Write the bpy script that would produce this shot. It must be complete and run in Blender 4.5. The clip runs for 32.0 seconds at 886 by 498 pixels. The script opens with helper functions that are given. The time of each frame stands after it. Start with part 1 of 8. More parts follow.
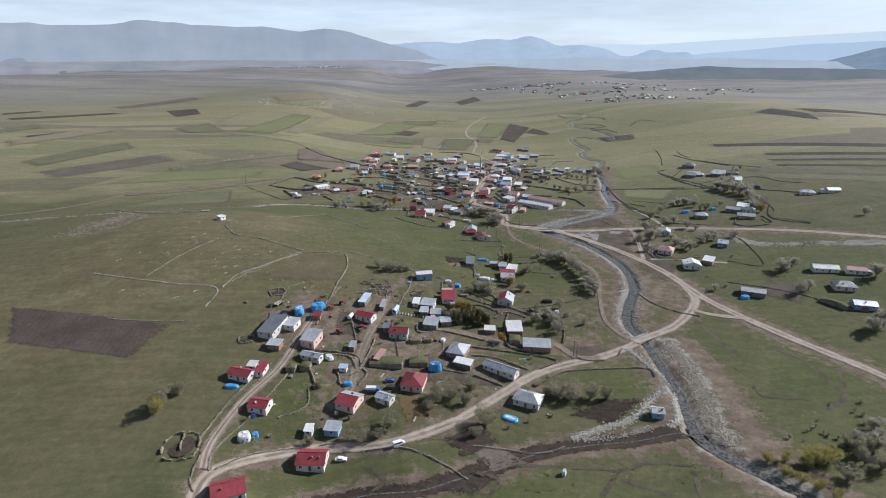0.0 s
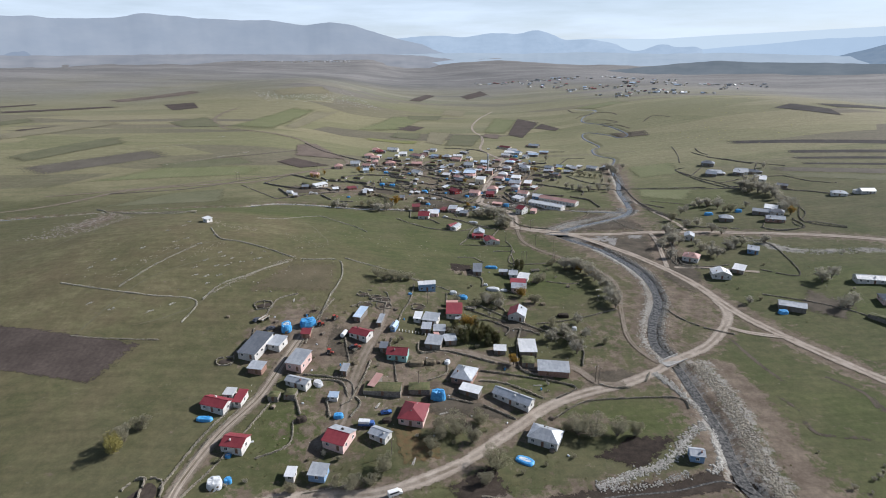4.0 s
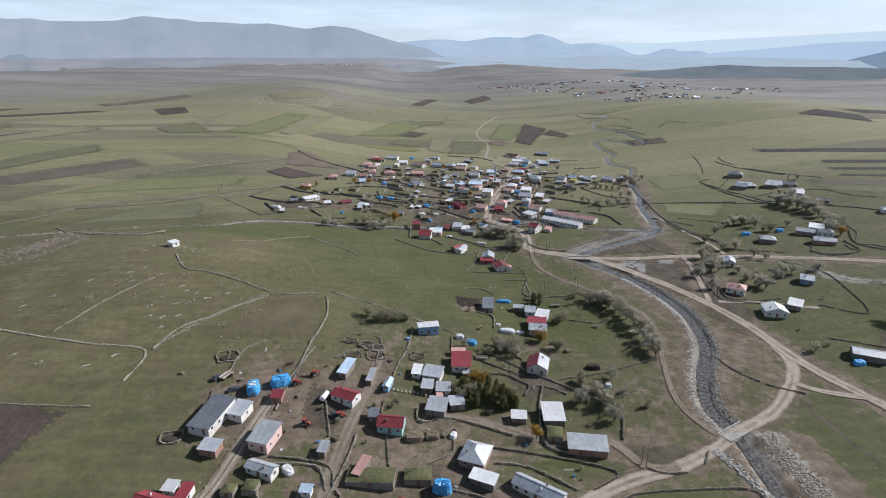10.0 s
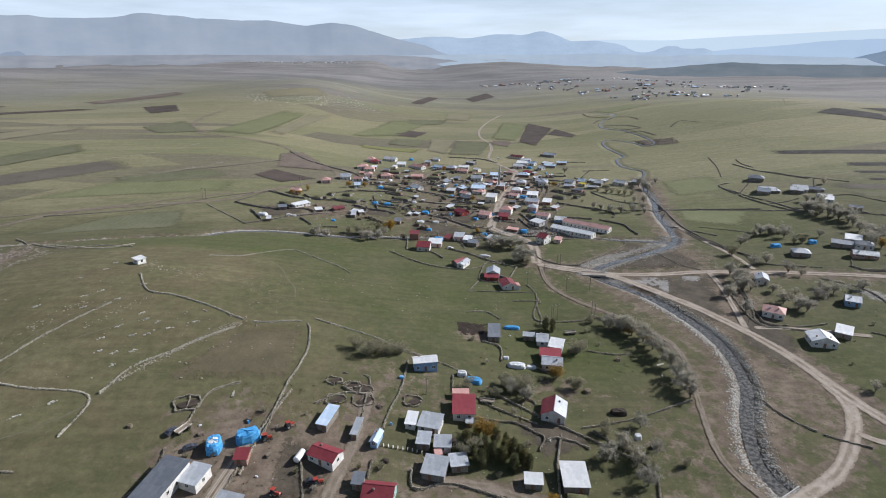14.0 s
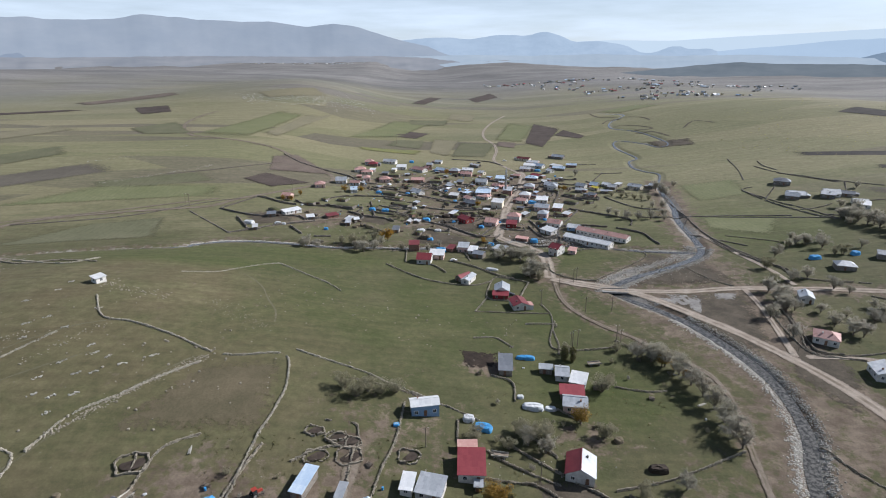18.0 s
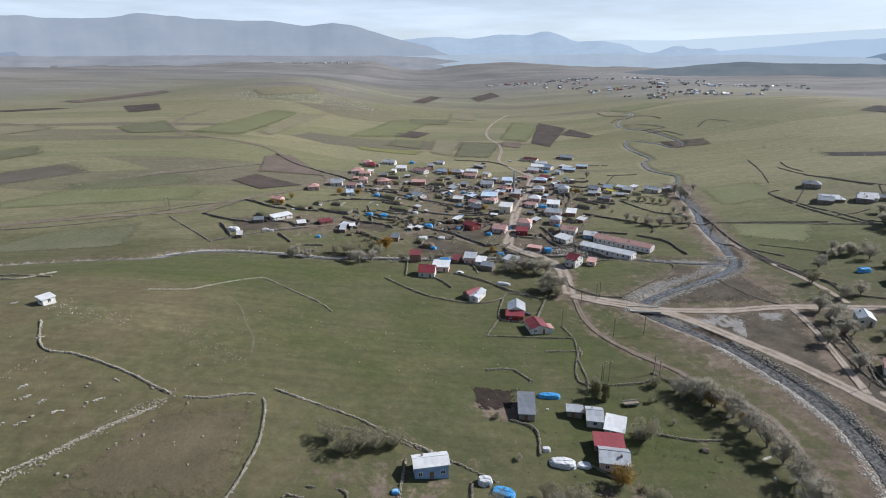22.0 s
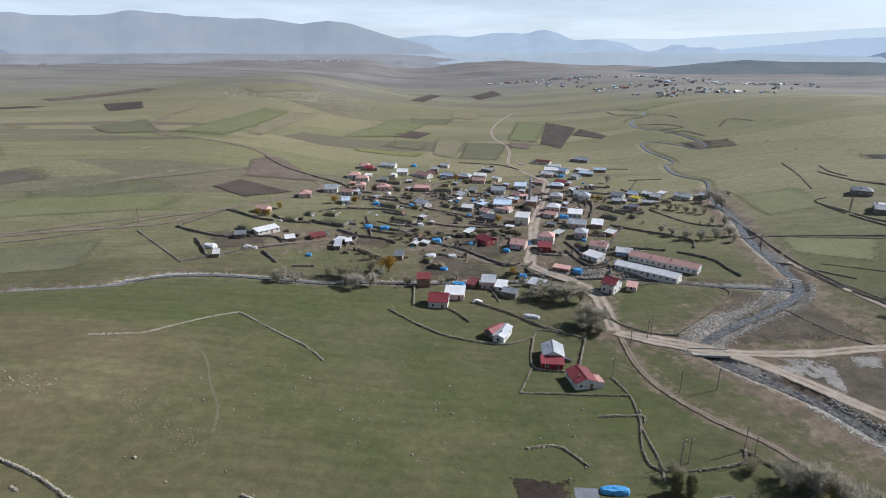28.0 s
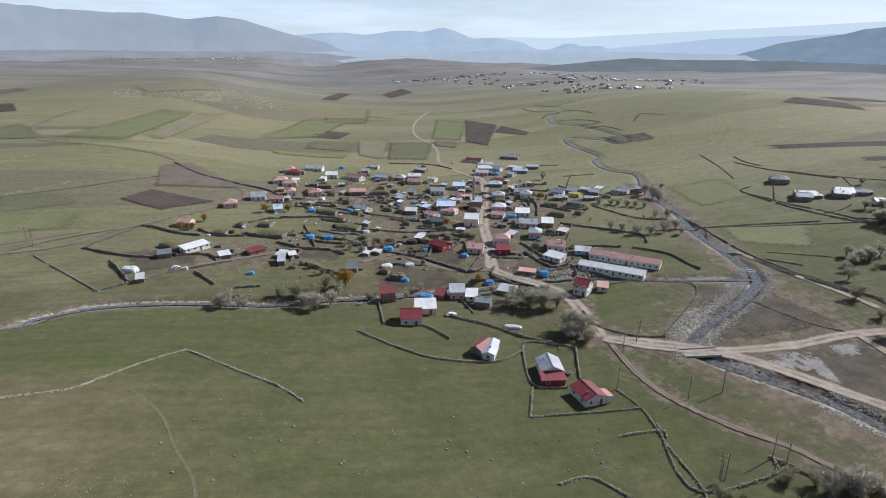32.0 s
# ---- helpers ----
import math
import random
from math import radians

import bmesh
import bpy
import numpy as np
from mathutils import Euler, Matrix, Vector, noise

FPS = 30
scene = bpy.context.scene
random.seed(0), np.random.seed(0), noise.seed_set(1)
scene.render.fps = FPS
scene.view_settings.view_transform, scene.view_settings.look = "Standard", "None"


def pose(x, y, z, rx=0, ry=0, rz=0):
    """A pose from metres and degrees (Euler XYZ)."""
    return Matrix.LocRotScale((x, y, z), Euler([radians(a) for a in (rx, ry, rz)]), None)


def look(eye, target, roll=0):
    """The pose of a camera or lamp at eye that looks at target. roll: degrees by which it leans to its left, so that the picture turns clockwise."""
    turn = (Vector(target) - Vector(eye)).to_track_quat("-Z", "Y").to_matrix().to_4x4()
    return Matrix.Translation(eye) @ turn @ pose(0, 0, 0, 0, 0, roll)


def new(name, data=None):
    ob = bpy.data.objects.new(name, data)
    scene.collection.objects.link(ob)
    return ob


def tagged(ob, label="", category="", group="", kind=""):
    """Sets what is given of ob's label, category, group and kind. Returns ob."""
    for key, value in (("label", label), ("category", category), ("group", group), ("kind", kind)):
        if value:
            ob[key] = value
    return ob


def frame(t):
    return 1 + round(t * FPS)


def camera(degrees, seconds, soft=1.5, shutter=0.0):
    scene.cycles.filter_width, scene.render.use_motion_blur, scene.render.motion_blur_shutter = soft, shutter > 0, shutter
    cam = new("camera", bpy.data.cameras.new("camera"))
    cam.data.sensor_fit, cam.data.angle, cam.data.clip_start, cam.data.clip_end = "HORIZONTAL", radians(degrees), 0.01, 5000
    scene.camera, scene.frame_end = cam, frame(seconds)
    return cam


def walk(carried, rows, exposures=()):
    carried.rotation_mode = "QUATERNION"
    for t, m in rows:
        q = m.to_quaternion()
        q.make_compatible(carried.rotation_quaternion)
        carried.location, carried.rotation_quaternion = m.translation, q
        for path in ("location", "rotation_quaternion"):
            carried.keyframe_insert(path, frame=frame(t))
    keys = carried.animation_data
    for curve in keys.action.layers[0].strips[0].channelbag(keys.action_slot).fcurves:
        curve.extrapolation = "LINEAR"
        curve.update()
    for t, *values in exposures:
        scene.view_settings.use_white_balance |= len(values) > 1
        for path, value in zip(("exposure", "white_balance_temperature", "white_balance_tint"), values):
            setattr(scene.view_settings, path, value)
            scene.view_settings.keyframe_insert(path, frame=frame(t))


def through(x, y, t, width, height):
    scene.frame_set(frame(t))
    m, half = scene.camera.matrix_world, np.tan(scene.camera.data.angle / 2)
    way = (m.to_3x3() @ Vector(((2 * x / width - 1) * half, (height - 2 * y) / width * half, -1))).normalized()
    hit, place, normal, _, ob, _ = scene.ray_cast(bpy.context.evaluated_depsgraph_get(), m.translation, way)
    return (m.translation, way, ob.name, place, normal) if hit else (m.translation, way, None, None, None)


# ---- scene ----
# ---- camera ----
cam = camera(76.0, 32.0, soft=1.0)
# seconds, place, turn to the left of north, pitch, roll
PATH = [
    (0, -5.19, -2.99, 144.72, -4.938, -19.004, -0.210),
    (1, -4.22, 4.23, 143.80, -4.677, -19.107, -0.111),
    (2, -3.50, 12.34, 142.77, -4.548, -19.305, -0.113),
    (3, -2.95, 20.80, 141.80, -4.479, -19.485, -0.118),
    (3.5, -2.71, 25.00, 141.29, -4.452, -19.524, -0.113),
    (5.5, -2.10, 41.72, 138.45, -4.410, -19.191, -0.127),
    (6, -2.13, 46.23, 138.16, -4.436, -19.195, -0.093),
    (7, -2.09, 55.46, 137.97, -4.473, -19.276, 0.009),
    (8, -1.23, 63.83, 137.62, -4.364, -19.236, -0.005),
    (9, -0.27, 72.13, 137.19, -4.249, -19.134, -0.062),
    (10, 0.33, 81.26, 136.94, -4.229, -19.081, -0.028),
    (11, 1.02, 90.57, 136.65, -4.221, -19.037, -0.020),
    (12, 2.01, 99.59, 136.13, -4.158, -19.059, -0.031),
    (13, 2.97, 108.58, 135.39, -4.094, -19.167, -0.002),
    (14, 3.47, 117.75, 134.47, -4.134, -19.287, 0.019),
    (14.5, 3.69, 122.30, 133.92, -4.157, -19.317, 0.003),
    (16.5, 5.52, 139.62, 130.79, -3.976, -19.082, -0.230),
    (17, 5.73, 144.01, 130.15, -3.933, -19.076, -0.225),
    (18, 5.90, 152.93, 128.83, -3.867, -19.127, -0.122),
    (19, 5.91, 161.99, 127.21, -3.857, -19.174, -0.017),
    (20, 5.72, 171.01, 125.53, -3.888, -19.157, -0.036),
    (21, 5.50, 179.82, 123.97, -3.929, -19.107, -0.068),
    (22, 5.37, 188.31, 122.62, -3.933, -19.081, -0.050),
    (23, 5.29, 196.71, 121.47, -3.940, -19.104, -0.012),
    (24, 5.09, 205.22, 120.45, -4.019, -19.131, -0.014),
    (25, 4.70, 213.82, 119.58, -4.161, -19.169, -0.033),
    (25.5, 4.38, 218.07, 119.15, -4.226, -19.183, -0.031),
    (27.5, 2.19, 234.70, 117.17, -4.427, -19.139, 0.038),
    (28, 0.79, 238.56, 116.94, -4.347, -19.146, 0.017),
    (28.5, -1.08, 242.05, 116.73, -4.588, -19.159, 0.022),
    (29, -3.29, 245.36, 116.48, -5.808, -19.174, 0.008),
    (29.5, -5.74, 248.61, 116.15, -6.993, -19.217, 0.134),
    (30, -8.44, 251.77, 115.78, -8.691, -19.221, 0.133),
    (30.5, -11.40, 254.81, 115.42, -10.892, -19.242, 0.246),
    (31, -14.60, 257.71, 115.11, -12.529, -19.261, 0.281),
    (31.5, -18.00, 260.49, 114.84, -13.562, -19.287, 0.369),
    (32, -21.58, 263.18, 114.62, -14.226, -19.286, 0.231),
]
walk(cam, [(t, pose(x, y, z, 90 + pitch, 0, yaw) @ pose(0, 0, 0, 0, 0, roll)) for t, x, y, z, yaw, pitch, roll in PATH], [(0, 0.40, 6150, 12), (32, 0.40, 6150, 12)])

# ---- sky and sun ----
SUN_UP, SUN_EAST = 33.0, 74.0  # degrees over the horizon; degrees clockwise from north
world = bpy.data.worlds.new("world")
scene.world = world
world.use_nodes = True
wn, wl = world.node_tree.nodes, world.node_tree.links
wn.clear()
sky = wn.new("ShaderNodeTexSky")
sky.sky_type, sky.sun_disc = "NISHITA", False
sky.sun_elevation, sky.sun_rotation = radians(SUN_UP), radians(SUN_EAST)
sky.air_density, sky.dust_density, sky.altitude = 1.0, 1.5, 1800
coord = wn.new("ShaderNodeTexCoord")
stretch = wn.new("ShaderNodeMapping")
stretch.inputs["Scale"].default_value = (1.3, 1.3, 11)
cloud = wn.new("ShaderNodeTexNoise")
cloud.inputs["Scale"].default_value, cloud.inputs["Detail"].default_value = 2.2, 8
cloud.inputs["Roughness"].default_value = 0.6
ramp = wn.new("ShaderNodeMapRange")
ramp.inputs["From Min"].default_value, ramp.inputs["From Max"].default_value = 0.36, 0.66
ramp.inputs["To Min"].default_value, ramp.inputs["To Max"].default_value = 0.55, 0.92
blend = wn.new("ShaderNodeMixRGB")
blend.inputs["Color2"].default_value = (12.6, 14.6, 16.8, 1)
back = wn.new("ShaderNodeBackground")
back.inputs["Strength"].default_value = 0.05
wl.new(coord.outputs["Generated"], stretch.inputs["Vector"])
wl.new(stretch.outputs["Vector"], cloud.inputs["Vector"])
wl.new(cloud.outputs["Fac"], ramp.inputs["Value"])
parts = wn.new("ShaderNodeSeparateXYZ")
wl.new(coord.outputs["Generated"], parts.inputs["Vector"])
low_sky = wn.new("ShaderNodeMapRange")  # thin cloud and haze thicken towards the horizon
low_sky.inputs["From Min"].default_value, low_sky.inputs["From Max"].default_value = 0.04, 0.40
low_sky.inputs["To Min"].default_value, low_sky.inputs["To Max"].default_value = 1.0, 0.12
wl.new(parts.outputs["Z"], low_sky.inputs["Value"])
veil = wn.new("ShaderNodeMath")
veil.operation = "MULTIPLY"
wl.new(ramp.outputs["Result"], veil.inputs[0])
wl.new(low_sky.outputs["Result"], veil.inputs[1])
wl.new(veil.outputs["Value"], blend.inputs["Fac"])
wl.new(sky.outputs["Color"], blend.inputs["Color1"])
wl.new(blend.outputs["Color"], back.inputs["Color"])
wl.new(back.outputs["Background"], wn.new("ShaderNodeOutputWorld").inputs["Surface"])

sun = new("sun", bpy.data.lights.new("sun", "SUN"))
sun.data.energy, sun.data.angle, sun.data.color = 5.0, radians(0.6), (1.0, 0.965, 0.915)
a, e = radians(SUN_EAST), radians(SUN_UP)
sun.matrix_world = look((math.sin(a) * math.cos(e) * 400, math.cos(a) * math.cos(e) * 400, math.sin(e) * 400), (0, 0, 0))


# ---- materials ----
def material(name, rough=0.85, metal=0.0, spec=0.3):
    m = bpy.data.materials.new(name)
    m.use_nodes = True
    b = m.node_tree.nodes["Principled BSDF"]
    b.inputs["Roughness"].default_value, b.inputs["Metallic"].default_value = rough, metal
    b.inputs["Specular IOR Level"].default_value = spec
    return m, m.node_tree.nodes, m.node_tree.links, b


def noise_node(n, l, scale, detail=6, rough=0.6, source=None):
    t = n.new("ShaderNodeTexNoise")
    t.inputs["Scale"].default_value, t.inputs["Detail"].default_value, t.inputs["Roughness"].default_value = scale, detail, rough
    if source:
        l.new(source, t.inputs["Vector"])
    return t.outputs["Fac"]


def mixed(n, l, fac, one, two):
    m = n.new("ShaderNodeMixRGB")
    for key, v in (("Fac", fac), ("Color1", one), ("Color2", two)):
        if isinstance(v, bpy.types.NodeSocket):
            l.new(v, m.inputs[key])
        else:
            m.inputs[key].default_value = v if key == "Fac" else (*v, 1)
    return m.outputs["Color"]


def spread(n, l, value, low, high, to_low=0.0, to_high=1.0):
    r = n.new("ShaderNodeMapRange")
    r.inputs["From Min"].default_value, r.inputs["From Max"].default_value = low, high
    r.inputs["To Min"].default_value, r.inputs["To Max"].default_value = to_low, to_high
    l.new(value, r.inputs["Value"])
    return r.outputs["Result"]


def bumped(n, l, b, height, strength, distance):
    u = n.new("ShaderNodeBump")
    u.inputs["Strength"].default_value, u.inputs["Distance"].default_value = strength, distance
    l.new(height, u.inputs["Height"])
    l.new(u.outputs["Normal"], b.inputs["Normal"])


def plain(name, one, two, scale=1.5, rough=0.85, metal=0.0, fine=9.0, relief=0.4, spec=0.3, vary=0.12):
    """A surface of two tones in blotches, with fine grain, and a slight difference from object to object."""
    m, n, l, b = material(name, rough, metal, spec)
    place = n.new("ShaderNodeTexCoord").outputs["Object"]
    info = n.new("ShaderNodeObjectInfo").outputs["Random"]
    shifted = n.new("ShaderNodeVectorMath")
    shifted.operation = "ADD"
    l.new(place, shifted.inputs[0])
    l.new(info, shifted.inputs[1])
    big = spread(n, l, noise_node(n, l, scale, 5, 0.6, shifted.outputs["Vector"]), 0.35, 0.65)
    small = noise_node(n, l, fine, 4, 0.7, place)
    c = mixed(n, l, big, one, two)
    grain = n.new("ShaderNodeHueSaturation")
    l.new(c, grain.inputs["Color"])
    total = n.new("ShaderNodeMath")
    l.new(spread(n, l, small, 0.3, 0.7, 0.82 - vary, 1.18 - vary), total.inputs[0])
    l.new(spread(n, l, info, 0, 1, 0, 2 * vary), total.inputs[1])
    l.new(total.outputs[0], grain.inputs["Value"])
    l.new(grain.outputs["Color"], b.inputs["Base Color"])
    bumped(n, l, b, small, relief, 0.05)
    return m


def sheeting(name, one, two, rough=0.5, metal=0.25, rust=0.15):
    """Ribbed metal roof sheets: sheet joints, ribs, stains and rust."""
    m, n, l, b = material(name, rough, metal, 0.4)
    place = n.new("ShaderNodeTexCoord").outputs["Object"]
    info = n.new("ShaderNodeObjectInfo").outputs["Random"]
    sheets = n.new("ShaderNodeTexBrick")
    sheets.inputs["Scale"].default_value = 1.0
    sheets.inputs["Brick Width"].default_value, sheets.inputs["Row Height"].default_value = 0.95, 2.1
    sheets.inputs["Mortar Size"].default_value = 0.025
    sheets.inputs["Color1"].default_value, sheets.inputs["Color2"].default_value = (0, 0, 0, 1), (1, 1, 1, 1)
    sheets.inputs["Mortar"].default_value = (0.2, 0.2, 0.2, 1)
    l.new(place, sheets.inputs["Vector"])
    stain = noise_node(n, l, 0.55, 6, 0.65, place)
    tone = n.new("ShaderNodeMath")
    tone.operation = "MULTIPLY_ADD"
    l.new(sheets.outputs["Color"], tone.inputs[0])
    tone.inputs[1].default_value = 0.45
    l.new(spread(n, l, stain, 0.3, 0.7, 0, 0.55), tone.inputs[2])
    c = mixed(n, l, tone.outputs[0], one, two)
    spots = spread(n, l, noise_node(n, l, 1.7, 8, 0.75, place), 0.56, 0.74, 0, rust * 3)
    c = mixed(n, l, spots, c, (0.16, 0.075, 0.04))
    hue = n.new("ShaderNodeHueSaturation")
    l.new(c, hue.inputs["Color"])
    l.new(spread(n, l, info, 0, 1, 0.82, 1.15), hue.inputs["Value"])
    l.new(hue.outputs["Color"], b.inputs["Base Color"])
    ribs = n.new("ShaderNodeTexWave")
    ribs.inputs["Scale"].default_value = 1.6
    l.new(place, ribs.inputs["Vector"])
    bumped(n, l, b, ribs.outputs["Fac"], 0.35, 0.04)
    return m


ROOF = {
    "red": sheeting("red_roof_sheet", (0.18, 0.026, 0.036), (0.25, 0.046, 0.054), 0.55, 0.0, 0.06),
    "darkred": sheeting("dark_red_roof_sheet", (0.12, 0.024, 0.03), (0.18, 0.04, 0.044), 0.6, 0.0, 0.1),
    "pinkroof": sheeting("faded_red_roof_sheet", (0.42, 0.225, 0.20), (0.54, 0.34, 0.30), 0.65, 0.0, 0.06),
    "metal": sheeting("galvanised_roof_sheet", (0.30, 0.325, 0.355), (0.52, 0.54, 0.57), 0.45, 0.2, 0.1),
    "slate": sheeting("dark_grey_roof_sheet", (0.11, 0.125, 0.15), (0.20, 0.215, 0.24), 0.6, 0.1, 0.08),
    "white": sheeting("pale_roof_sheet", (0.50, 0.515, 0.53), (0.72, 0.725, 0.73), 0.5, 0.05, 0.05),
    "bluewhite": sheeting("pale_blue_roof_sheet", (0.33, 0.45, 0.60), (0.58, 0.66, 0.74), 0.5, 0.05, 0.05),
    "yellow": sheeting("yellow_roof_sheet", (0.62, 0.50, 0.05), (0.72, 0.60, 0.10), 0.5, 0.0, 0.04),
    "sod": plain("sod_roof", (0.066, 0.078, 0.032), (0.118, 0.108, 0.055), 0.7, 0.95, 0, 4, 0.9),
}
WALL = {
    "white": plain("white_plaster", (0.64, 0.63, 0.60), (0.47, 0.45, 0.42), 0.6, 0.9, 0, 6, 0.2),
    "cream": plain("cream_plaster", (0.66, 0.60, 0.48), (0.52, 0.47, 0.38), 0.6, 0.9, 0, 6, 0.2),
    "pink": plain("pink_plaster", (0.60, 0.42, 0.38), (0.50, 0.37, 0.34), 0.6, 0.9, 0, 6, 0.2),
    "teal": plain("teal_plaster", (0.20, 0.36, 0.34), (0.27, 0.40, 0.38), 0.6, 0.9, 0, 6, 0.2),
    "blue": plain("blue_plaster", (0.17, 0.28, 0.44), (0.25, 0.36, 0.50), 0.6, 0.9, 0, 6, 0.2),
    "brick": plain("brown_brick", (0.24, 0.13, 0.10), (0.30, 0.20, 0.16), 1.2, 0.9, 0, 9, 0.5),
    "darkred": plain("dark_red_boards", (0.26, 0.035, 0.035), (0.20, 0.04, 0.04), 1.0, 0.8, 0, 8, 0.3),
    "stone": plain("rubble_stone", (0.13, 0.115, 0.10), (0.25, 0.225, 0.195), 1.8, 0.95, 0, 5, 1.0),
}
STONE = plain("field_stone", (0.175, 0.157, 0.125), (0.32, 0.286, 0.230), 1.0, 0.95, 0, 6, 0.8, 0.2, 0.2)
PALE_STONE = plain("lichen_grey_stone", (0.24, 0.22, 0.18), (0.42, 0.39, 0.325), 1.0, 0.95, 0, 6, 0.8, 0.2, 0.2)
BOULDER = plain("pale_river_stone", (0.29, 0.275, 0.245), (0.48, 0.46, 0.415), 0.8, 0.9, 0, 5, 0.6, 0.2, 0.2)
CONCRETE = plain("concrete", (0.25, 0.24, 0.225), (0.36, 0.35, 0.33), 0.5, 0.9, 0, 7, 0.3)

def worn(name, one, two, scale=0.25, fine=2.2, soft=0.25, rows=0.0, ruts=None):
    """A worn or worked patch of ground that frays out at its edge."""
    m, n, l, b = material(name, 0.95, 0, 0.15)
    place = n.new("ShaderNodeTexCoord").outputs["Object"]
    at = n.new("ShaderNodeAttribute")
    at.attribute_name = "edge"
    c = mixed(n, l, spread(n, l, noise_node(n, l, scale, 6, 0.65, place), 0.35, 0.65), one, two)
    if ruts:
        middle = n.new("ShaderNodeMath")
        middle.operation = "MULTIPLY"
        l.new(spread(n, l, at.outputs["Fac"], 0.12, 0.34, 1, 0), middle.inputs[0])
        l.new(spread(n, l, noise_node(n, l, 0.09, 5, 0.7, place), 0.38, 0.62), middle.inputs[1])
        c = mixed(n, l, middle.outputs[0], c, ruts)
        c = mixed(n, l, spread(n, l, at.outputs["Fac"], 0.5, 0.95, 0, 0.75), c, ruts)
    if rows:
        lines = n.new("ShaderNodeTexWave")
        lines.inputs["Scale"].default_value, lines.inputs["Distortion"].default_value = rows, 1.5
        l.new(place, lines.inputs["Vector"])
        c = mixed(n, l, spread(n, l, lines.outputs["Fac"], 0, 1, 0, 0.14), c, tuple(v * 0.6 for v in one))
    grain = n.new("ShaderNodeHueSaturation")
    l.new(c, grain.inputs["Color"])
    speck = noise_node(n, l, fine, 7, 0.75, place)
    l.new(spread(n, l, speck, 0.3, 0.7, 0.75, 1.25), grain.inputs["Value"])
    l.new(grain.outputs["Color"], b.inputs["Base Color"])
    fray = n.new("ShaderNodeMath")
    fray.operation = "ADD"
    l.new(at.outputs["Fac"], fray.inputs[0])
    l.new(spread(n, l, noise_node(n, l, 0.5, 9, 0.8, place), 0.3, 0.7, -soft, soft), fray.inputs[1])
    l.new(spread(n, l, fray.outputs[0], 0.84, 0.87, 1, 0), b.inputs["Alpha"])
    bumped(n, l, b, speck, 0.6, 0.06)
    return m


ROAD = worn("packed_earth_road", (0.265, 0.222, 0.182), (0.37, 0.322, 0.272), 0.25, 2.2, 0.3, 0, (0.16, 0.13, 0.10))
TRACK = worn("earth_track", (0.15, 0.122, 0.098), (0.225, 0.19, 0.155), 0.3, 2.2, 0.6, 0, (0.115, 0.098, 0.066))
PLOUGHED = worn("ploughed_earth", (0.060, 0.048, 0.042), (0.092, 0.074, 0.064), 0.05, 0.7, 0.12, 0.12)
BLACK_EARTH = worn("black_earth", (0.036, 0.033, 0.032), (0.062, 0.056, 0.053), 0.05, 0.7, 0.12, 0.1)
FALLOW = worn("fallow_earth", (0.115, 0.092, 0.076), (0.16, 0.13, 0.108), 0.05, 0.7, 0.15, 0.12)
CROP = worn("young_crop", (0.138, 0.148, 0.074), (0.165, 0.170, 0.092), 0.05, 0.7, 0.3, 0.08)
GREY_FALLOW = worn("grey_fallow", (0.096, 0.086, 0.070), (0.130, 0.116, 0.094), 0.05, 0.7, 0.3, 0.1)
MEADOW_DARK = worn("dark_green_fallow", (0.112, 0.114, 0.068), (0.142, 0.138, 0.086), 0.05, 0.7, 0.2, 0.08)
STUBBLE = worn("stubble", (0.205, 0.185, 0.122), (0.170, 0.158, 0.104), 0.05, 0.7, 0.25, 0.08)
MUSTARD = worn("yellow_crop", (0.185, 0.184, 0.072), (0.145, 0.155, 0.072), 0.06, 0.7, 0.25, 0.08)
DARK_SOIL = worn("dark_flood_soil", (0.060, 0.051, 0.039), (0.106, 0.089, 0.068), 0.12, 1.2, 0.55)
SILT = worn("pale_silt", (0.185, 0.175, 0.165), (0.27, 0.26, 0.245), 0.2, 1.6, 0.8)
PASTURE = worn("dry_pasture", (0.088, 0.078, 0.048), (0.122, 0.102, 0.066), 0.08, 1.6, 0.5)
WEEDS = worn("dry_weeds", (0.135, 0.085, 0.045), (0.095, 0.088, 0.042), 0.4, 2.0, 0.5)
MANURE = worn("dark_manure_yard", (0.022, 0.017, 0.014), (0.046, 0.035, 0.028), 0.3, 2.0, 0.45)
MUD = worn("wet_brown_mud", (0.032, 0.025, 0.020), (0.060, 0.047, 0.037), 0.3, 2.0, 0.5)
DUNG = plain("dark_manure", (0.035, 0.026, 0.02), (0.065, 0.05, 0.04), 0.5, 0.9, 0, 4, 0.9)
TARP = plain("blue_tarpaulin", (0.04, 0.22, 0.50), (0.10, 0.37, 0.66), 0.9, 0.45, 0, 4, 0.5)
TARP_LIGHT = plain("pale_tarpaulin", (0.62, 0.63, 0.64), (0.44, 0.46, 0.48), 0.8, 0.5, 0, 4, 0.5)
HAY = plain("hay", (0.12, 0.10, 0.07), (0.19, 0.155, 0.105), 1.0, 0.95, 0, 8, 1.0)
WOOD = plain("grey_wood", (0.16, 0.13, 0.10), (0.24, 0.20, 0.16), 1.0, 0.85, 0, 9, 0.4)
FRAME = plain("window_frame_paint", (0.72, 0.72, 0.70), (0.62, 0.62, 0.60), 1.0, 0.6)
DOOR = plain("brown_door", (0.15, 0.08, 0.05), (0.20, 0.12, 0.08), 1.0, 0.6)
GLASS, gn, gl, gb = material("window_glass", 0.08, 0.0, 0.6)
gb.inputs["Base Color"].default_value = (0.03, 0.035, 0.04, 1)
RUBBER = plain("rubber", (0.02, 0.02, 0.02), (0.035, 0.035, 0.035), 2)
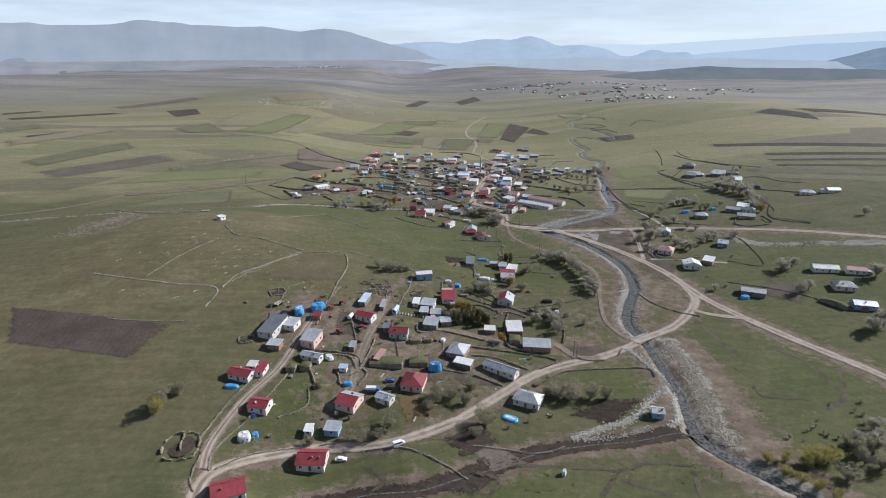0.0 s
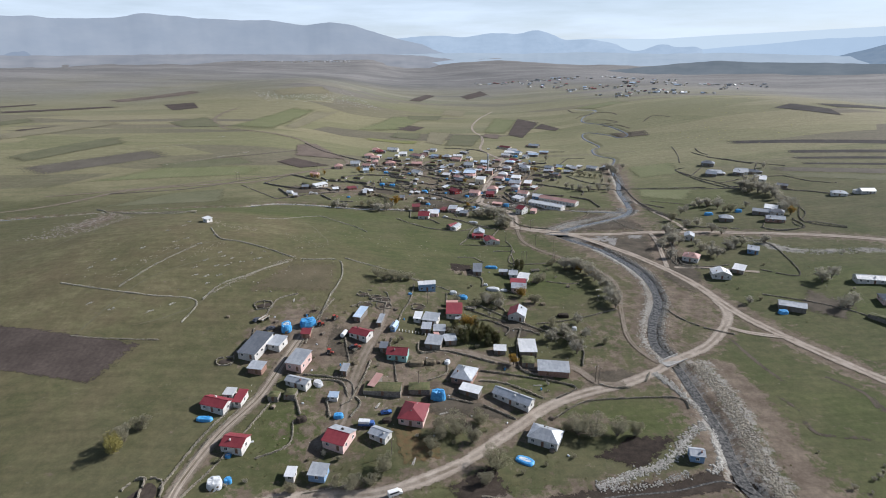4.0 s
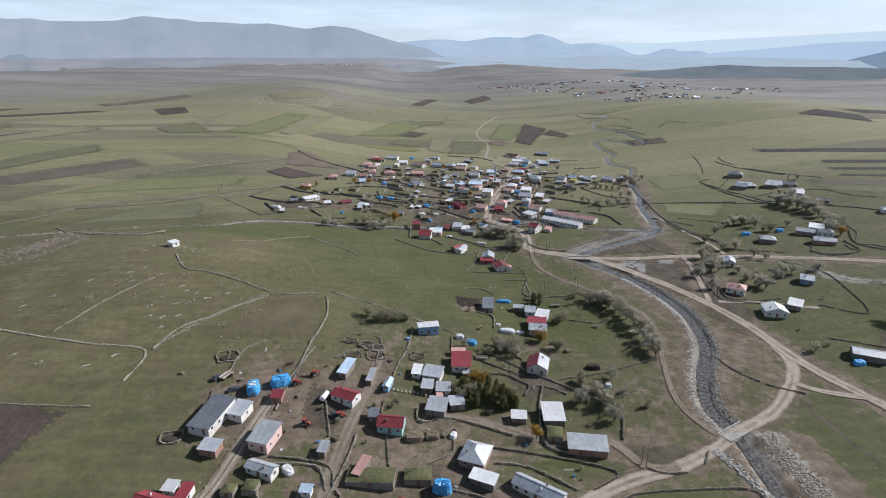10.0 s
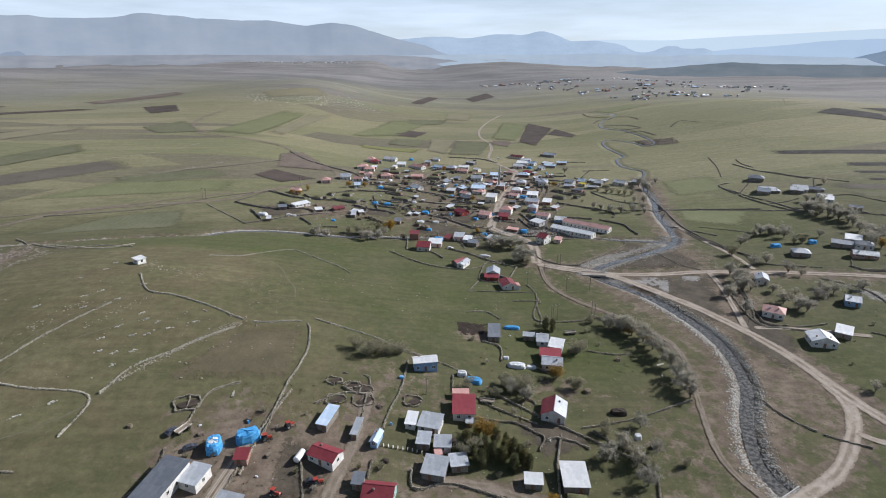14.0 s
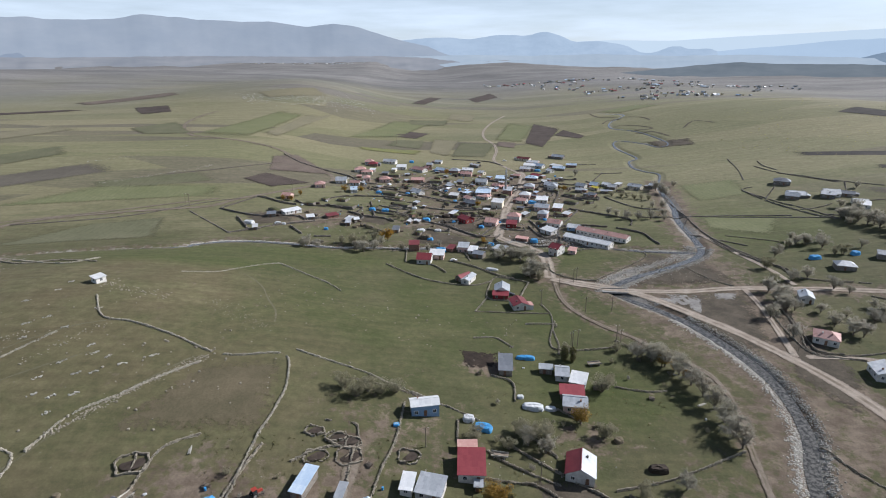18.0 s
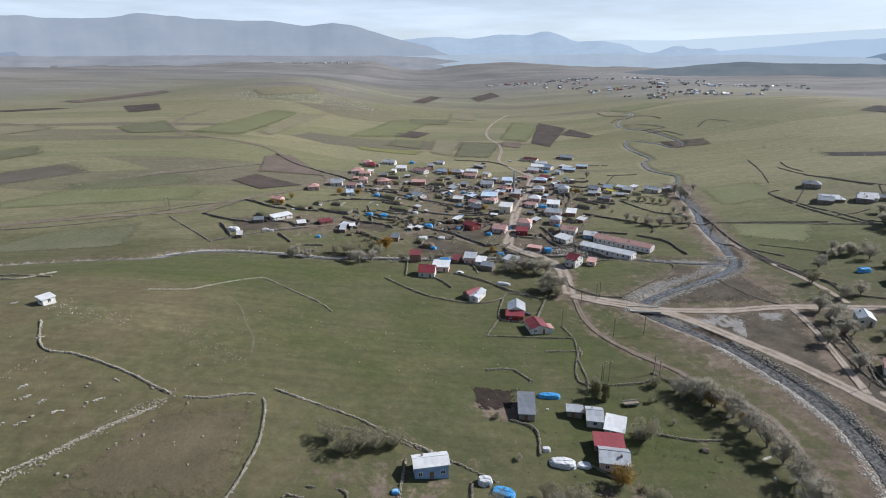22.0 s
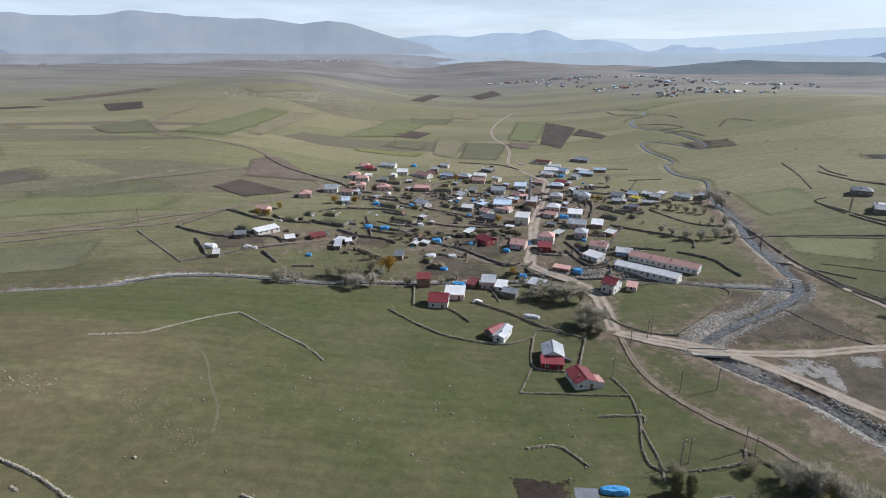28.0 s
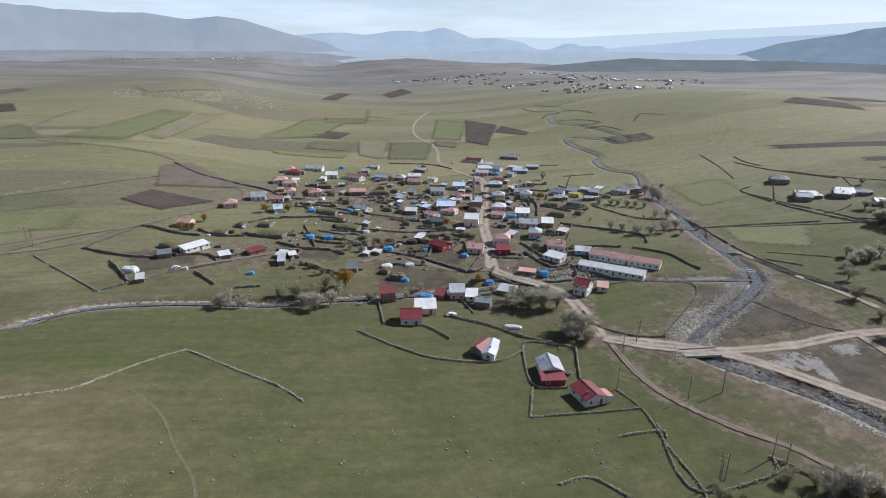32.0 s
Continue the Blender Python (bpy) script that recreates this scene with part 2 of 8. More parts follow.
PAINT = {
    "white": plain("white_car_paint", (0.75, 0.75, 0.75), (0.68, 0.68, 0.68), 0.5, 0.3, 0, 3, 0.05, 0.5, 0.02),
    "red": plain("red_tractor_paint", (0.34, 0.05, 0.03), (0.27, 0.04, 0.03), 0.5, 0.4, 0, 3, 0.05, 0.5, 0.02),
    "blue": plain("blue_vehicle_paint", (0.05, 0.12, 0.35), (0.07, 0.16, 0.40), 0.5, 0.4, 0, 3, 0.05, 0.5, 0.02),
    "dark": plain("dark_car_paint", (0.04, 0.045, 0.06), (0.06, 0.065, 0.08), 0.5, 0.3, 0, 3, 0.05, 0.5, 0.02),
}
BARK = plain("bark", (0.13, 0.11, 0.09), (0.20, 0.17, 0.14), 2, 0.95)


def leafage(name, tones, through=0.4):
    m, n, l, b = material(name, 0.8, 0, 0.2)
    island = n.new("ShaderNodeNewGeometry").outputs["Random Per Island"]
    info = n.new("ShaderNodeObjectInfo").outputs["Random"]
    c = mixed(n, l, island, tones[0], tones[1])
    c = mixed(n, l, spread(n, l, info, 0, 1, 0, 0.6), c, tones[2])
    l.new(c, b.inputs["Base Color"])
    glow = n.new("ShaderNodeBsdfTranslucent")
    l.new(c, glow.inputs["Color"])
    both = n.new("ShaderNodeMixShader")
    both.inputs["Fac"].default_value = through
    l.new(b.outputs["BSDF"], both.inputs[1])
    l.new(glow.outputs["BSDF"], both.inputs[2])
    l.new(both.outputs["Shader"], n["Material Output"].inputs["Surface"])
    return m


LEAF = {
    "bush": leafage("grey_green_willow", ((0.22, 0.205, 0.145), (0.37, 0.345, 0.25), (0.25, 0.24, 0.145)), 0.5),
    "bare": leafage("bare_twigs", ((0.33, 0.305, 0.255), (0.50, 0.47, 0.40), (0.36, 0.345, 0.265)), 0.5),
    "willow": leafage("yellow_green_willow", ((0.26, 0.24, 0.08), (0.42, 0.38, 0.15), (0.30, 0.26, 0.09)), 0.5),
    "weed": leafage("dry_weed_stalks", ((0.085, 0.090, 0.036), (0.20, 0.165, 0.085), (0.12, 0.11, 0.05)), 0.4),
    "dark": leafage("dark_needles", ((0.065, 0.078, 0.036), (0.13, 0.13, 0.06), (0.16, 0.13, 0.05))),
    "yellow": leafage("autumn_leaves", ((0.27, 0.16, 0.03), (0.40, 0.25, 0.05), (0.25, 0.18, 0.06))),
}

# ---- water ----
WATER, n, l, b = material("shallow_water", 0.14, 0, 0.38)
ripple = noise_node(n, l, 0.9, 5, 0.6, n.new("ShaderNodeTexCoord").outputs["Object"])
l.new(mixed(n, l, spread(n, l, ripple, 0.4, 0.62), (0.046, 0.046, 0.043), (0.15, 0.142, 0.130)), b.inputs["Base Color"])
bumped(n, l, b, ripple, 0.14, 0.1)

# ---- ground material: turf, bare soil, gravel and haze tones, by the sheet's own cover ----
GROUND, n, l, b = material("meadow_and_soil", 0.95, 0, 0.15)
place = n.new("ShaderNodeTexCoord").outputs["Object"]


def cover(name):
    at = n.new("ShaderNodeAttribute")
    at.attribute_name = name
    return at.outputs["Fac"]


fine = noise_node(n, l, 1.3, 10, 0.82, place)
patch = noise_node(n, l, 0.045, 7, 0.62, place)
broad = noise_node(n, l, 0.006, 5, 0.55, place)
turf = mixed(n, l, spread(n, l, patch, 0.40, 0.60), (0.060, 0.068, 0.029), (0.083, 0.081, 0.042))
turf = mixed(n, l, spread(n, l, broad, 0.4, 0.62, 0, 0.5), turf, (0.106, 0.098, 0.058))
lush = mixed(n, l, spread(n, l, patch, 0.35, 0.65), (0.063, 0.077, 0.027), (0.078, 0.087, 0.034))
mid = noise_node(n, l, 0.16, 8, 0.7, place)
turf = mixed(n, l, spread(n, l, mid, 0.46, 0.70, 0, 0.5), turf, (0.122, 0.107, 0.058))
lush = mixed(n, l, spread(n, l, mid, 0.5, 0.72, 0, 0.35), lush, (0.098, 0.096, 0.048))
turf = mixed(n, l, cover("lush"), turf, lush)
lay = n.new("ShaderNodeMapping")
lay.inputs["Rotation"].default_value, lay.inputs["Scale"].default_value = (0, 0, radians(24)), (0.0045, 0.022, 0.02)
l.new(place, lay.inputs["Vector"])
strips = n.new("ShaderNodeTexVoronoi")
strips.inputs["Scale"].default_value, strips.inputs["Randomness"].default_value = 1.0, 0.85
l.new(lay.outputs["Vector"], strips.inputs["Vector"])
split = n.new("ShaderNodeSeparateColor")
l.new(strips.outputs["Color"], split.inputs["Color"])
# field strips and pale grass, their colours lightened to imitate haze
strip_tone = mixed(n, l, split.outputs[0], (0.128, 0.134, 0.068), (0.236, 0.210, 0.130))
strip_tone = mixed(n, l, spread(n, l, split.outputs[1], 0.80, 0.84, 0, 0.8), strip_tone, (0.105, 0.088, 0.078))
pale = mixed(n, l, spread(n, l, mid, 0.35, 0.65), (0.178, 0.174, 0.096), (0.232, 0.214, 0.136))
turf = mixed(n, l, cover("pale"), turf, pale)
turf = mixed(n, l, cover("farm"), turf, strip_tone)
dry = mixed(n, l, spread(n, l, mid, 0.35, 0.65), (0.104, 0.098, 0.051), (0.154, 0.135, 0.078))
dry = mixed(n, l, spread(n, l, patch, 0.42, 0.62, 0, 0.6), dry, (0.112, 0.088, 0.054))
turf = mixed(n, l, cover("dry"), turf, dry)
# far dry grass, with the grey-blue of haze mixed into its colour
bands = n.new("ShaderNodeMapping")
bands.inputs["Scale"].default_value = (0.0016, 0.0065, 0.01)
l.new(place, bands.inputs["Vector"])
hazed_steppe = mixed(n, l, spread(n, l, noise_node(n, l, 1.0, 8, 0.7, bands.outputs["Vector"]), 0.4, 0.6), (0.218, 0.210, 0.206), (0.138, 0.136, 0.136))
turf = mixed(n, l, cover("hazed_steppe"), turf, hazed_steppe)
soil = mixed(n, l, spread(n, l, noise_node(n, l, 0.12, 7, 0.7, place), 0.35, 0.65), (0.095, 0.073, 0.055), (0.184, 0.147, 0.113))
rough_soil = n.new("ShaderNodeMath")
rough_soil.operation = "MULTIPLY_ADD"
l.new(spread(n, l, noise_node(n, l, 0.22, 8, 0.75, place), 0.3, 0.7, -0.6, 0.6), rough_soil.inputs[0])
rough_soil.inputs[1].default_value = 1.0
l.new(cover("soil"), rough_soil.inputs[2])
ground_colour = mixed(n, l, spread(n, l, rough_soil.outputs[0], 0.3, 0.62), turf, soil)
shingle = mixed(n, l, spread(n, l, noise_node(n, l, 1.6, 6, 0.8, place), 0.35, 0.65), (0.17, 0.157, 0.138), (0.35, 0.333, 0.30))
rough_gravel = n.new("ShaderNodeMath")
l.new(spread(n, l, noise_node(n, l, 0.3, 9, 0.8, place), 0.3, 0.7, -0.5, 0.5), rough_gravel.inputs[0])
l.new(cover("gravel"), rough_gravel.inputs[1])
ground_colour = mixed(n, l, spread(n, l, rough_gravel.outputs[0], 0.35, 0.6, 0, 0.9), ground_colour, shingle)
shade = n.new("ShaderNodeHueSaturation")
l.new(ground_colour, shade.inputs["Color"])
tuft = noise_node(n, l, 0.33, 5, 0.65, place)
speckle = n.new("ShaderNodeMath")
speckle.operation = "MULTIPLY"
l.new(spread(n, l, fine, 0.3, 0.7, 0.80, 1.20), speckle.inputs[0])
l.new(spread(n, l, tuft, 0.34, 0.66, 0.87, 1.13), speckle.inputs[1])
swath = n.new("ShaderNodeMapping")
swath.inputs["Rotation"].default_value, swath.inputs["Scale"].default_value = (0, 0, radians(-32)), (0.035, 0.30, 0.1)
l.new(place, swath.inputs["Vector"])
mown = n.new("ShaderNodeMath")
mown.operation = "MULTIPLY"
l.new(speckle.outputs[0], mown.inputs[0])
l.new(spread(n, l, noise_node(n, l, 1.0, 4, 0.6, swath.outputs["Vector"]), 0.35, 0.65, 0.90, 1.09), mown.inputs[1])
l.new(mown.outputs[0], shade.inputs["Value"])
l.new(shade.outputs["Color"], b.inputs["Base Color"])
bumped(n, l, b, fine, 0.6, 0.2)


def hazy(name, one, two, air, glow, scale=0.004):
    """A far slope with the bright air before it put in as emission."""
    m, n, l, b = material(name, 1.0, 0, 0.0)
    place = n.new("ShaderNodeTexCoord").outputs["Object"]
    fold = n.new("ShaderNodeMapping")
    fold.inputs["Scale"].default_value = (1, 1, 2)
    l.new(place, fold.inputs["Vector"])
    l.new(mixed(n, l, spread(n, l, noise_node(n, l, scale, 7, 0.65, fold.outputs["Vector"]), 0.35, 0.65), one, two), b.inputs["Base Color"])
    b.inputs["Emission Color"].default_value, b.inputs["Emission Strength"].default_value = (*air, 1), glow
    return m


HILL_FAINT = hazy("hazy_faint_range", (0.05, 0.06, 0.07), (0.06, 0.07, 0.08), (0.45, 0.54, 0.62), 0.98)
HILL_PEAK = hazy("hazy_blue_peaks", (0.04, 0.05, 0.06), (0.11, 0.12, 0.125), (0.31, 0.395, 0.50), 0.92, 0.006)
HILL_BLUE = hazy("hazy_blue_range", (0.05, 0.06, 0.07), (0.08, 0.09, 0.10), (0.33, 0.425, 0.535), 0.98)
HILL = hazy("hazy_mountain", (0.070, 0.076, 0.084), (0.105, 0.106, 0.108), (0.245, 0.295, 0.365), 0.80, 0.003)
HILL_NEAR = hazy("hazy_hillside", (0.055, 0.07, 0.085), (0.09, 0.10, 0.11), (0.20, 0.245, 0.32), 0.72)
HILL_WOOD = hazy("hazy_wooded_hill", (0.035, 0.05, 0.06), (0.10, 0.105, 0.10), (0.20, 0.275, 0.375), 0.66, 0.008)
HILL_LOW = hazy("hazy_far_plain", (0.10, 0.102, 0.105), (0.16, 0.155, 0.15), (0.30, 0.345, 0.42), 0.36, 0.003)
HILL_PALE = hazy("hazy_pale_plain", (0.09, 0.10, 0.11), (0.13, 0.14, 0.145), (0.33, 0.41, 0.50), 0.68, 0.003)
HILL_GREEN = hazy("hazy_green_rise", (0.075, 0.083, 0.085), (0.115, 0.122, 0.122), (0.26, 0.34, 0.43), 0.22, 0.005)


# ---- plan: lines on the ground, in metres ----
ROAD_LOOP = [(-72, 140), (-72, 160), (-60, 170), (-37, 177), (-10, 175), (14, 185), (36, 202), (54, 216), (72, 224), (90, 229), (107, 237), (118, 244), (138, 254), (154, 268), (166, 284), (168, 300)]
ROAD_EAST = [(240, 120), (211, 200), (202, 219), (191, 240), (179, 265), (171, 287), (166, 320), (156, 350), (142, 379), (119, 413), (83, 433)]
STREET = [(83, 433), (89, 470), (83, 488), (72, 503), (68, 515), (76, 543), (86, 584), (103, 635), (121, 692), (122, 719)]
ROAD_NORTH = [(121, 692), (119, 715), (109, 751), (106, 783), (117, 834), (121, 885), (116, 932), (124, 1000), (150, 1090), (186, 1180)]
PATH_WEIR = [(203, 505), (205, 480), (207, 458), (208, 432), (207, 412)]
ROAD_CROSS = [(83, 433), (97, 423), (119, 414), (148, 411), (182, 412), (236, 401), (290, 379), (337, 348), (420, 300)]
LANE_WEST = [(-74, 163), (-75, 178), (-69, 201), (-59, 221), (-53, 244), (-48, 262), (-46, 272)]
LANE_MID = [(-36, 196), (-27, 208), (-25, 223), (-21, 245), (-13, 273), (-10, 295)]
LANE_YARD = [(90, 229), (79, 230), (71, 242), (59, 240), (46, 244), (27, 253), (10, 255)]
LANE_FORK = [(158, 272), (166, 265), (185, 258)]
LANE_HOUSE = [(161, 344), (175, 391), (179, 412)]
LANE_FARM = [(165, 344), (184, 341), (213, 331)]
LANE_BANK = [(111, 242), (106, 255), (106, 269), (113, 295), (119, 313), (120, 335), (107, 354), (102, 364), (93, 375), (85, 390), (82, 406), (84, 428)]
VILLAGE_LANES = [
    [(86, 584), (66, 598), (35, 610), (22, 621), (9, 636)],
    [(8, 633), (20, 666), (32, 700)],
    [(35, 610), (48, 639), (62, 668)],
    [(68, 512), (47, 516), (33, 532), (24, 544), (4, 533)],
    [(-74, 535), (-60, 540), (-42, 549), (-23, 557)],
]
ROAD_WEST = [(-420, 370), (-311, 450), (-270, 494), (-244, 532), (-195, 554), (-142, 570), (-123, 593), (-99, 615), (-71, 645), (-60, 672), (-76, 706), (-104, 741), (-140, 787), (-207, 822), (-243, 843), (-277, 921), (-282, 990), (-269, 1033)]
TRACK_WEST = [(-300, 516), (-262, 529), (-206, 556), (-165, 578), (-138, 592)]
RIVER = [(150, 112), (124, 143), (109, 165), (110, 181), (114, 197), (117, 225), (118, 244), (116, 259), (124, 280), (136, 301), (142, 326), (140, 351), (131, 382), (116, 405), (112, 414), (114, 422), (132, 435), (154, 447), (180, 464), (191, 479), (197, 503), (205, 541), (217, 574), (227, 615), (236, 647)]
BROOK = [(236, 647), (252, 681), (244, 699), (240, 717), (246, 743), (259, 755), (259, 781), (257, 811), (264, 842), (276, 851), (294, 819), (301, 795), (318, 812), (313, 889), (295, 938), (310, 985), (350, 1040), (330, 1100)]
SIDE_BROOK = [(109, 167), (102, 173), (84, 170), (64, 169), (44, 166), (26, 159), (11, 154), (-1, 150), (-19, 151), (-40, 149)]
STREAM = [(-300, 430), (-200, 452), (-127, 471), (-120, 479), (-106, 488), (-87, 491), (-60, 489), (-38, 486), (-20, 489), (0, 490), (30, 491), (68, 492), (98, 494), (125, 489), (151, 480), (185, 472)]


def sp(v, k):
    return k * np.logaddexp(0, v / k)


def ss(v, a, b):
    s = np.clip((v - a) / (b - a), 0, 1)
    return s * s * (3 - 2 * s)


def swell(x, y, cx, cy, h, sx, sy):
    return h * np.exp(-((x - cx) / sx) ** 2 / 2 - ((y - cy) / sy) ** 2 / 2)


def base_height(x, y):
    x, y = np.asarray(x, float) / 1.25, np.asarray(y, float) / 1.25
    z = 4.6 + 5.6 * ss(y, 140, 300) - 1.0 * ss(y, 340, 380) + 0.012 * sp(y - 470, 30) * (1 - ss(y, 500, 2500)) + 0.0095 * sp(y - 1300, 200)
    left = sp(-(x - 5), 18)
    z = z + 0.14 * 95 * (1 - np.exp(-left / 95)) * (0.55 + 0.45 * ss(y, 120, 220)) * (1 - 0.2 * ss(y, 340, 400)) + 9 * ss(y, 440, 600) * ss(-x, 20, 160)
    z = z + 0.08 * sp(x - 175, 20) * (1 - ss(x, 280, 900) * 0.85)
    z = z + swell(x, y, -108, 292, 11, 52, 48) + swell(x, y, -18, 254, 4.5, 40, 42) - 4 * ss(y, 90, 130) * (1 - ss(y, 130, 175)) * ss(-x, 0, 30) * ss(x, -70, -30)
    z = z + swell(x, y, -160, 1060, 26, 120, 130) + swell(x, y, 470, 760, 18, 150, 120) + swell(x, y, -900, 1500, 30, 500, 300)
    z = z + 14 * ss(y, 2250, 3300)
    return z * 1.25


def smooth(points, step=3.0):
    """A curve through the points, sampled evenly."""
    p = np.array(points, float)
    out = []
    for i in range(len(p) - 1):
        a, b, c, d = p[max(i - 1, 0)], p[i], p[i + 1], p[min(i + 2, len(p) - 1)]
        for s in np.linspace(0, 1, max(2, int(np.linalg.norm(c - b) / step)), endpoint=False):
            out.append(0.5 * (2 * b + (c - a) * s + (2 * a - 5 * b + 4 * c - d) * s**2 + (3 * b - a - 3 * c + d) * s**3))
    return np.array(out + [p[-1]])


def away(x, y, line):
    """Distance of many places from a line."""
    x, y = np.asarray(x, float), np.asarray(y, float)
    best = np.full(x.shape, 1e9)
    p = np.array(line, float)
    for (ax, ay), (bx, by) in zip(p[:-1], p[1:]):
        s = np.clip(((x - ax) * (bx - ax) + (y - ay) * (by - ay)) / ((bx - ax) ** 2 + (by - ay) ** 2 + 1e-9), 0, 1)
        best = np.minimum(best, np.hypot(x - ax - s * (bx - ax), y - ay - s * (by - ay)))
    return best


RIVER_LINE, BROOK_LINE, SIDE_LINE, STREAM_LINE = smooth(RIVER, 6), smooth(BROOK, 8), smooth(SIDE_BROOK, 6), smooth(STREAM, 8)


def height(x, y):
    """The ground with its water courses cut in."""
    z = base_height(x, y)
    z = z - 1.45 * (1 - ss(away(x, y, RIVER_LINE), 1.5, 5.2)) - 0.9 * (1 - ss(away(x, y, BROOK_LINE), 2.5, 6.0))
    return z - 0.8 * (1 - ss(away(x, y, SIDE_LINE), 0.8, 5.0)) - 1.5 * (1 - ss(away(x, y, STREAM_LINE), 2.0, 6.0))


def level(x, y):
    return float(lie(x, y))


def mesh_of(name, verts, faces, mat):
    me = bpy.data.meshes.new(name)
    me.from_pydata([tuple(map(float, v)) for v in verts], [], faces)
    if mat:
        me.materials.append(mat)
    me.update()
    return me


# ---- ground ----
def axis_steps(low, near_low, near_high, high, step, grow):
    mid = list(np.arange(near_low, near_high + 0.1, step))
    right, left, d = [], [], step
    while (right[-1] if right else near_high) < high:
        d *= grow
        right.append((right[-1] if right else near_high) + d)
    d = step
    while (left[-1] if left else near_low) > low:
        d *= grow
        left.append((left[-1] if left else near_low) - d)
    return np.array(left[::-1] + mid + right)


gx = axis_steps(-4700, -230, 340, 4700, 1.75, 1.06)
gy = axis_steps(-900, 120, 720, 4680, 1.75, 1.045)
X, Y = np.meshgrid(gx, gy)
fx, fy = X.ravel(), Y.ravel()
near = (fx > -500) & (fx < 600) & (fy > 0) & (fy < 1300)
fz = base_height(fx, fy)
fz[near] = height(fx[near], fy[near])
wild = np.array([noise.fractal(Vector((px * 0.03, py * 0.03, 0)), 1.0, 2.0, 4) for px, py in zip(fx, fy)])
lumps = np.array([noise.fractal(Vector((px * 0.004, py * 0.004, 5)), 1.0, 2.0, 3) for px, py in zip(fx, fy)])
far = ss(np.hypot(fx, fy - 200), 900, 2200)
fz = fz + lumps * 9 * far + 0.12 * wild * (1 - far)
nx = len(gx)
idx = np.arange(len(fx)).reshape(len(gy), nx)
quads = np.stack([idx[:-1, :-1], idx[:-1, 1:], idx[1:, 1:], idx[1:, :-1]], -1).reshape(-1, 4)
me = bpy.data.meshes.new("ground")
me.from_pydata(np.stack([fx, fy, fz], 1).tolist(), [], quads.tolist())
me.materials.append(GROUND)
me.polygons.foreach_set("use_smooth", np.ones(len(me.polygons), bool))


def spot(cx, cy, rx, ry):
    return np.clip(1.35 - np.hypot((fx - cx) / rx, (fy - cy) / ry), 0, 1)


big = np.full(fx.shape, 999.0)


def close(line, w):
    d = big.copy()
    d[near] = away(fx[near], fy[near], line)
    return np.exp(-((d / w) ** 2))


soil = np.zeros(fx.shape)
for line, w, k in ((ROAD_LOOP, 7, 0.75), (ROAD_EAST, 10, 0.8), (STREET, 8, 0.7), (ROAD_CROSS, 9, 0.75), (LANE_WEST, 4, 0.6), (LANE_MID, 7, 0.8), (LANE_YARD, 6, 0.7), (LANE_BANK, 5, 0.6), (RIVER, 15, 0.9), ([(126, 158), (131, 178), (136, 196), (138, 216), (137, 238)], 7, 0.95), (SIDE_BROOK, 8, 0.95), (STREAM, 9, 0.5), (LANE_HOUSE, 12, 0.8), (ROAD_WEST, 6, 0.4)):
    soil = np.maximum(soil, k * close(line, w))
for line in VILLAGE_LANES:
    soil = np.maximum(soil, 0.7 * close(line, 7))
for cx, cy, rx, ry, k in ((-48, 260, 26, 28, 0.9), (-24, 260, 18, 24, 0.9), (5, 235, 50, 28, 0.62), (-30, 212, 22, 30, 0.58), (25, 215, 30, 14, 0.75), (0, 300, 26, 22, 0.38), (85, 238, 14, 12, 0.8), (60, 205, 20, 8, 0.6), (135, 385, 26, 40, 0.85), (160, 440, 38, 28, 0.9), (150, 300, 16, 34, 0.7), (170, 375, 22, 36, 0.75), (105, 500, 45, 14, 0.7), (50, 570, 80, 80, 0.56), (20, 660, 80, 65, 0.56), (-55, 550, 50, 30, 0.6), (110, 640, 50, 80, 0.72), (90, 520, 40, 40, 0.6), (130, 150, 14, 40, 0.7), (60, 300, 18, 10, 0.45), (35, 340, 12, 6, 0.9), (25, 495, 60, 12, 0.45), (55, 530, 40, 16, 0.45), (95, 262, 20, 30, 0.4), (-205, 408, 14, 36, 0.7)):
    soil = np.maximum(soil, k * spot(cx, cy, rx, ry))
gravel = np.zeros(fx.shape)
gravel = np.maximum(gravel, 0.95 * close([(117, 163), (120, 179), (125, 198), (129, 220), (129, 240)], 6))
gravel = np.maximum(gravel, 0.95 * close(RIVER, 6.0))
gravel = np.maximum(gravel, 0.8 * close([(120, 432), (150, 452), (176, 470)], 6))
gravel = np.maximum(gravel, 0.6 * close([(75, 500), (105, 499), (135, 494)], 5))
gravel = np.maximum(gravel, 0.6 * close(BROOK, 4))
gravel = np.maximum(gravel, 0.7 * close(STREAM, 4.5))
gravel = np.maximum(gravel, 1.1 * close([(240, 385), (246, 366), (260, 355), (280, 352), (330, 340)], 5))
gravel = np.clip(gravel * (0.75 + 0.9 * wild), 0, 1)
dry = np.clip(spot(-150, 335, 110, 80) + 0.4 * spot(-40, 305, 30, 45) + 0.7 * spot(-115, 395, 60, 30) + 0.7 * spot(-200, 240, 120, 60), 0, 1) * (0.75 + 0.5 * wild)
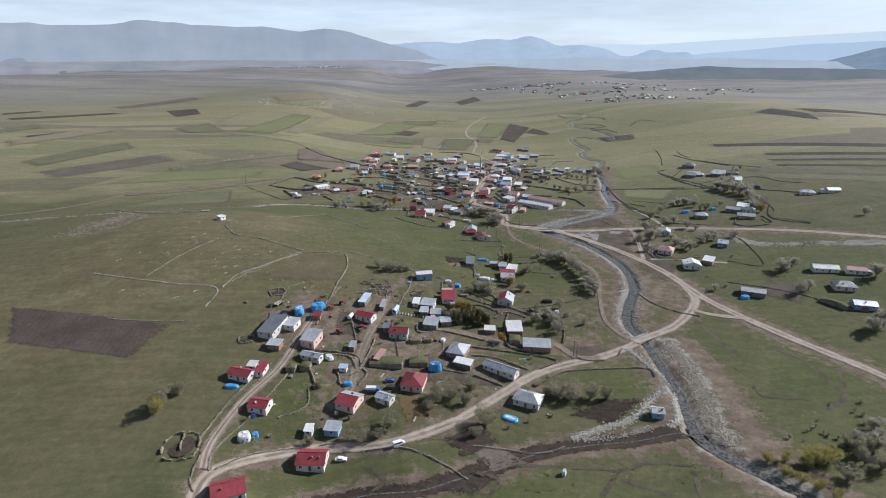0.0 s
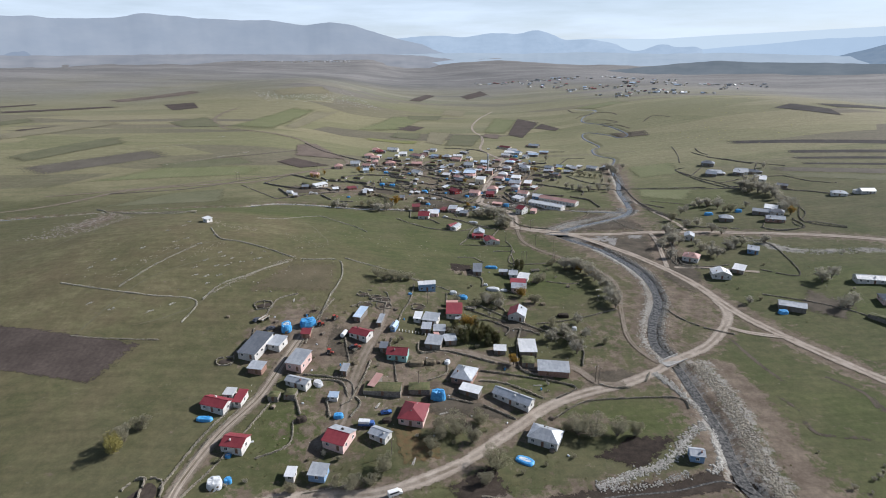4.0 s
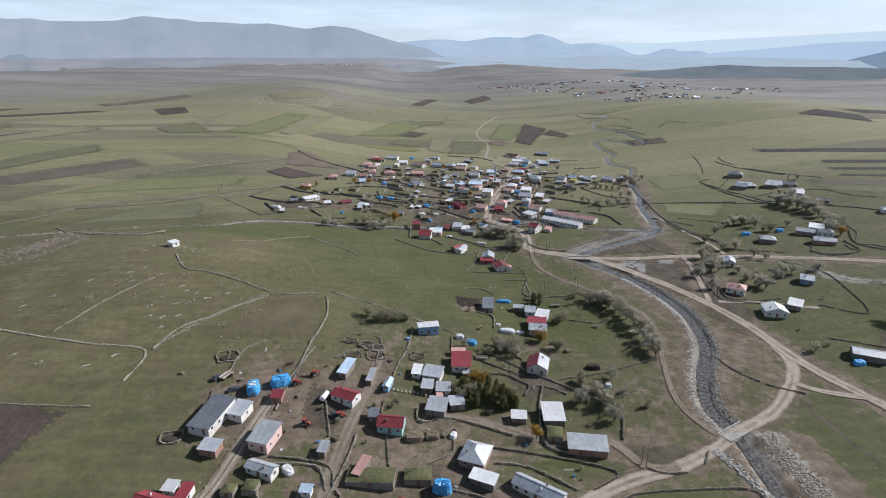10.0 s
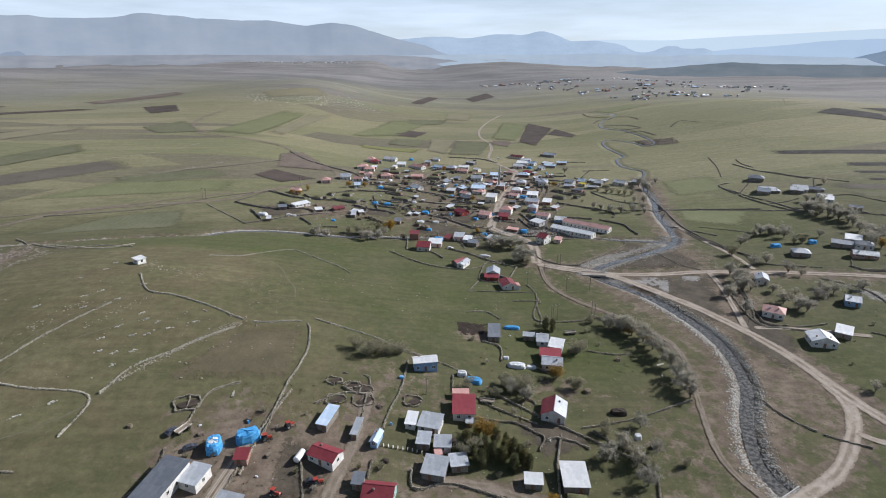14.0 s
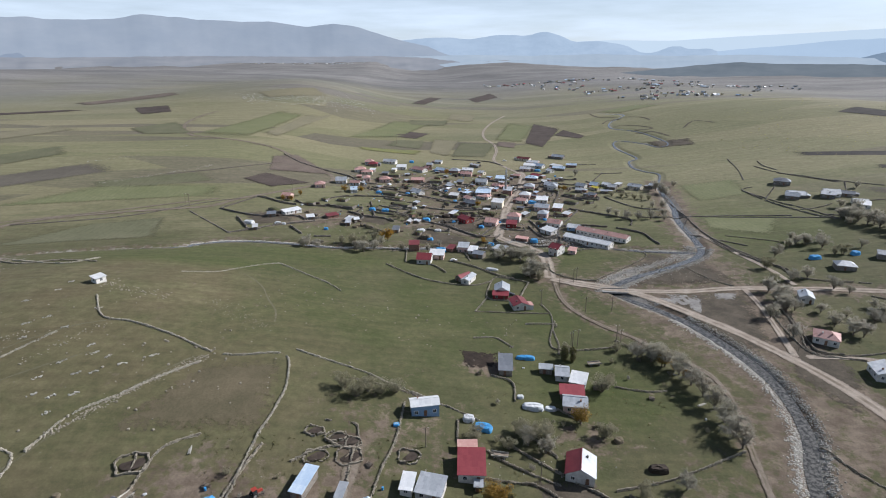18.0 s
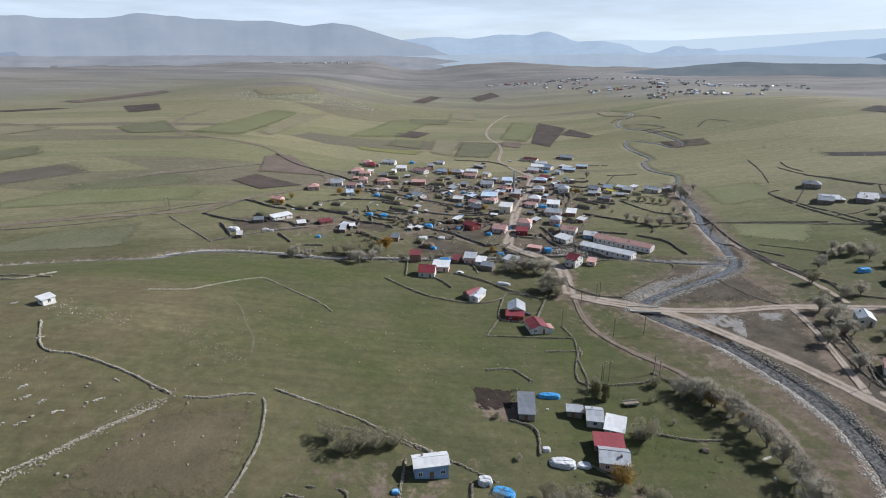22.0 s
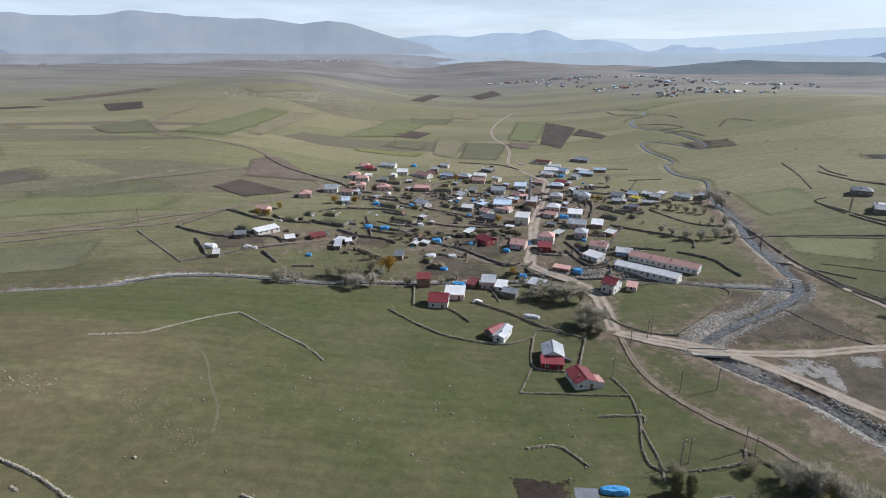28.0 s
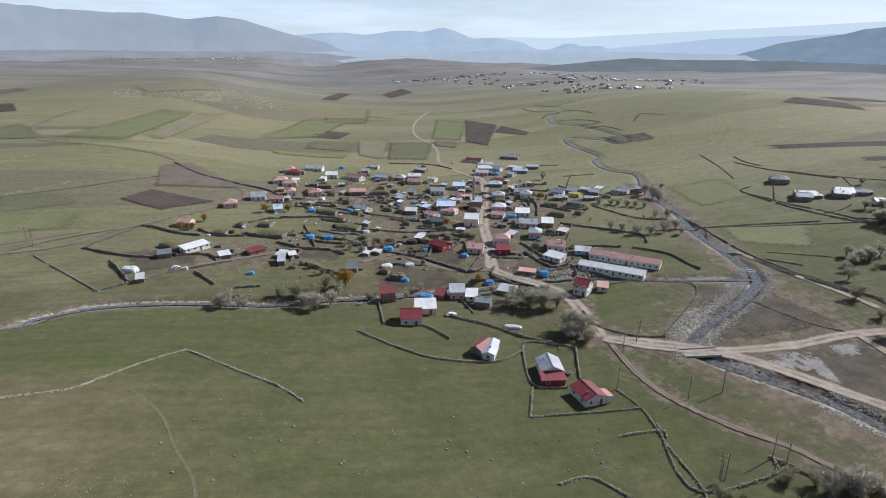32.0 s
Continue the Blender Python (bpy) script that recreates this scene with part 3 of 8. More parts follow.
lush = np.clip(0.6 * spot(5, 400, 85, 60) + 0.7 * spot(255, 515, 45, 45) + 0.6 * spot(250, 600, 45, 50) + 0.5 * spot(260, 740, 60, 80) + spot(-90, 448, 40, 22) + 0.9 * spot(-45, 520, 22, 12) + 0.8 * spot(-40, 592, 40, 14) + 0.9 * spot(190, 700, 24, 12) + 0.8 * spot(150, 545, 24, 14) + 0.9 * spot(-12, 590, 30, 14) + 0.9 * spot(70, 378, 14, 14) + 0.9 * spot(28, 268, 16, 10) + 0.9 * spot(48, 232, 20, 7) + 0.8 * spot(-2, 233, 18, 7) + 0.8 * spot(-38, 226, 12, 8) + 1.3 * spot(88, 209, 30, 13) + spot(100, 470, 24, 22) + spot(-60, 462, 70, 20) + spot(-125, 438, 50, 22) + 0.9 * spot(70, 325, 34, 22) + 0.8 * spot(185, 190, 70, 60) + 0.9 * spot(230, 520, 70, 60) + spot(-40, 205, 18, 14) + 0.9 * spot(10, 145, 80, 25) + 0.8 * spot(260, 300, 80, 60), 0, 1) * (0.8 + 0.5 * wild)
# this haze tone rises with distance from the valley
hazed_steppe = ss(np.hypot(fx - 60, fy - 200) + 260 * lumps, 750, 1900) * 0.95
farm = ss(fy - 0.1 * fx + 30 * wild, 500, 620) * (1 - ss(fy, 1500, 2300)) * np.clip(0.75 + 0.5 * lumps, 0, 1) * 0.85
farm = farm * (1 - 0.9 * np.clip(spot(60, 600, 110, 140), 0, 1)) * (1 - np.clip(spot(255, 640, 100, 120), 0, 1) * 0.7)
hazed_steppe = np.maximum(hazed_steppe, 0.6 * spot(-200, 1330, 210, 190))
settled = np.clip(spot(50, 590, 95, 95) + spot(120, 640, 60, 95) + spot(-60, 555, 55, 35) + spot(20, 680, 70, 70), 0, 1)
# the painted haze lightening grows northwards, weaker among the houses
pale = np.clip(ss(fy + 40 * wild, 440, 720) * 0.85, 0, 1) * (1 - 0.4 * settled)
for key, values in (("soil", soil), ("gravel", gravel), ("dry", np.clip(dry, 0, 1)), ("lush", np.clip(lush, 0, 1)), ("hazed_steppe", np.clip(hazed_steppe, 0, 1)), ("farm", np.clip(farm, 0, 1)), ("pale", np.clip(pale, 0, 1))):
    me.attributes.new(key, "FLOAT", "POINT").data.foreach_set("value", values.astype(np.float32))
GRID = fz.reshape(len(gy), nx)


def lie(x, y):
    """The height of the ground sheet itself."""
    x, y = np.asarray(x, float), np.asarray(y, float)
    i = np.clip(np.searchsorted(gx, x) - 1, 0, nx - 2)
    j = np.clip(np.searchsorted(gy, y) - 1, 0, len(gy) - 2)
    u, v = (x - gx[i]) / (gx[i + 1] - gx[i]), (y - gy[j]) / (gy[j + 1] - gy[j])
    return (GRID[j, i] * (1 - u) + GRID[j, i + 1] * u) * (1 - v) + (GRID[j + 1, i] * (1 - u) + GRID[j + 1, i + 1] * u) * v


ground = tagged(new("ground", me), "rolling green and brown meadow land with bare soil patches", "ground", kind="structure")


def ribbon(name, points, width, lift, mat, label, category, ragged=0.18, drop=0.0, fray=1.3, sunk=False):
    """A strip laid along a line over the ground."""
    c = smooth(points, 2.0)
    t = np.gradient(c, axis=0)
    t /= np.linalg.norm(t, axis=1)[:, None] + 1e-9
    side = np.stack([-t[:, 1], t[:, 0]], 1)
    width *= fray if not drop else 1
    cols = np.linspace(-0.5, 0.5, 7)
    verts = []
    for i, p in enumerate(c):
        w = width * (1 + ragged * noise.noise(Vector((p[0] * 0.12, p[1] * 0.12, 1))) + 0.5 * ragged * noise.noise(Vector((p[0] * 0.6, p[1] * 0.6, 3))))
        for k in cols:
            q = p + side[i] * w * k
            verts.append((q[0], q[1], 0.0))
    v = np.array(verts)
    v[:, 2] = (np.maximum(base_height(v[:, 0], v[:, 1]), lie(v[:, 0], v[:, 1])) if not drop else base_height(v[:, 0], v[:, 1])) + lift - drop
    if sunk:
        v[:, 2] = lie(v[:, 0], v[:, 1]) + lift
    faces = [(i * 7 + j, i * 7 + j + 1, i * 7 + j + 8, i * 7 + j + 7) for i in range(len(c) - 1) for j in range(6)]
    me = mesh_of(name, v, faces, mat)
    ends = np.clip(1 - np.minimum(np.arange(len(c)), np.arange(len(c))[::-1]) / (9.0 if name in ("trail", "ditch") else 3.0), 0, 1)
    edge = np.maximum(np.abs(np.tile(cols, len(c))) * 2, np.repeat(ends, 7))
    me.attributes.new("edge", "FLOAT", "POINT").data.foreach_set("value", edge.astype(np.float32))
    me.polygons.foreach_set("use_smooth", np.ones(len(me.polygons), bool))
    return tagged(new(name, me), label, category, kind="structure")


for i, (line, w, mat) in enumerate(((ROAD_LOOP, 4.6, ROAD), (ROAD_EAST, 5.2, ROAD), (STREET, 6.0, ROAD), (ROAD_CROSS, 4.8, ROAD), (LANE_MID, 3.8, TRACK), (LANE_YARD, 3.4, TRACK), (LANE_FORK, 2.8, ROAD), (LANE_HOUSE, 2.6, ROAD), (LANE_FARM, 2.6, ROAD), (LANE_BANK, 2.1, TRACK), (ROAD_NORTH, 3.2, ROAD), (PATH_WEIR, 2.6, ROAD), (ROAD_WEST, 3.6, TRACK), (TRACK_WEST, 2.2, TRACK), (LANE_WEST, 4.4, TRACK))):
    ribbon("road" if mat == ROAD else "track", line, w, 0.13 + 0.008 * i, mat, "pale unpaved earth road through the valley" if mat == ROAD else "narrow brown earth track", "road")
for line in VILLAGE_LANES:
    ribbon("track", line, 3.4, 0.24, TRACK, "narrow earth lane between village houses", "road")
for off in (-0.85, 0.85):
    ribbon("wheel_track", [(px + off, py) for px, py in LANE_WEST], 0.9, 0.26, ROAD, "worn wheel rut along a walled farm lane", "track")
ribbon("river", RIVER, 4.3, 0.0, WATER, "shallow grey river in a stone-lined bed", "water", drop=1.03)
ribbon("brook", BROOK, 2.2, 0.0, WATER, "meandering brook across the meadows", "water", drop=0.5)
ribbon("mud_band", SIDE_BROOK, 6.6, 0.10, MUD, "dark muddy bed of a small brook", "ditch", ragged=0.45, sunk=True)
ribbon("side_brook", SIDE_BROOK, 0.7, 0.0, WATER, "small brook in a muddy bed", "water", drop=0.62)
ribbon("stream", STREAM, 2.4, 0.0, WATER, "narrow stream along the edge of the village", "water", drop=1.05)


for line in ([(303, 947), (326, 928), (334, 895), (308, 902)], [(305, 878), (326, 877), (333, 840)], [(296, 979), (312, 1001), (333, 1003)], [(318, 1106), (316, 1047), (354, 995), (356, 955)], [(365, 871), (393, 900), (408, 874)]):
    ribbon("oxbow", line, 2.4, 0.25, DARK_SOIL, "dark boggy channel in the meadow", "ditch", ragged=0.4)
TRAIL = worn("grazing_trail", (0.105, 0.100, 0.060), (0.132, 0.120, 0.080), 0.3, 2.2, 0.9)
for line in (
    [(-143, 299), (-133, 326), (-116, 344), (-102, 351)],
    [(-76, 416), (-68, 409), (-60, 397), (-55, 384), (-49, 371), (-47, 360)],
    [(-125, 267), (-114, 272), (-102, 282), (-92, 299), (-68, 331)],
    [(-235, 326), (-205, 343), (-188, 381), (-151, 394)],
    [(-307, 443), (-258, 469), (-193, 514), (-120, 582)],
    [(-145, 262), (-132, 304), (-101, 331)],
    [(192, 473), (197, 446), (186, 408), (187, 378)],
    [(129, 499), (144, 456), (165, 427), (180, 411)],
):
    ribbon("trail", line, 0.7, 0.05, TRAIL, "faint trodden trail across the grass", "path")


for line in (
    [(154, 261), (155, 241), (158, 224)], [(149, 216), (152, 206)], [(149, 202), (149, 193), (155, 191)], [(143, 164), (147, 160)],
    [(186, 212), (184, 198), (184, 190)], [(157, 190), (164, 189), (166, 186)], [(32, 160), (62, 156), (70, 154), (83, 157), (98, 154)],
    [(70, 154), (64, 147), (59, 142)], [(69, 150), (79, 143), (85, 140)], [(97, 154), (95, 147), (92, 139)], [(-18, 164), (-12, 156), (-19, 149)],
    [(22, 145), (27, 153), (18, 158)], [(196, 211), (184, 190), (168, 181)], [(177, 228), (185, 215), (182, 202)],
):
    ribbon("ditch", line, 1.5, 0.045, DARK_SOIL, "narrow dark drainage ditch in the meadow", "ditch", ragged=0.5)


def field(name, corners, mat, label, rows=14, lift=0.25):
    """A worked field: a patch over the ground between four corners, with an uneven edge."""
    a, b, c, d = (np.array(p, float) for p in corners)
    verts, faces = [], []
    for i in range(rows + 1):
        for j in range(rows + 1):
            u, v = i / rows, j / rows
            p = (a * (1 - u) + b * u) * (1 - v) + (d * (1 - u) + c * u) * v
            s = 0.03 * np.linalg.norm(a - c) * noise.noise(Vector((p[0] * 0.03, p[1] * 0.03, 7)))
            if i in (0, rows) or j in (0, rows):
                p = p + s * 0.5
            verts.append((p[0], p[1], 0))
    v = np.array(verts)
    v[:, 2] = lie(v[:, 0], v[:, 1]) + lift
    for i in range(rows):
        for j in range(rows):
            k = i * (rows + 1) + j
            faces.append((k, k + rows + 1, k + rows + 2, k + 1))
    me = mesh_of(name, v, faces, mat)
    k = np.linspace(-1, 1, rows + 1)
    u, w = np.meshgrid(np.abs(k), np.abs(k))
    me.attributes.new("edge", "FLOAT", "POINT").data.foreach_set("value", np.maximum(u, w).ravel().astype(np.float32))
    return tagged(new(name, me), label, "field", kind="structure")


field("field", [(-205, 277), (-109, 255), (-122, 227), (-185, 242)], PLOUGHED, "dark brown freshly ploughed field", lift=0.09)
field("field", [(-390, 621), (-276, 695), (-244, 666), (-351, 594)], GREY_FALLOW, "grey-brown fallow strip", lift=0.10)
field("field", [(-123, 678), (-129, 743), (-109, 766), (-56, 683)], FALLOW, "brown fallow field in the plain", lift=0.40)
field("field", [(-137, 650), (-122, 676), (-73, 650), (-107, 627)], PLOUGHED, "dark brown freshly ploughed field", lift=0.43)
field("field", [(214, 1075), (239, 987), (175, 841), (157, 872)], PLOUGHED, "dark brown freshly ploughed field", lift=0.41)
field("field", [(236, 978), (249, 902), (239, 888), (209, 932)], PLOUGHED, "dark brown freshly ploughed field", lift=0.42)
field("field", [(-14, 941), (8, 1000), (46, 976), (23, 927)], PLOUGHED, "dark brown freshly ploughed field", lift=0.38)
field("field", [(78, 905), (128, 893), (99, 792), (56, 801)], MEADOW_DARK, "dark green strip of fallow land", lift=0.39)
field("field", [(45, 938), (82, 920), (56, 801), (33, 824)], STUBBLE, "yellowish stubble field strip", lift=0.40)
field("field", [(-54, 851), (34, 842), (20, 813), (-48, 833)], MUSTARD, "yellow-green crop strip", lift=0.41)
field("field", [(13, 1103), (88, 1119), (71, 1051), (11, 1054)], MEADOW_DARK, "dark green strip of fallow land", lift=0.41)
field("field", [(90, 1204), (139, 1196), (119, 1106), (75, 1118)], STUBBLE, "yellowish stubble field strip", lift=0.42)
field("field", [(-144, 972), (-98, 1083), (-108, 1036), (-152, 859)], STUBBLE, "yellowish stubble field strip", lift=0.38)
field("field", [(-419, 1094), (-363, 1108), (-332, 1036), (-372, 1013)], PLOUGHED, "dark brown freshly ploughed field", lift=0.39)
field("field", [(150, 1503), (238, 1707), (239, 1553), (161, 1411)], PLOUGHED, "dark brown freshly ploughed field", lift=0.40)
field("field", [(17, 1287), (73, 1573), (100, 1525), (46, 1296)], PLOUGHED, "dark brown freshly ploughed field", lift=0.41)
field("field", [(-338, 891), (-298, 957), (-240, 848), (-299, 844)], MEADOW_DARK, "dark green fallow field in the plain", lift=0.41)
field("field", [(-258, 632), (-172, 665), (-148, 642), (-238, 604)], MEADOW_DARK, "dark green strip of fallow land", lift=0.14)
field("field", [(-425, 658), (-345, 777), (-317, 726), (-392, 640)], MEADOW_DARK, "dark green strip of fallow land", lift=0.42)
field("field", [(-167, 858), (-139, 1040), (-111, 1046), (-148, 841)], STUBBLE, "yellowish stubble field strip", lift=0.38)
field("field", [(-72, 900), (-10, 1083), (66, 1110), (-1, 935)], CROP, "green strip of young crop", lift=0.39)
field("field", [(-245, 848), (-179, 1046), (-139, 1040), (-177, 827)], CROP, "green strip of young crop", lift=0.40)
field("field", [(248, 638), (305, 643), (290, 589), (239, 581)], CROP, "green strip of young crop", lift=0.13)
field("field", [(94, 1103), (104, 1184), (133, 1178), (120, 1101)], STUBBLE, "yellowish stubble field strip", lift=0.42)
field("field", [(124, 903), (175, 1090), (211, 1040), (158, 885)], CROP, "green strip of young crop", lift=0.39)
field("field", [(122, 870), (128, 903), (154, 891), (142, 847)], FALLOW, "brown fallow field in the plain", lift=0.42)
field("field", [(-19, 868), (-6, 920), (36, 918), (28, 850)], MEADOW_DARK, "dark green strip of fallow land", lift=0.44)
field("field", [(-667, 1038), (-508, 1095), (-465, 1085), (-649, 1009)], PLOUGHED, "dark brown freshly ploughed field", lift=0.42)
field("field", [(-515, 830), (-439, 899), (-430, 885), (-505, 816)], PLOUGHED, "dark brown freshly ploughed field", lift=0.38)
field("field", [(-710, 1109), (-654, 1146), (-645, 1129), (-696, 1085)], PLOUGHED, "narrow dark ploughed strip in the plain", lift=0.41)
field("field", [(-517, 791), (-439, 935), (-389, 895), (-484, 737)], STUBBLE, "broad dry stubble strip in the plain", lift=0.40)
field("field", [(-305, 565), (-247, 622), (-140, 628), (-138, 598)], CROP, "green strip of young crop", lift=0.16)
field("field", [(-243, 470), (-202, 526), (-158, 546), (-142, 492)], MEADOW_DARK, "dark green fallow field beside the track", lift=0.12)
field("field", [(347, 817), (297, 827), (297, 790), (340, 784)], DARK_SOIL, "dark marshy patch beside the brook", lift=0.30)
field("field", [(-620, 860), (-560, 960), (-525, 920), (-590, 820)], MEADOW_DARK, "dark green strip of fallow land", lift=0.41)
field("field", [(-560, 1180), (-420, 1290), (-380, 1230), (-520, 1140)], FALLOW, "brown fallow field in the plain", lift=0.42)
field("field", [(-250, 1180), (-150, 1250), (-120, 1190), (-220, 1130)], STUBBLE, "yellowish stubble field strip", lift=0.42)
field("field", [(330, 1120), (430, 1180), (450, 1120), (350, 1060)], CROP, "green strip of young crop", lift=0.42)
field("field", [(25, 352), (42, 351), (38, 340), (27, 338)], MANURE, "dark trampled manure yard on grass", lift=0.10)
field("field", [(225, 552), (278, 528), (247, 494), (213, 517)], CROP, "green strip of young crop", lift=0.13)
field("field", [(200, 661), (185, 676), (173, 642), (189, 629)], CROP, "green strip of young crop", lift=0.14)
field("soil_patch", [(132, 408), (180, 411), (155, 348), (133, 349)], DARK_SOIL, "dark bare trampled soil patch", lift=0.050)
field("soil_patch", [(138, 456), (180, 461), (181, 418), (129, 421)], DARK_SOIL, "dark bare trampled soil patch", lift=0.062)
field("soil_patch", [(-8, 149), (17, 157), (32, 162), (22, 145)], DARK_SOIL, "dark bare trampled soil patch", lift=0.074)
field("soil_patch", [(74, 237), (92, 240), (103, 235), (86, 226)], DARK_SOIL, "dark bare trampled soil patch", lift=0.086)
field("soil_patch", [(156, 478), (165, 454), (170, 420), (124, 419)], DARK_SOIL, "dark bare trampled soil patch", lift=0.098)
field("silt_patch", [(136, 409), (151, 406), (145, 388), (136, 396)], SILT, "pale dried silt patch on the flood plain", lift=0.050)
field("silt_patch", [(146, 406), (151, 401), (143, 385), (140, 390)], SILT, "pale dried silt patch on the flood plain", lift=0.062)
field("silt_patch", [(124, 404), (144, 404), (133, 394), (125, 397)], SILT, "pale dried silt patch on the flood plain", lift=0.074)
field("silt_patch", [(161, 408), (174, 407), (167, 399), (158, 400)], SILT, "pale dried silt patch on the flood plain", lift=0.086)
field("soil_patch", [(39, 283), (58, 283), (65, 271), (47, 264)], DARK_SOIL, "dark bare trampled soil patch", lift=0.098)
field("soil_patch", [(-36, 272), (-18, 263), (-25, 245), (-37, 250)], DARK_SOIL, "dark bare trampled soil patch", lift=0.050)
field("soil_patch", [(7, 230), (31, 217), (40, 208), (2, 213)], DARK_SOIL, "dark bare trampled soil patch", lift=0.062)
field("soil_patch", [(87, 527), (103, 509), (98, 493), (72, 503)], DARK_SOIL, "dark bare trampled soil patch", lift=0.074)
field("soil_patch", [(26, 549), (49, 571), (59, 529), (41, 512)], DARK_SOIL, "dark bare trampled soil patch", lift=0.086)
field("soil_patch", [(10, 539), (44, 512), (50, 496), (8, 496)], DARK_SOIL, "dark bare trampled soil patch", lift=0.098)
field("soil_patch", [(-112, 557), (-76, 565), (-74, 539), (-96, 523)], DARK_SOIL, "dark bare trampled soil patch", lift=0.050)
field("soil_patch", [(-37, 570), (-3, 548), (-9, 537), (-38, 548)], DARK_SOIL, "dark bare trampled soil patch", lift=0.062)
field("soil_patch", [(225, 307), (238, 284), (221, 270), (205, 286)], DARK_SOIL, "dark bare trampled soil patch", lift=0.074)
field("soil_patch", [(-63, 327), (-39, 333), (-36, 297), (-84, 295)], PASTURE, "brown dry pasture between stone walls", lift=0.086)
field("soil_patch", [(180, 385), (177, 327), (160, 307), (151, 329)], DARK_SOIL, "dark bare trampled soil patch", lift=0.098)
field("soil_patch", [(62, 187), (79, 197), (98, 196), (77, 178)], MANURE, "black churned mud beside the river bank", lift=0.10)
field("soil_patch", [(15, 176), (21, 182), (42, 160), (26, 156)], FALLOW, "trampled brown earth at the road fork", lift=0.11)
field("soil_patch", [(-8, 205), (3, 207), (5, 190), (-5, 189)], WEEDS, "patch of dry orange-brown weeds", lift=0.10)
for corners in ([(392, 714), (640, 628), (618, 608), (386, 699)], [(426, 644), (585, 592), (570, 577), (421, 630)], [(414, 614), (560, 563), (548, 551), (410, 605)], [(408, 588), (532, 534), (523, 526), (404, 580)]):
    field("field", corners, BLACK_EARTH, "narrow black ploughed strip in the plain", lift=0.12)
field("field", [(370, 584), (520, 508), (505, 487), (366, 565)], GREY_FALLOW, "grey-brown fallow strip", lift=0.13)
field("field", [(362, 562), (500, 486), (484, 462), (366, 540)], MEADOW_DARK, "dark green strip of fallow land", lift=0.14)
field("field", [(549, 860), (605, 890), (636, 838), (622, 784)], BLACK_EARTH, "dark ploughed wedge on the far slope", lift=0.40)
field("field", [(618, 884), (900, 900), (880, 868), (640, 846)], BLACK_EARTH, "narrow dark ploughed strip on the far slope", lift=0.42)
field("soil_patch", [(-1, 151), (24, 165), (33, 158), (17, 146)], MUD, "dark churned mud beside the brook", lift=0.12)
field("soil_patch", [(10, 176), (26, 186), (31, 172), (16, 164)], MUD, "dark trampled earth at the road fork", lift=0.13)
field("soil_patch", [(-4, 200), (10, 202), (9, 188), (-4, 186)], WEEDS, "patch of dry orange-brown weeds", lift=0.12)


# ---- far hills ----
def ridge(name, profile, radius, depth, base, rough, label, mat=None):
    """A mountain chain: bearing in degrees and slope of its skyline, as seen from the valley's middle."""
    deg = np.linspace(profile[0][0], profile[-1][0], 560)
    crest = np.interp(deg, [p[0] for p in profile], [p[1] for p in profile])
    crest = np.convolve(np.pad(crest, 2, mode="edge"), np.ones(5) / 5, "valid")
    verts, faces, rows = [], [], 15
    for i, (g, s) in enumerate(zip(deg, crest)):
        for k in range(rows):
            f = k / (rows - 1)
            r = radius - depth * (1 - f)
            top = 135 + s * radius + 0.35 * rough * noise.fractal(Vector((g * 0.8, 3, 1)), 1.0, 2.0, 3)
            z = base + (top - base) * (f**1.15) + rough * 0.9 * f * (1 - f) * 4 * noise.fractal(Vector((g * 0.4, f * 3.4, 2)), 1.0, 2.0, 3)
            verts.append((r * math.sin(radians(g)), r * math.cos(radians(g)), z))
    for i in range(len(deg) - 1):
        for k in range(rows - 1):
            j = i * rows + k
            faces.append((j, j + rows, j + rows + 1, j + 1))
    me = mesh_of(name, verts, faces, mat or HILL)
    me.polygons.foreach_set("use_smooth", np.ones(len(me.polygons), bool))
    return tagged(new(name, me), label, "mountain", kind="structure")


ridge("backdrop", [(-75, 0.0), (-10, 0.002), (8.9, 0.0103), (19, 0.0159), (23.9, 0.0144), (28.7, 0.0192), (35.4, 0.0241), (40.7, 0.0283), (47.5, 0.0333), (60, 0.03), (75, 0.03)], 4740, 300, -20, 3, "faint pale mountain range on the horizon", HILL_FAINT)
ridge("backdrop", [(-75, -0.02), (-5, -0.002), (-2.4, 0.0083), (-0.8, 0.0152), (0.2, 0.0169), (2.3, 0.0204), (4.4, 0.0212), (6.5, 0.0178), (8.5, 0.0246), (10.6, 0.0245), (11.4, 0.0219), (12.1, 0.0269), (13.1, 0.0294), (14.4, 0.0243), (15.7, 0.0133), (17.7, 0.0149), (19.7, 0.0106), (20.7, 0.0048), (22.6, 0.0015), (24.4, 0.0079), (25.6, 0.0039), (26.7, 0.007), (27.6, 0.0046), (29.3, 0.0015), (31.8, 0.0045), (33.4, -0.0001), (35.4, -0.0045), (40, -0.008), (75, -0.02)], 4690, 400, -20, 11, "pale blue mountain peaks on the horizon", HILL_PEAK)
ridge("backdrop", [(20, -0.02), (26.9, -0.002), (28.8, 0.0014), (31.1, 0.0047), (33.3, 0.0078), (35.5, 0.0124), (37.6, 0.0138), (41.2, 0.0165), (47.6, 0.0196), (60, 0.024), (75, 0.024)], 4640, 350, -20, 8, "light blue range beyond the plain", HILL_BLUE)
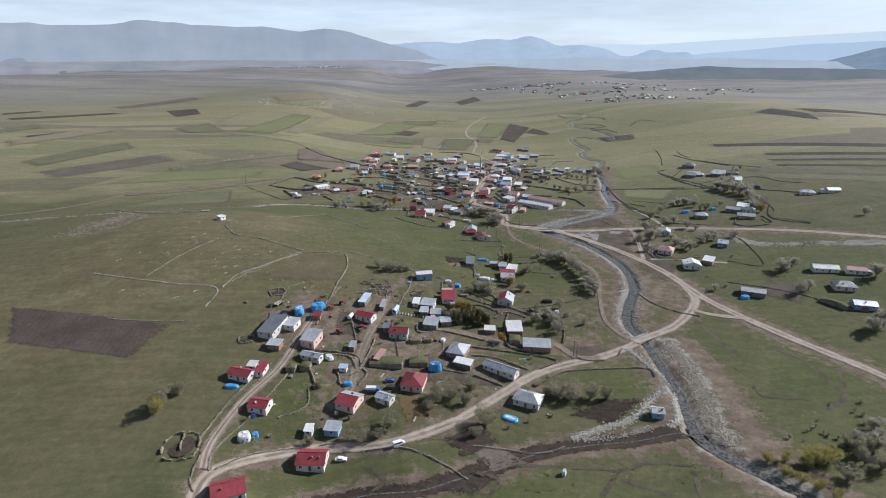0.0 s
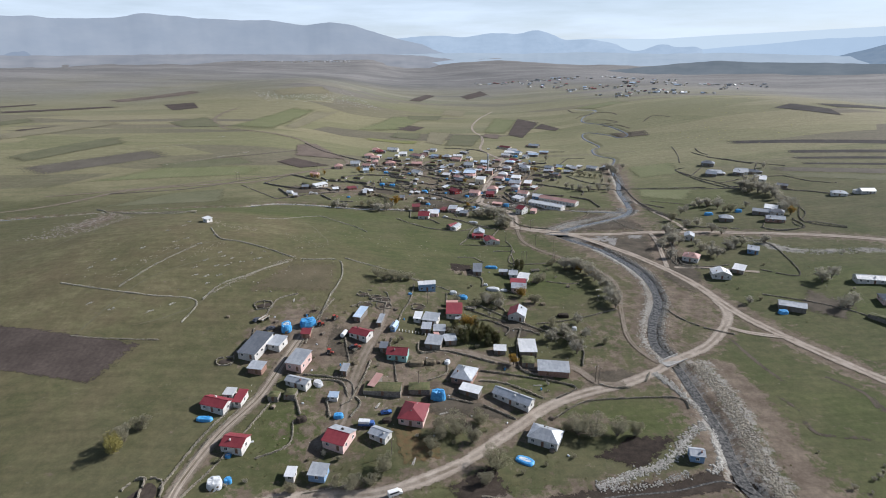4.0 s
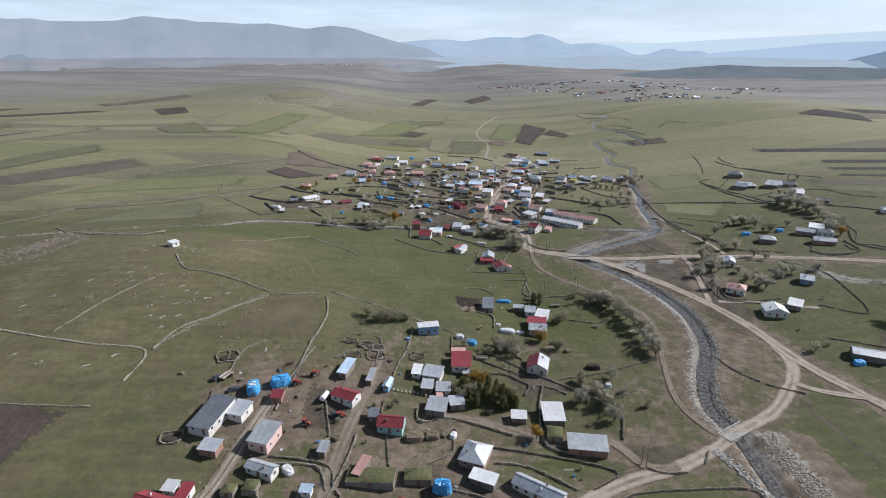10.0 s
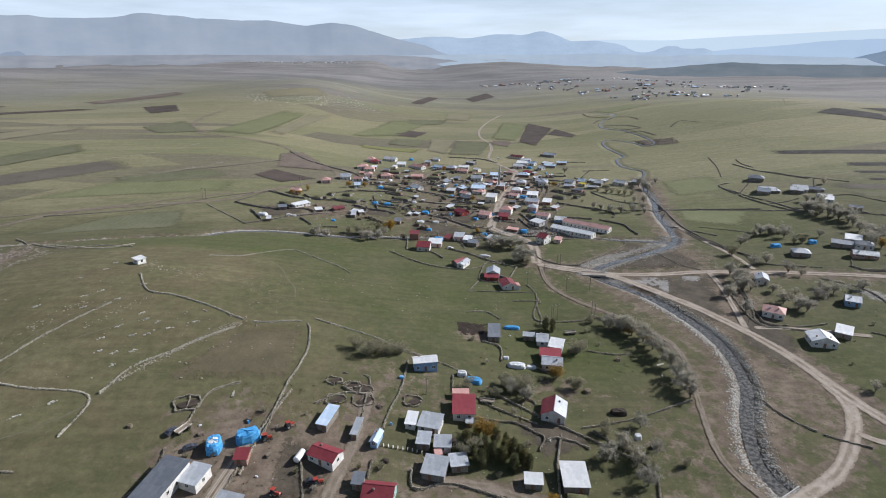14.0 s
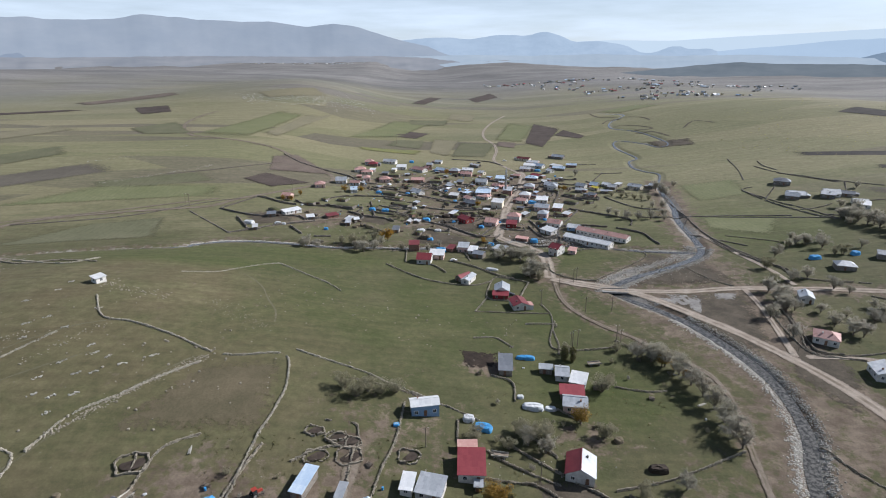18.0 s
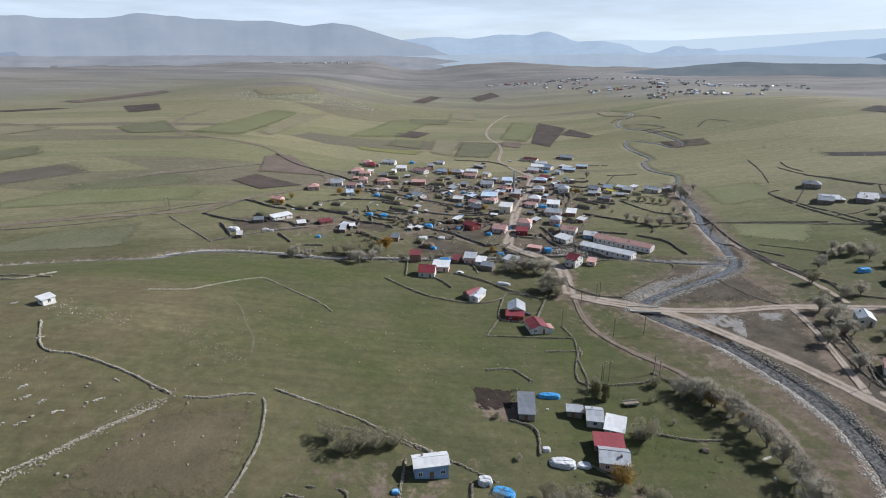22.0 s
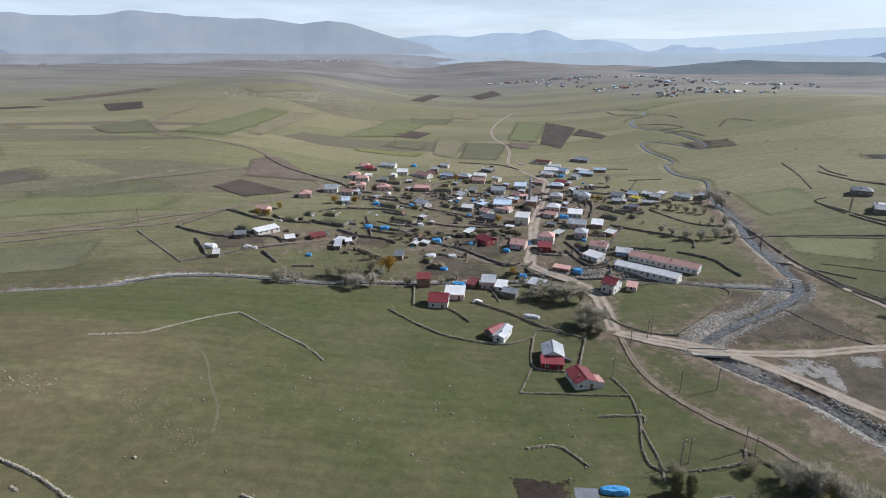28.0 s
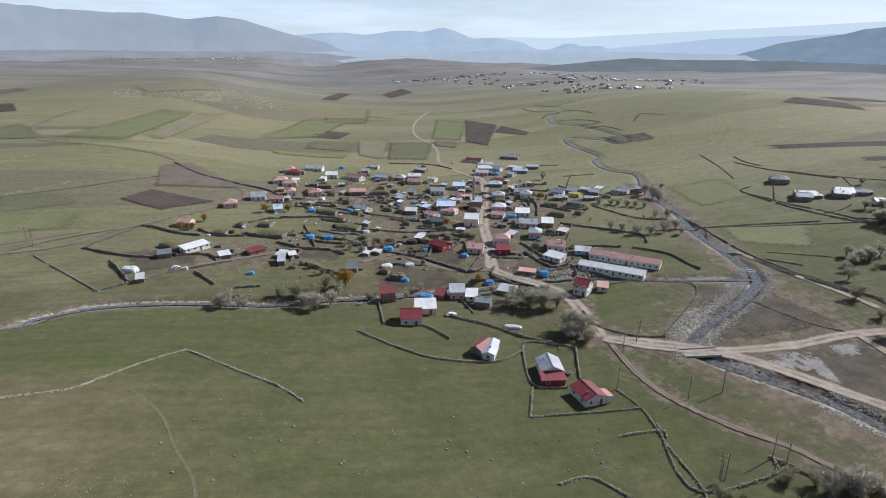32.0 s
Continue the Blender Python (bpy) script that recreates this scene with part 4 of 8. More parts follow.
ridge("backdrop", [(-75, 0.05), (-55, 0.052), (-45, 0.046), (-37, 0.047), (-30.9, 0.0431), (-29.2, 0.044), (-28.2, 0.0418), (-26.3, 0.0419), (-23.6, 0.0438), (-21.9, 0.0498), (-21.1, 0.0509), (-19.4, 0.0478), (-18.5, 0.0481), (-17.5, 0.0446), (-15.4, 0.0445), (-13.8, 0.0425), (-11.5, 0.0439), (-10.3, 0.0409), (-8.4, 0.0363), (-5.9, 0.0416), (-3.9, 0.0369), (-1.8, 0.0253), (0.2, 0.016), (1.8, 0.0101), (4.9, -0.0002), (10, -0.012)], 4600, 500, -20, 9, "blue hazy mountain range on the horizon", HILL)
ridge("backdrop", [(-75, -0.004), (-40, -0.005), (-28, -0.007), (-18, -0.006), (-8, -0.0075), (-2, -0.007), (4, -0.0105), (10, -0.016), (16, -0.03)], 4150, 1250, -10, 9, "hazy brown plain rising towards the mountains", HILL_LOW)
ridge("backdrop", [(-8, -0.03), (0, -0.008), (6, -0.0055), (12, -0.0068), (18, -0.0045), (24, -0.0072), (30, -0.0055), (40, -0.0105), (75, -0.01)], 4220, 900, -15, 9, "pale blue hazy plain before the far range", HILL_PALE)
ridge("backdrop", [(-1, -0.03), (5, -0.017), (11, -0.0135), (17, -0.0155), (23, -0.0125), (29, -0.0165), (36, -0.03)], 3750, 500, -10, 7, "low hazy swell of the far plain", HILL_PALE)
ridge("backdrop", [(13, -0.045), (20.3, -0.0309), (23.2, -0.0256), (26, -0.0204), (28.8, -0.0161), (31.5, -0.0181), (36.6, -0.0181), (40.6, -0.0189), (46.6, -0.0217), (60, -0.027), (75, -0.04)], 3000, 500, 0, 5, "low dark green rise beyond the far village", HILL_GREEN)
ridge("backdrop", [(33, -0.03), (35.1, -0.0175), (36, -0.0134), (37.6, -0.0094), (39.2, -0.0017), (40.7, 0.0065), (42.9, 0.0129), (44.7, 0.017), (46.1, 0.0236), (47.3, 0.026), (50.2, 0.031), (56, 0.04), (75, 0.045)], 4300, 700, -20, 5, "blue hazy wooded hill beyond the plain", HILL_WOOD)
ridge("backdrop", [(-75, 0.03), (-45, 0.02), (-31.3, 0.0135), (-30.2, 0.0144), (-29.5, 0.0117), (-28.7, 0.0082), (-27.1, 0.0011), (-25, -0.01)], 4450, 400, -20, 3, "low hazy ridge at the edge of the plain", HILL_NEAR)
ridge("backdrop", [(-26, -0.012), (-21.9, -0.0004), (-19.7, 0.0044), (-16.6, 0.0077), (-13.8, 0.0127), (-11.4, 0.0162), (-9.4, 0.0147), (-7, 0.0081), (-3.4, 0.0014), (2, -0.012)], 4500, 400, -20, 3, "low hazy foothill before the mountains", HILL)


# ---- building kit ----
def part(name, me, parent, label="", m=None):
    """Links a mesh as one object under a thing or a part."""
    ob = new(name, me)
    ob.parent = parent
    if m is not None:
        ob.matrix_basis = m
    return tagged(ob, label)


def thing(name, x, y, turn, label, category, group="", sink=0.0, z=None):
    ob = new(name)
    ob.empty_display_size = 0.3
    ob.matrix_basis = pose(x, y, (level(x, y) if z is None else z) - sink, 0, 0, turn)
    return tagged(ob, label, category, group)


def box_into(verts, faces, x0, x1, y0, y1, z0, z1):
    k = len(verts)
    verts += [(x0, y0, z0), (x1, y0, z0), (x1, y1, z0), (x0, y1, z0), (x0, y0, z1), (x1, y0, z1), (x1, y1, z1), (x0, y1, z1)]
    faces += [(k, k + 3, k + 2, k + 1), (k + 4, k + 5, k + 6, k + 7), (k, k + 1, k + 5, k + 4), (k + 1, k + 2, k + 6, k + 5), (k + 2, k + 3, k + 7, k + 6), (k + 3, k, k + 4, k + 7)]


def box_mesh(name, mat, *boxes):
    verts, faces = [], []
    for b in boxes:
        box_into(verts, faces, *b)
    return mesh_of(name, verts, faces, mat)


def slab_into(verts, faces, corners, thick):
    k, c = len(verts), len(corners)
    verts += [tuple(p) for p in corners] + [(p[0], p[1], p[2] - thick) for p in corners]
    faces += [tuple(range(k, k + c)), tuple(range(k + 2 * c - 1, k + c - 1, -1))]
    faces += [(k + i, k + c + i, k + c + (i + 1) % c, k + (i + 1) % c) for i in range(c)]


WINDOW_FRAME = box_mesh("window_frame", FRAME, (-0.6, -0.5, -0.05, 0.06, -0.65, 0.65), (0.5, 0.6, -0.05, 0.06, -0.65, 0.65), (-0.5, 0.5, -0.05, 0.06, 0.55, 0.65), (-0.5, 0.5, -0.07, 0.06, -0.65, -0.55), (-0.03, 0.03, -0.045, 0.05, -0.55, 0.55))
PANE = box_mesh("pane", GLASS, (-0.5, 0.5, -0.015, 0.03, -0.55, 0.55))
DOOR_LEAF = box_mesh("door", DOOR, (-0.5, 0.5, -0.06, 0.04, 0, 2.05))
DOOR_HANDLE = box_mesh("door_handle", CONCRETE, (0.34, 0.42, -0.11, -0.06, 1.0, 1.06))
CHIMNEY = {k: box_mesh("chimney", WALL[k], (-0.24, 0.24, -0.24, 0.24, -0.9, 0.55), (-0.3, 0.3, -0.3, 0.3, 0.55, 0.65), (-0.12, 0.12, -0.12, 0.12, 0.65, 0.85)) for k in ("white", "brick", "stone")}
ROOF_WORDS = {"red": "red metal", "darkred": "dark red metal", "pinkroof": "faded red metal", "metal": "grey galvanised metal", "slate": "dark grey metal", "white": "pale metal", "bluewhite": "pale blue metal", "yellow": "yellow metal", "sod": "grassy sod", "redwhite": "red and white metal", "redmetal": "part red, part grey metal"}
WALL_WORDS = {"white": "white plastered", "cream": "cream plastered", "pink": "pink plastered", "teal": "teal painted", "blue": "blue painted", "brick": "brown brick", "darkred": "dark red painted", "stone": "rubble stone"}
FOOT = []  # places and sizes of houses, kept clear of plants and walls
house_random = random.Random(4)


def opening(house, x, y, z, turn, door=False):
    if door:
        d = part("door", DOOR_LEAF, house, "", pose(x, y, z, 0, 0, turn))
        part("door_handle", DOOR_HANDLE, d)
    else:
        w = part("window", WINDOW_FRAME, house, "", pose(x, y, z, 0, 0, turn))
        part("pane", PANE, w)


def house(x, y, turn, w, d, h, kind, roof, wall, group="", exact=False):
    """A farm house or shed. kind: g ridge along the front, e ridge across it, h hipped, s lean-to, t turf roof."""
    rnd = house_random
    if y < 480 and not exact:
        w, d = w * 0.9, d * 0.84
    if y > 480 and x < 230 and not exact:
        turn, w, d = turn + rnd.uniform(-30, 3), w * 0.84, d * 0.86
        if w > 17:
            pass
        elif roof in ("metal", "slate"):
            roof = rnd.choice(("metal", "metal", "metal", "white", "white", "bluewhite", "slate", "pinkroof"))
        elif roof in ("red", "darkred") and rnd.random() < 0.6:
            roof = "pinkroof"
    home = kind in "geh" and (wall != "stone" or y > 480)
    name = "house" if home else "shed"
    corners = [(x + sx * w / 2 * math.cos(radians(turn)) - sy * d / 2 * math.sin(radians(turn)), y + sx * w / 2 * math.sin(radians(turn)) + sy * d / 2 * math.cos(radians(turn))) for sx in (-1, 1) for sy in (-1, 1)]
    zs = [level(*c) for c in corners]
    z0, low = sum(zs) / 4, min(zs)
    FOOT.append((x, y, max(w, d) * 0.62))
    if y > 480 and wall == "white" and not exact and rnd.random() < 0.55:
        wall = rnd.choice(("stone", "brick", "cream", "pink", "cream"))
    if y < 480 and wall == "white" and not exact and rnd.random() < 0.3:
        wall = rnd.choice(("cream", "pink", "stone"))
    h *= 1 if exact else 0.82 if y > 480 else 0.85
    shape = {"g": "gabled", "e": "gabled", "h": "hipped", "s": "lean-to", "t": "flat"}[kind]
    o = thing(name, x, y, turn, f"{WALL_WORDS[wall]} {'house' if home else 'farm shed'} with a {ROOF_WORDS[roof]} {shape} roof", name, group or "village buildings", z=z0)
    under = low - z0 - 0.5
    hw, hd, over = w / 2, d / 2, 0.38
    rise = 0.0
    V, F = [], []
    if kind in "ge":
        along = kind == "g"
        span = hd if along else hw
        rise = span * rnd.uniform(0.34, 0.6)
        if along:
            ring = [(-hd, under), (hd, under), (hd, h), (0, h + rise), (-hd, h)]
            V = [(-hw, p, q) for p, q in ring] + [(hw, p, q) for p, q in ring]
        else:
            ring = [(-hw, under), (hw, under), (hw, h), (0, h + rise), (-hw, h)]
            V = [(p, hd, q) for p, q in ring] + [(p, -hd, q) for p, q in ring]
        F = [(4, 3, 2, 1, 0), (5, 6, 7, 8, 9)] + [(i, (i + 1) % 5, (i + 1) % 5 + 5, i + 5) for i in range(5)]
        body = part("wall", mesh_of("wall", V, F, WALL[wall]), o)
        slope = rise / span
        for s in (-1, 1):
            RV, RF = [], []
            e, top, t = span + over, h + rise + 0.12, 0.1
            low_z = top - slope * e
            if along:
                q = [(-hw - over, s * e, low_z), (hw + over, s * e, low_z), (hw + over, 0, top), (-hw - over, 0, top)]
            else:
                q = [(s * e, -hd - over, low_z), (s * e, hd + over, low_z), (0, hd + over, top), (0, -hd - over, top)]
            if (s > 0) == along:
                q = q[::-1]
            slab_into(RV, RF, q, t)
            kind_of = {"redwhite": ("red", "darkred"), "redmetal": ("red", "metal")}.get(roof, (roof, roof))[0 if s < 0 else 1]
            part("roof_slope", mesh_of("roof_slope", RV, RF, ROOF[kind_of]), o, ROOF_WORDS[kind_of] + " roof slope" if roof in ("redwhite", "redmetal") else "")
        c = [(-hw - over, hw + over, -0.12, 0.12, h + rise + 0.06, h + rise + 0.17)] if along else [(-0.12, 0.12, -hd - over, hd + over, h + rise + 0.06, h + rise + 0.17)]
        part("ridge_cap", box_mesh("ridge_cap", ROOF["red" if roof in ("redwhite", "redmetal") else roof], *c), o)
    elif kind == "h":
        VB, FB = [], []
        box_into(VB, FB, -hw, hw, -hd, hd, under, h)
        part("wall", mesh_of("wall", VB, FB, WALL[wall]), o)
        rise = min(hw, hd) * 0.48
        r = max(hw, hd) - min(hw, hd) * 0.85
        ends = [(-r, 0, h + rise), (r, 0, h + rise)] if hw > hd else [(0, -r, h + rise), (0, r, h + rise)]
        e, z = over, h - 0.12
        A, B, C, D = (-hw - e, -hd - e, z), (hw + e, -hd - e, z), (hw + e, hd + e, z), (-hw - e, hd + e, z)
        P, Q = ends
        four = [(A, B, Q, P), (C, D, P, Q), (B, C, Q), (D, A, P)] if hw > hd else [(B, C, Q, P), (D, A, P, Q), (A, B, P), (C, D, Q)]
        for i, q in enumerate(four):
            RV, RF = [], []
            slab_into(RV, RF, [(p[0], p[1], p[2] + 0.12) for p in q], 0.1)
            kind_of = ("white" if i in (0, 2) else "red") if roof == "redwhite" else roof
            part("roof_slope", mesh_of("roof_slope", RV, RF, ROOF[kind_of]), o)
    elif kind == "s":
        V = [(-hw, -hd, under), (hw, -hd, under), (hw, hd, under), (-hw, hd, under), (-hw, -hd, h), (hw, -hd, h), (hw, hd, h + 0.14 * d), (-hw, hd, h + 0.14 * d)]
        F = [(0, 3, 2, 1), (4, 5, 6, 7), (0, 1, 5, 4), (1, 2, 6, 5), (2, 3, 7, 6), (3, 0, 4, 7)]
        part("wall", mesh_of("wall", V, F, WALL[wall]), o)
        RV, RF = [], []
        slab_into(RV, RF, [(-hw - over, -hd - over, h + 0.12 - 0.14 * over), (hw + over, -hd - over, h + 0.12 - 0.14 * over), (hw + over, hd + over, h + 0.12 + 0.14 * (d + over)), (-hw - over, hd + over, h + 0.12 + 0.14 * (d + over))], 0.1)
        part("roof", mesh_of("roof", RV, RF, ROOF[roof]), o)
    else:
        VB, FB = [], []
        t = 0.5
        box_into(VB, FB, -hw, hw, -hd, -hd + t, under, h - 0.1)
        box_into(VB, FB, -hw, hw, hd - t, hd, under, h - 0.1)
        box_into(VB, FB, -hw, -hw + t, -hd + t, hd - t, under, h - 0.1)
        box_into(VB, FB, hw - t, hw, -hd + t, hd - t, under, h - 0.1)
        VB = [(p[0] + rnd.uniform(-0.12, 0.12), p[1] + rnd.uniform(-0.12, 0.12), p[2] + (rnd.uniform(-0.25, 0.2) if p[2] > 0 else 0)) for p in VB]
        part("wall", mesh_of("wall", VB, FB, WALL[wall]), o)
        RV, RF, m = [], [], 7
        for i in range(m + 1):
            for j in range(m + 1):
                u, v = i / m * 2 - 1, j / m * 2 - 1
                RV.append((u * (hw + 0.15), v * (hd + 0.1) + (0.12 if v < 0 else 0), h + 0.02 + 0.7 * (1 - u * u) * (1 - v * v) ** 0.6 + rnd.uniform(-0.08, 0.08)))
        RF = [(i * (m + 1) + j, (i + 1) * (m + 1) + j, (i + 1) * (m + 1) + j + 1, i * (m + 1) + j + 1) for i in range(m) for j in range(m)]
        part("roof", mesh_of("roof", RV, RF, ROOF["sod"]), o)
    zw = 1.55
    if home or wall in ("white", "pink", "blue", "darkred"):
        count = max(1, int(w / 2.9))
        for i in range(count):
            px = (i + 0.5) / count * w - hw
            is_door = i == count // 2 and count > 1
            opening(o, px, -hd, 0.02 if is_door else zw, 0, is_door)
            if y < 560:
                opening(o, px, hd, zw, 180)
            if h > 4.4:
                opening(o, px, -hd, zw + 2.6, 0)
        count = max(1, int(d / 3.6))
        for i in range(count):
            py = (i + 0.5) / count * d - hd
            opening(o, hw, py, zw, 90)
            if y < 560:
                opening(o, -hw, py, zw, -90)
            if h > 4.4:
                opening(o, hw, py, zw + 2.6, 90)
    else:
        opening(o, rnd.uniform(-0.2, 0.2) * w, -hd, 0.02, 0, True)
    if home and not exact and w < 16 and rnd.random() < 0.6:
        s, aw, ad, ah = rnd.choice((-1, 1)), rnd.uniform(2.2, 4.0), d * rnd.uniform(0.45, 0.75), rnd.uniform(1.9, 2.3)
        x0, x1, y0 = s * (hw + 0.003), s * (hw + aw), rnd.choice((-hd, -hd * 0.2))
        part("annex_wall", box_mesh("annex_wall", WALL[rnd.choice(("stone", "brick", wall))], (min(x0, x1), max(x0, x1), y0, y0 + ad, under, ah)), o)
        RV, RF = [], []
        q = [(x0, y0 - 0.2, ah + 0.55), (x1 + s * 0.25, y0 - 0.2, ah + 0.1), (x1 + s * 0.25, y0 + ad + 0.2, ah + 0.1), (x0, y0 + ad + 0.2, ah + 0.55)]
        slab_into(RV, RF, q if s > 0 else q[::-1], 0.09)
        part("annex_roof", mesh_of("annex_roof", RV, RF, ROOF[rnd.choice(("slate", "metal", roof if roof not in ("redwhite", "redmetal") else "red", "pinkroof"))]), o)
    if home:
        for _ in range(1 if w * d < 70 else 2):
            cx, cy = rnd.uniform(-0.3, 0.3) * w, rnd.choice((-0.22, 0.22)) * d
            top = h + rise * (1 - (abs(cy) / hd if kind == "g" else abs(cx) / hw)) if kind in "ge" else h + rise * 0.55
            part("chimney", CHIMNEY[rnd.choice(("white", "brick", "stone"))], o, "", pose(cx, cy, top))
    return o


# ---- houses ----
house(10.4, 310.5, 6, 8.9, 4.8, 3.9, "g", "white", "blue", exact=True)
house(-21.9, 262.1, -29, 9.0, 5.8, 2.7, "g", "red", "white", exact=True)
house(-22.9, 277.7, -21, 3.4, 8.8, 2.2, "s", "bluewhite", "stone", exact=True)
house(-13.2, 273.6, -14, 1.8, 7.0, 2.1, "s", "metal", "stone", exact=True)
house(-6.8, 270.0, -18, 2.2, 5.7, 2.3, "e", "bluewhite", "blue", exact=True)
house(-11.5, 253.1, -9, 3.0, 4.0, 2.3, "s", "slate", "stone", exact=True)
house(-5.3, 248.8, -12, 8.7, 6.4, 2.9, "g", "red", "teal", exact=True)
house(10.9, 277.7, -19, 7.1, 6.5, 2.5, "s", "metal", "white", exact=True)
house(4.6, 278.9, -13, 3.2, 5.6, 2.1, "s", "white", "white", exact=True)
house(8.3, 269.8, -11, 4.0, 4.9, 2.4, "s", "metal", "stone", exact=True)
house(14.3, 268.6, -6, 5.1, 4.8, 2.5, "s", "metal", "white", exact=True)
house(12.6, 264.6, 5, 1.8, 1.8, 2.0, "s", "pinkroof", "brick", exact=True)
house(11.3, 258.4, -17, 6.9, 7.0, 2.5, "s", "metal", "stone", exact=True)
house(18.7, 261.1, 5, 5.1, 4.7, 2.4, "s", "metal", "stone", exact=True)
house(23.0, 286.0, -6, 7.5, 9.5, 2.8, "s", "red", "white", exact=True)
house(22.7, 294.3, -3, 5.4, 2.3, 2.2, "s", "pinkroof", "stone", exact=True)
house(55.3, 286.1, -19, 8.2, 9.2, 2.9, "e", "redmetal", "white", exact=True)
house(42.0, 339.0, -9, 4.8, 9.6, 2.5, "s", "slate", "stone", exact=True)
house(57.3, 337.8, -13, 4.7, 2.8, 2.3, "s", "metal", "stone", exact=True)
house(62.7, 335.0, -13, 4.7, 7.1, 2.6, "g", "metal", "white", exact=True)
house(67.7, 330.2, -25, 5.6, 6.5, 2.3, "s", "white", "white", exact=True)
house(63.0, 322.6, -11, 8.1, 5.1, 2.4, "s", "red", "stone", exact=True)
house(62.1, 315.9, -14, 7.8, 6.7, 3.0, "g", "metal", "pink", exact=True)
house(-72.9, 215.8, -22, 9.8, 5.9, 2.7, "g", "red", "white", exact=True)
house(-65.0, 218.7, -11, 3.1, 6.6, 2.4, "s", "red", "white", exact=True)
house(-69.4, 221.1, -12, 3.6, 3.5, 2.7, "s", "white", "white", exact=True)
house(-61.5, 196.8, -14, 7.6, 6.7, 2.7, "g", "red", "white", exact=True)
house(-26.4, 199.2, -26, 8.3, 9.1, 2.8, "g", "redmetal", "pink", exact=True)
house(-32.0, 184.9, -13, 5.5, 4.8, 2.5, "s", "metal", "blue", exact=True)
house(-41.0, 184.6, -8, 2.8, 3.6, 2.3, "s", "white", "white", exact=True)
house(-11.9, 200.1, -33, 6.9, 4.4, 2.5, "g", "metal", "white", exact=True)
house(0.5, 210.9, -16, 9.3, 10.7, 2.8, "h", "red", "pink", exact=True)
house(47.6, 196.7, -30, 10.8, 8.0, 2.9, "h", "metal", "white", exact=True)
house(40.3, 219.7, -39, 15.9, 5.2, 2.7, "g", "metal", "white", exact=True)
house(23.8, 225.0, -29, 8.0, 4.1, 2.3, "s", "white", "stone", exact=True)
house(22.5, 235.1, -25, 8.5, 10.0, 2.7, "h", "metal", "brick", exact=True)
house(-14.5, 229.2, -26, 2.4, 7.4, 2.3, "s", "pinkroof", "stone", exact=True)
house(53.6, 254.9, -6, 7.4, 9.2, 2.6, "s", "white", "stone", exact=True)
house(61.5, 238.7, -12, 12.9, 6.9, 2.6, "s", "metal", "brick", exact=True)
house(51.9, 245.3, -12, 5.3, 6.3, 2.2, "t", "sod", "stone", exact=True)
house(40.8, 254.1, -9, 5.1, 3.9, 2.2, "s", "white", "stone", exact=True)
house(-66.0, 250.8, -19, 7.9, 15.2, 2.5, "s", "slate", "white", exact=True)
house(-57.5, 253.4, -21, 5.7, 6.8, 2.5, "s", "metal", "white", exact=True)
house(-62.8, 237.2, -15, 5.9, 4.6, 2.4, "s", "metal", "brick", exact=True)
house(-46.6, 241.4, -20, 6.9, 9.4, 3.3, "s", "metal", "pink", exact=True)
house(-45.0, 228.6, -25, 9.4, 4.0, 2.6, "g", "metal", "white", exact=True)
house(-52.9, 220.7, -8, 3.8, 3.8, 2.1, "t", "sod", "stone", exact=True)
house(-46.9, 222.1, -8, 4.1, 4.5, 2.1, "t", "sod", "stone", exact=True)
house(-27.2, 236.9, -13, 2.3, 4.4, 2.3, "s", "metal", "stone", exact=True)
house(-30.4, 220.6, -10, 3.2, 2.6, 2.0, "s", "bluewhite", "white", exact=True)
house(-46.3, 261.1, -2, 3.7, 4.1, 2.2, "s", "red", "brick", exact=True)
house(24.2, 279.4, -7, 2.0, 2.1, 1.9, "s", "metal", "stone", exact=True)
house(123.7, 496.1, -43, 31.4, 8.0, 2.8, "g", "white", "white", exact=True)
house(136.9, 506.2, -42, 35.0, 8.0, 3.2, "g", "pinkroof", "white", exact=True)
house(16.1, 462.6, -11, 8.1, 8.5, 3.2, "g", "red", "white", exact=True)
house(23.9, 471.9, -11, 8.5, 7.5, 2.8, "s", "white", "pink", exact=True)
house(10.5, 485.8, -3, 6.0, 5.9, 5.0, "s", "darkred", "brick", exact=True)
house(41.1, 484.7, -13, 6.3, 7.0, 3.8, "s", "metal", "pink", exact=True)
house(46.5, 480.5, -21, 4.7, 6.6, 2.4, "s", "white", "white", exact=True)
house(49.3, 472.3, -30, 6.3, 4.9, 2.8, "g", "metal", "stone", exact=True)
house(97.6, 476.1, -46, 6.2, 8.5, 4.6, "g", "red", "white", exact=True)
house(67.1, 540.4, -25, 8.4, 8.5, 3.0, "g", "pinkroof", "pink", exact=True)
house(85.0, 549.2, -22, 9.2, 8.5, 4.4, "h", "pinkroof", "white", exact=True)
house(80.4, 534.3, -15, 7.0, 6.9, 3.0, "s", "red", "darkred", exact=True)
house(111.2, 533.3, -30, 9.3, 8.5, 3.4, "g", "pinkroof", "white", exact=True)
house(103.2, 518.2, -55, 9.7, 6.5, 2.6, "s", "white", "white", exact=True)
house(49.4, 548.4, -57, 9.5, 8.1, 3.0, "g", "red", "darkred", exact=True)
house(79.1, 588.1, -21, 8.6, 8.5, 4.8, "s", "white", "cream", exact=True)
house(93.8, 626.4, -16, 7.3, 8.5, 5.0, "s", "metal", "brick", exact=True)
house(117.8, 600.5, -20, 9.2, 8.5, 2.8, "s", "white", "white", exact=True)
house(137.7, 643.2, -24, 8.3, 8.5, 3.6, "h", "metal", "white", exact=True)
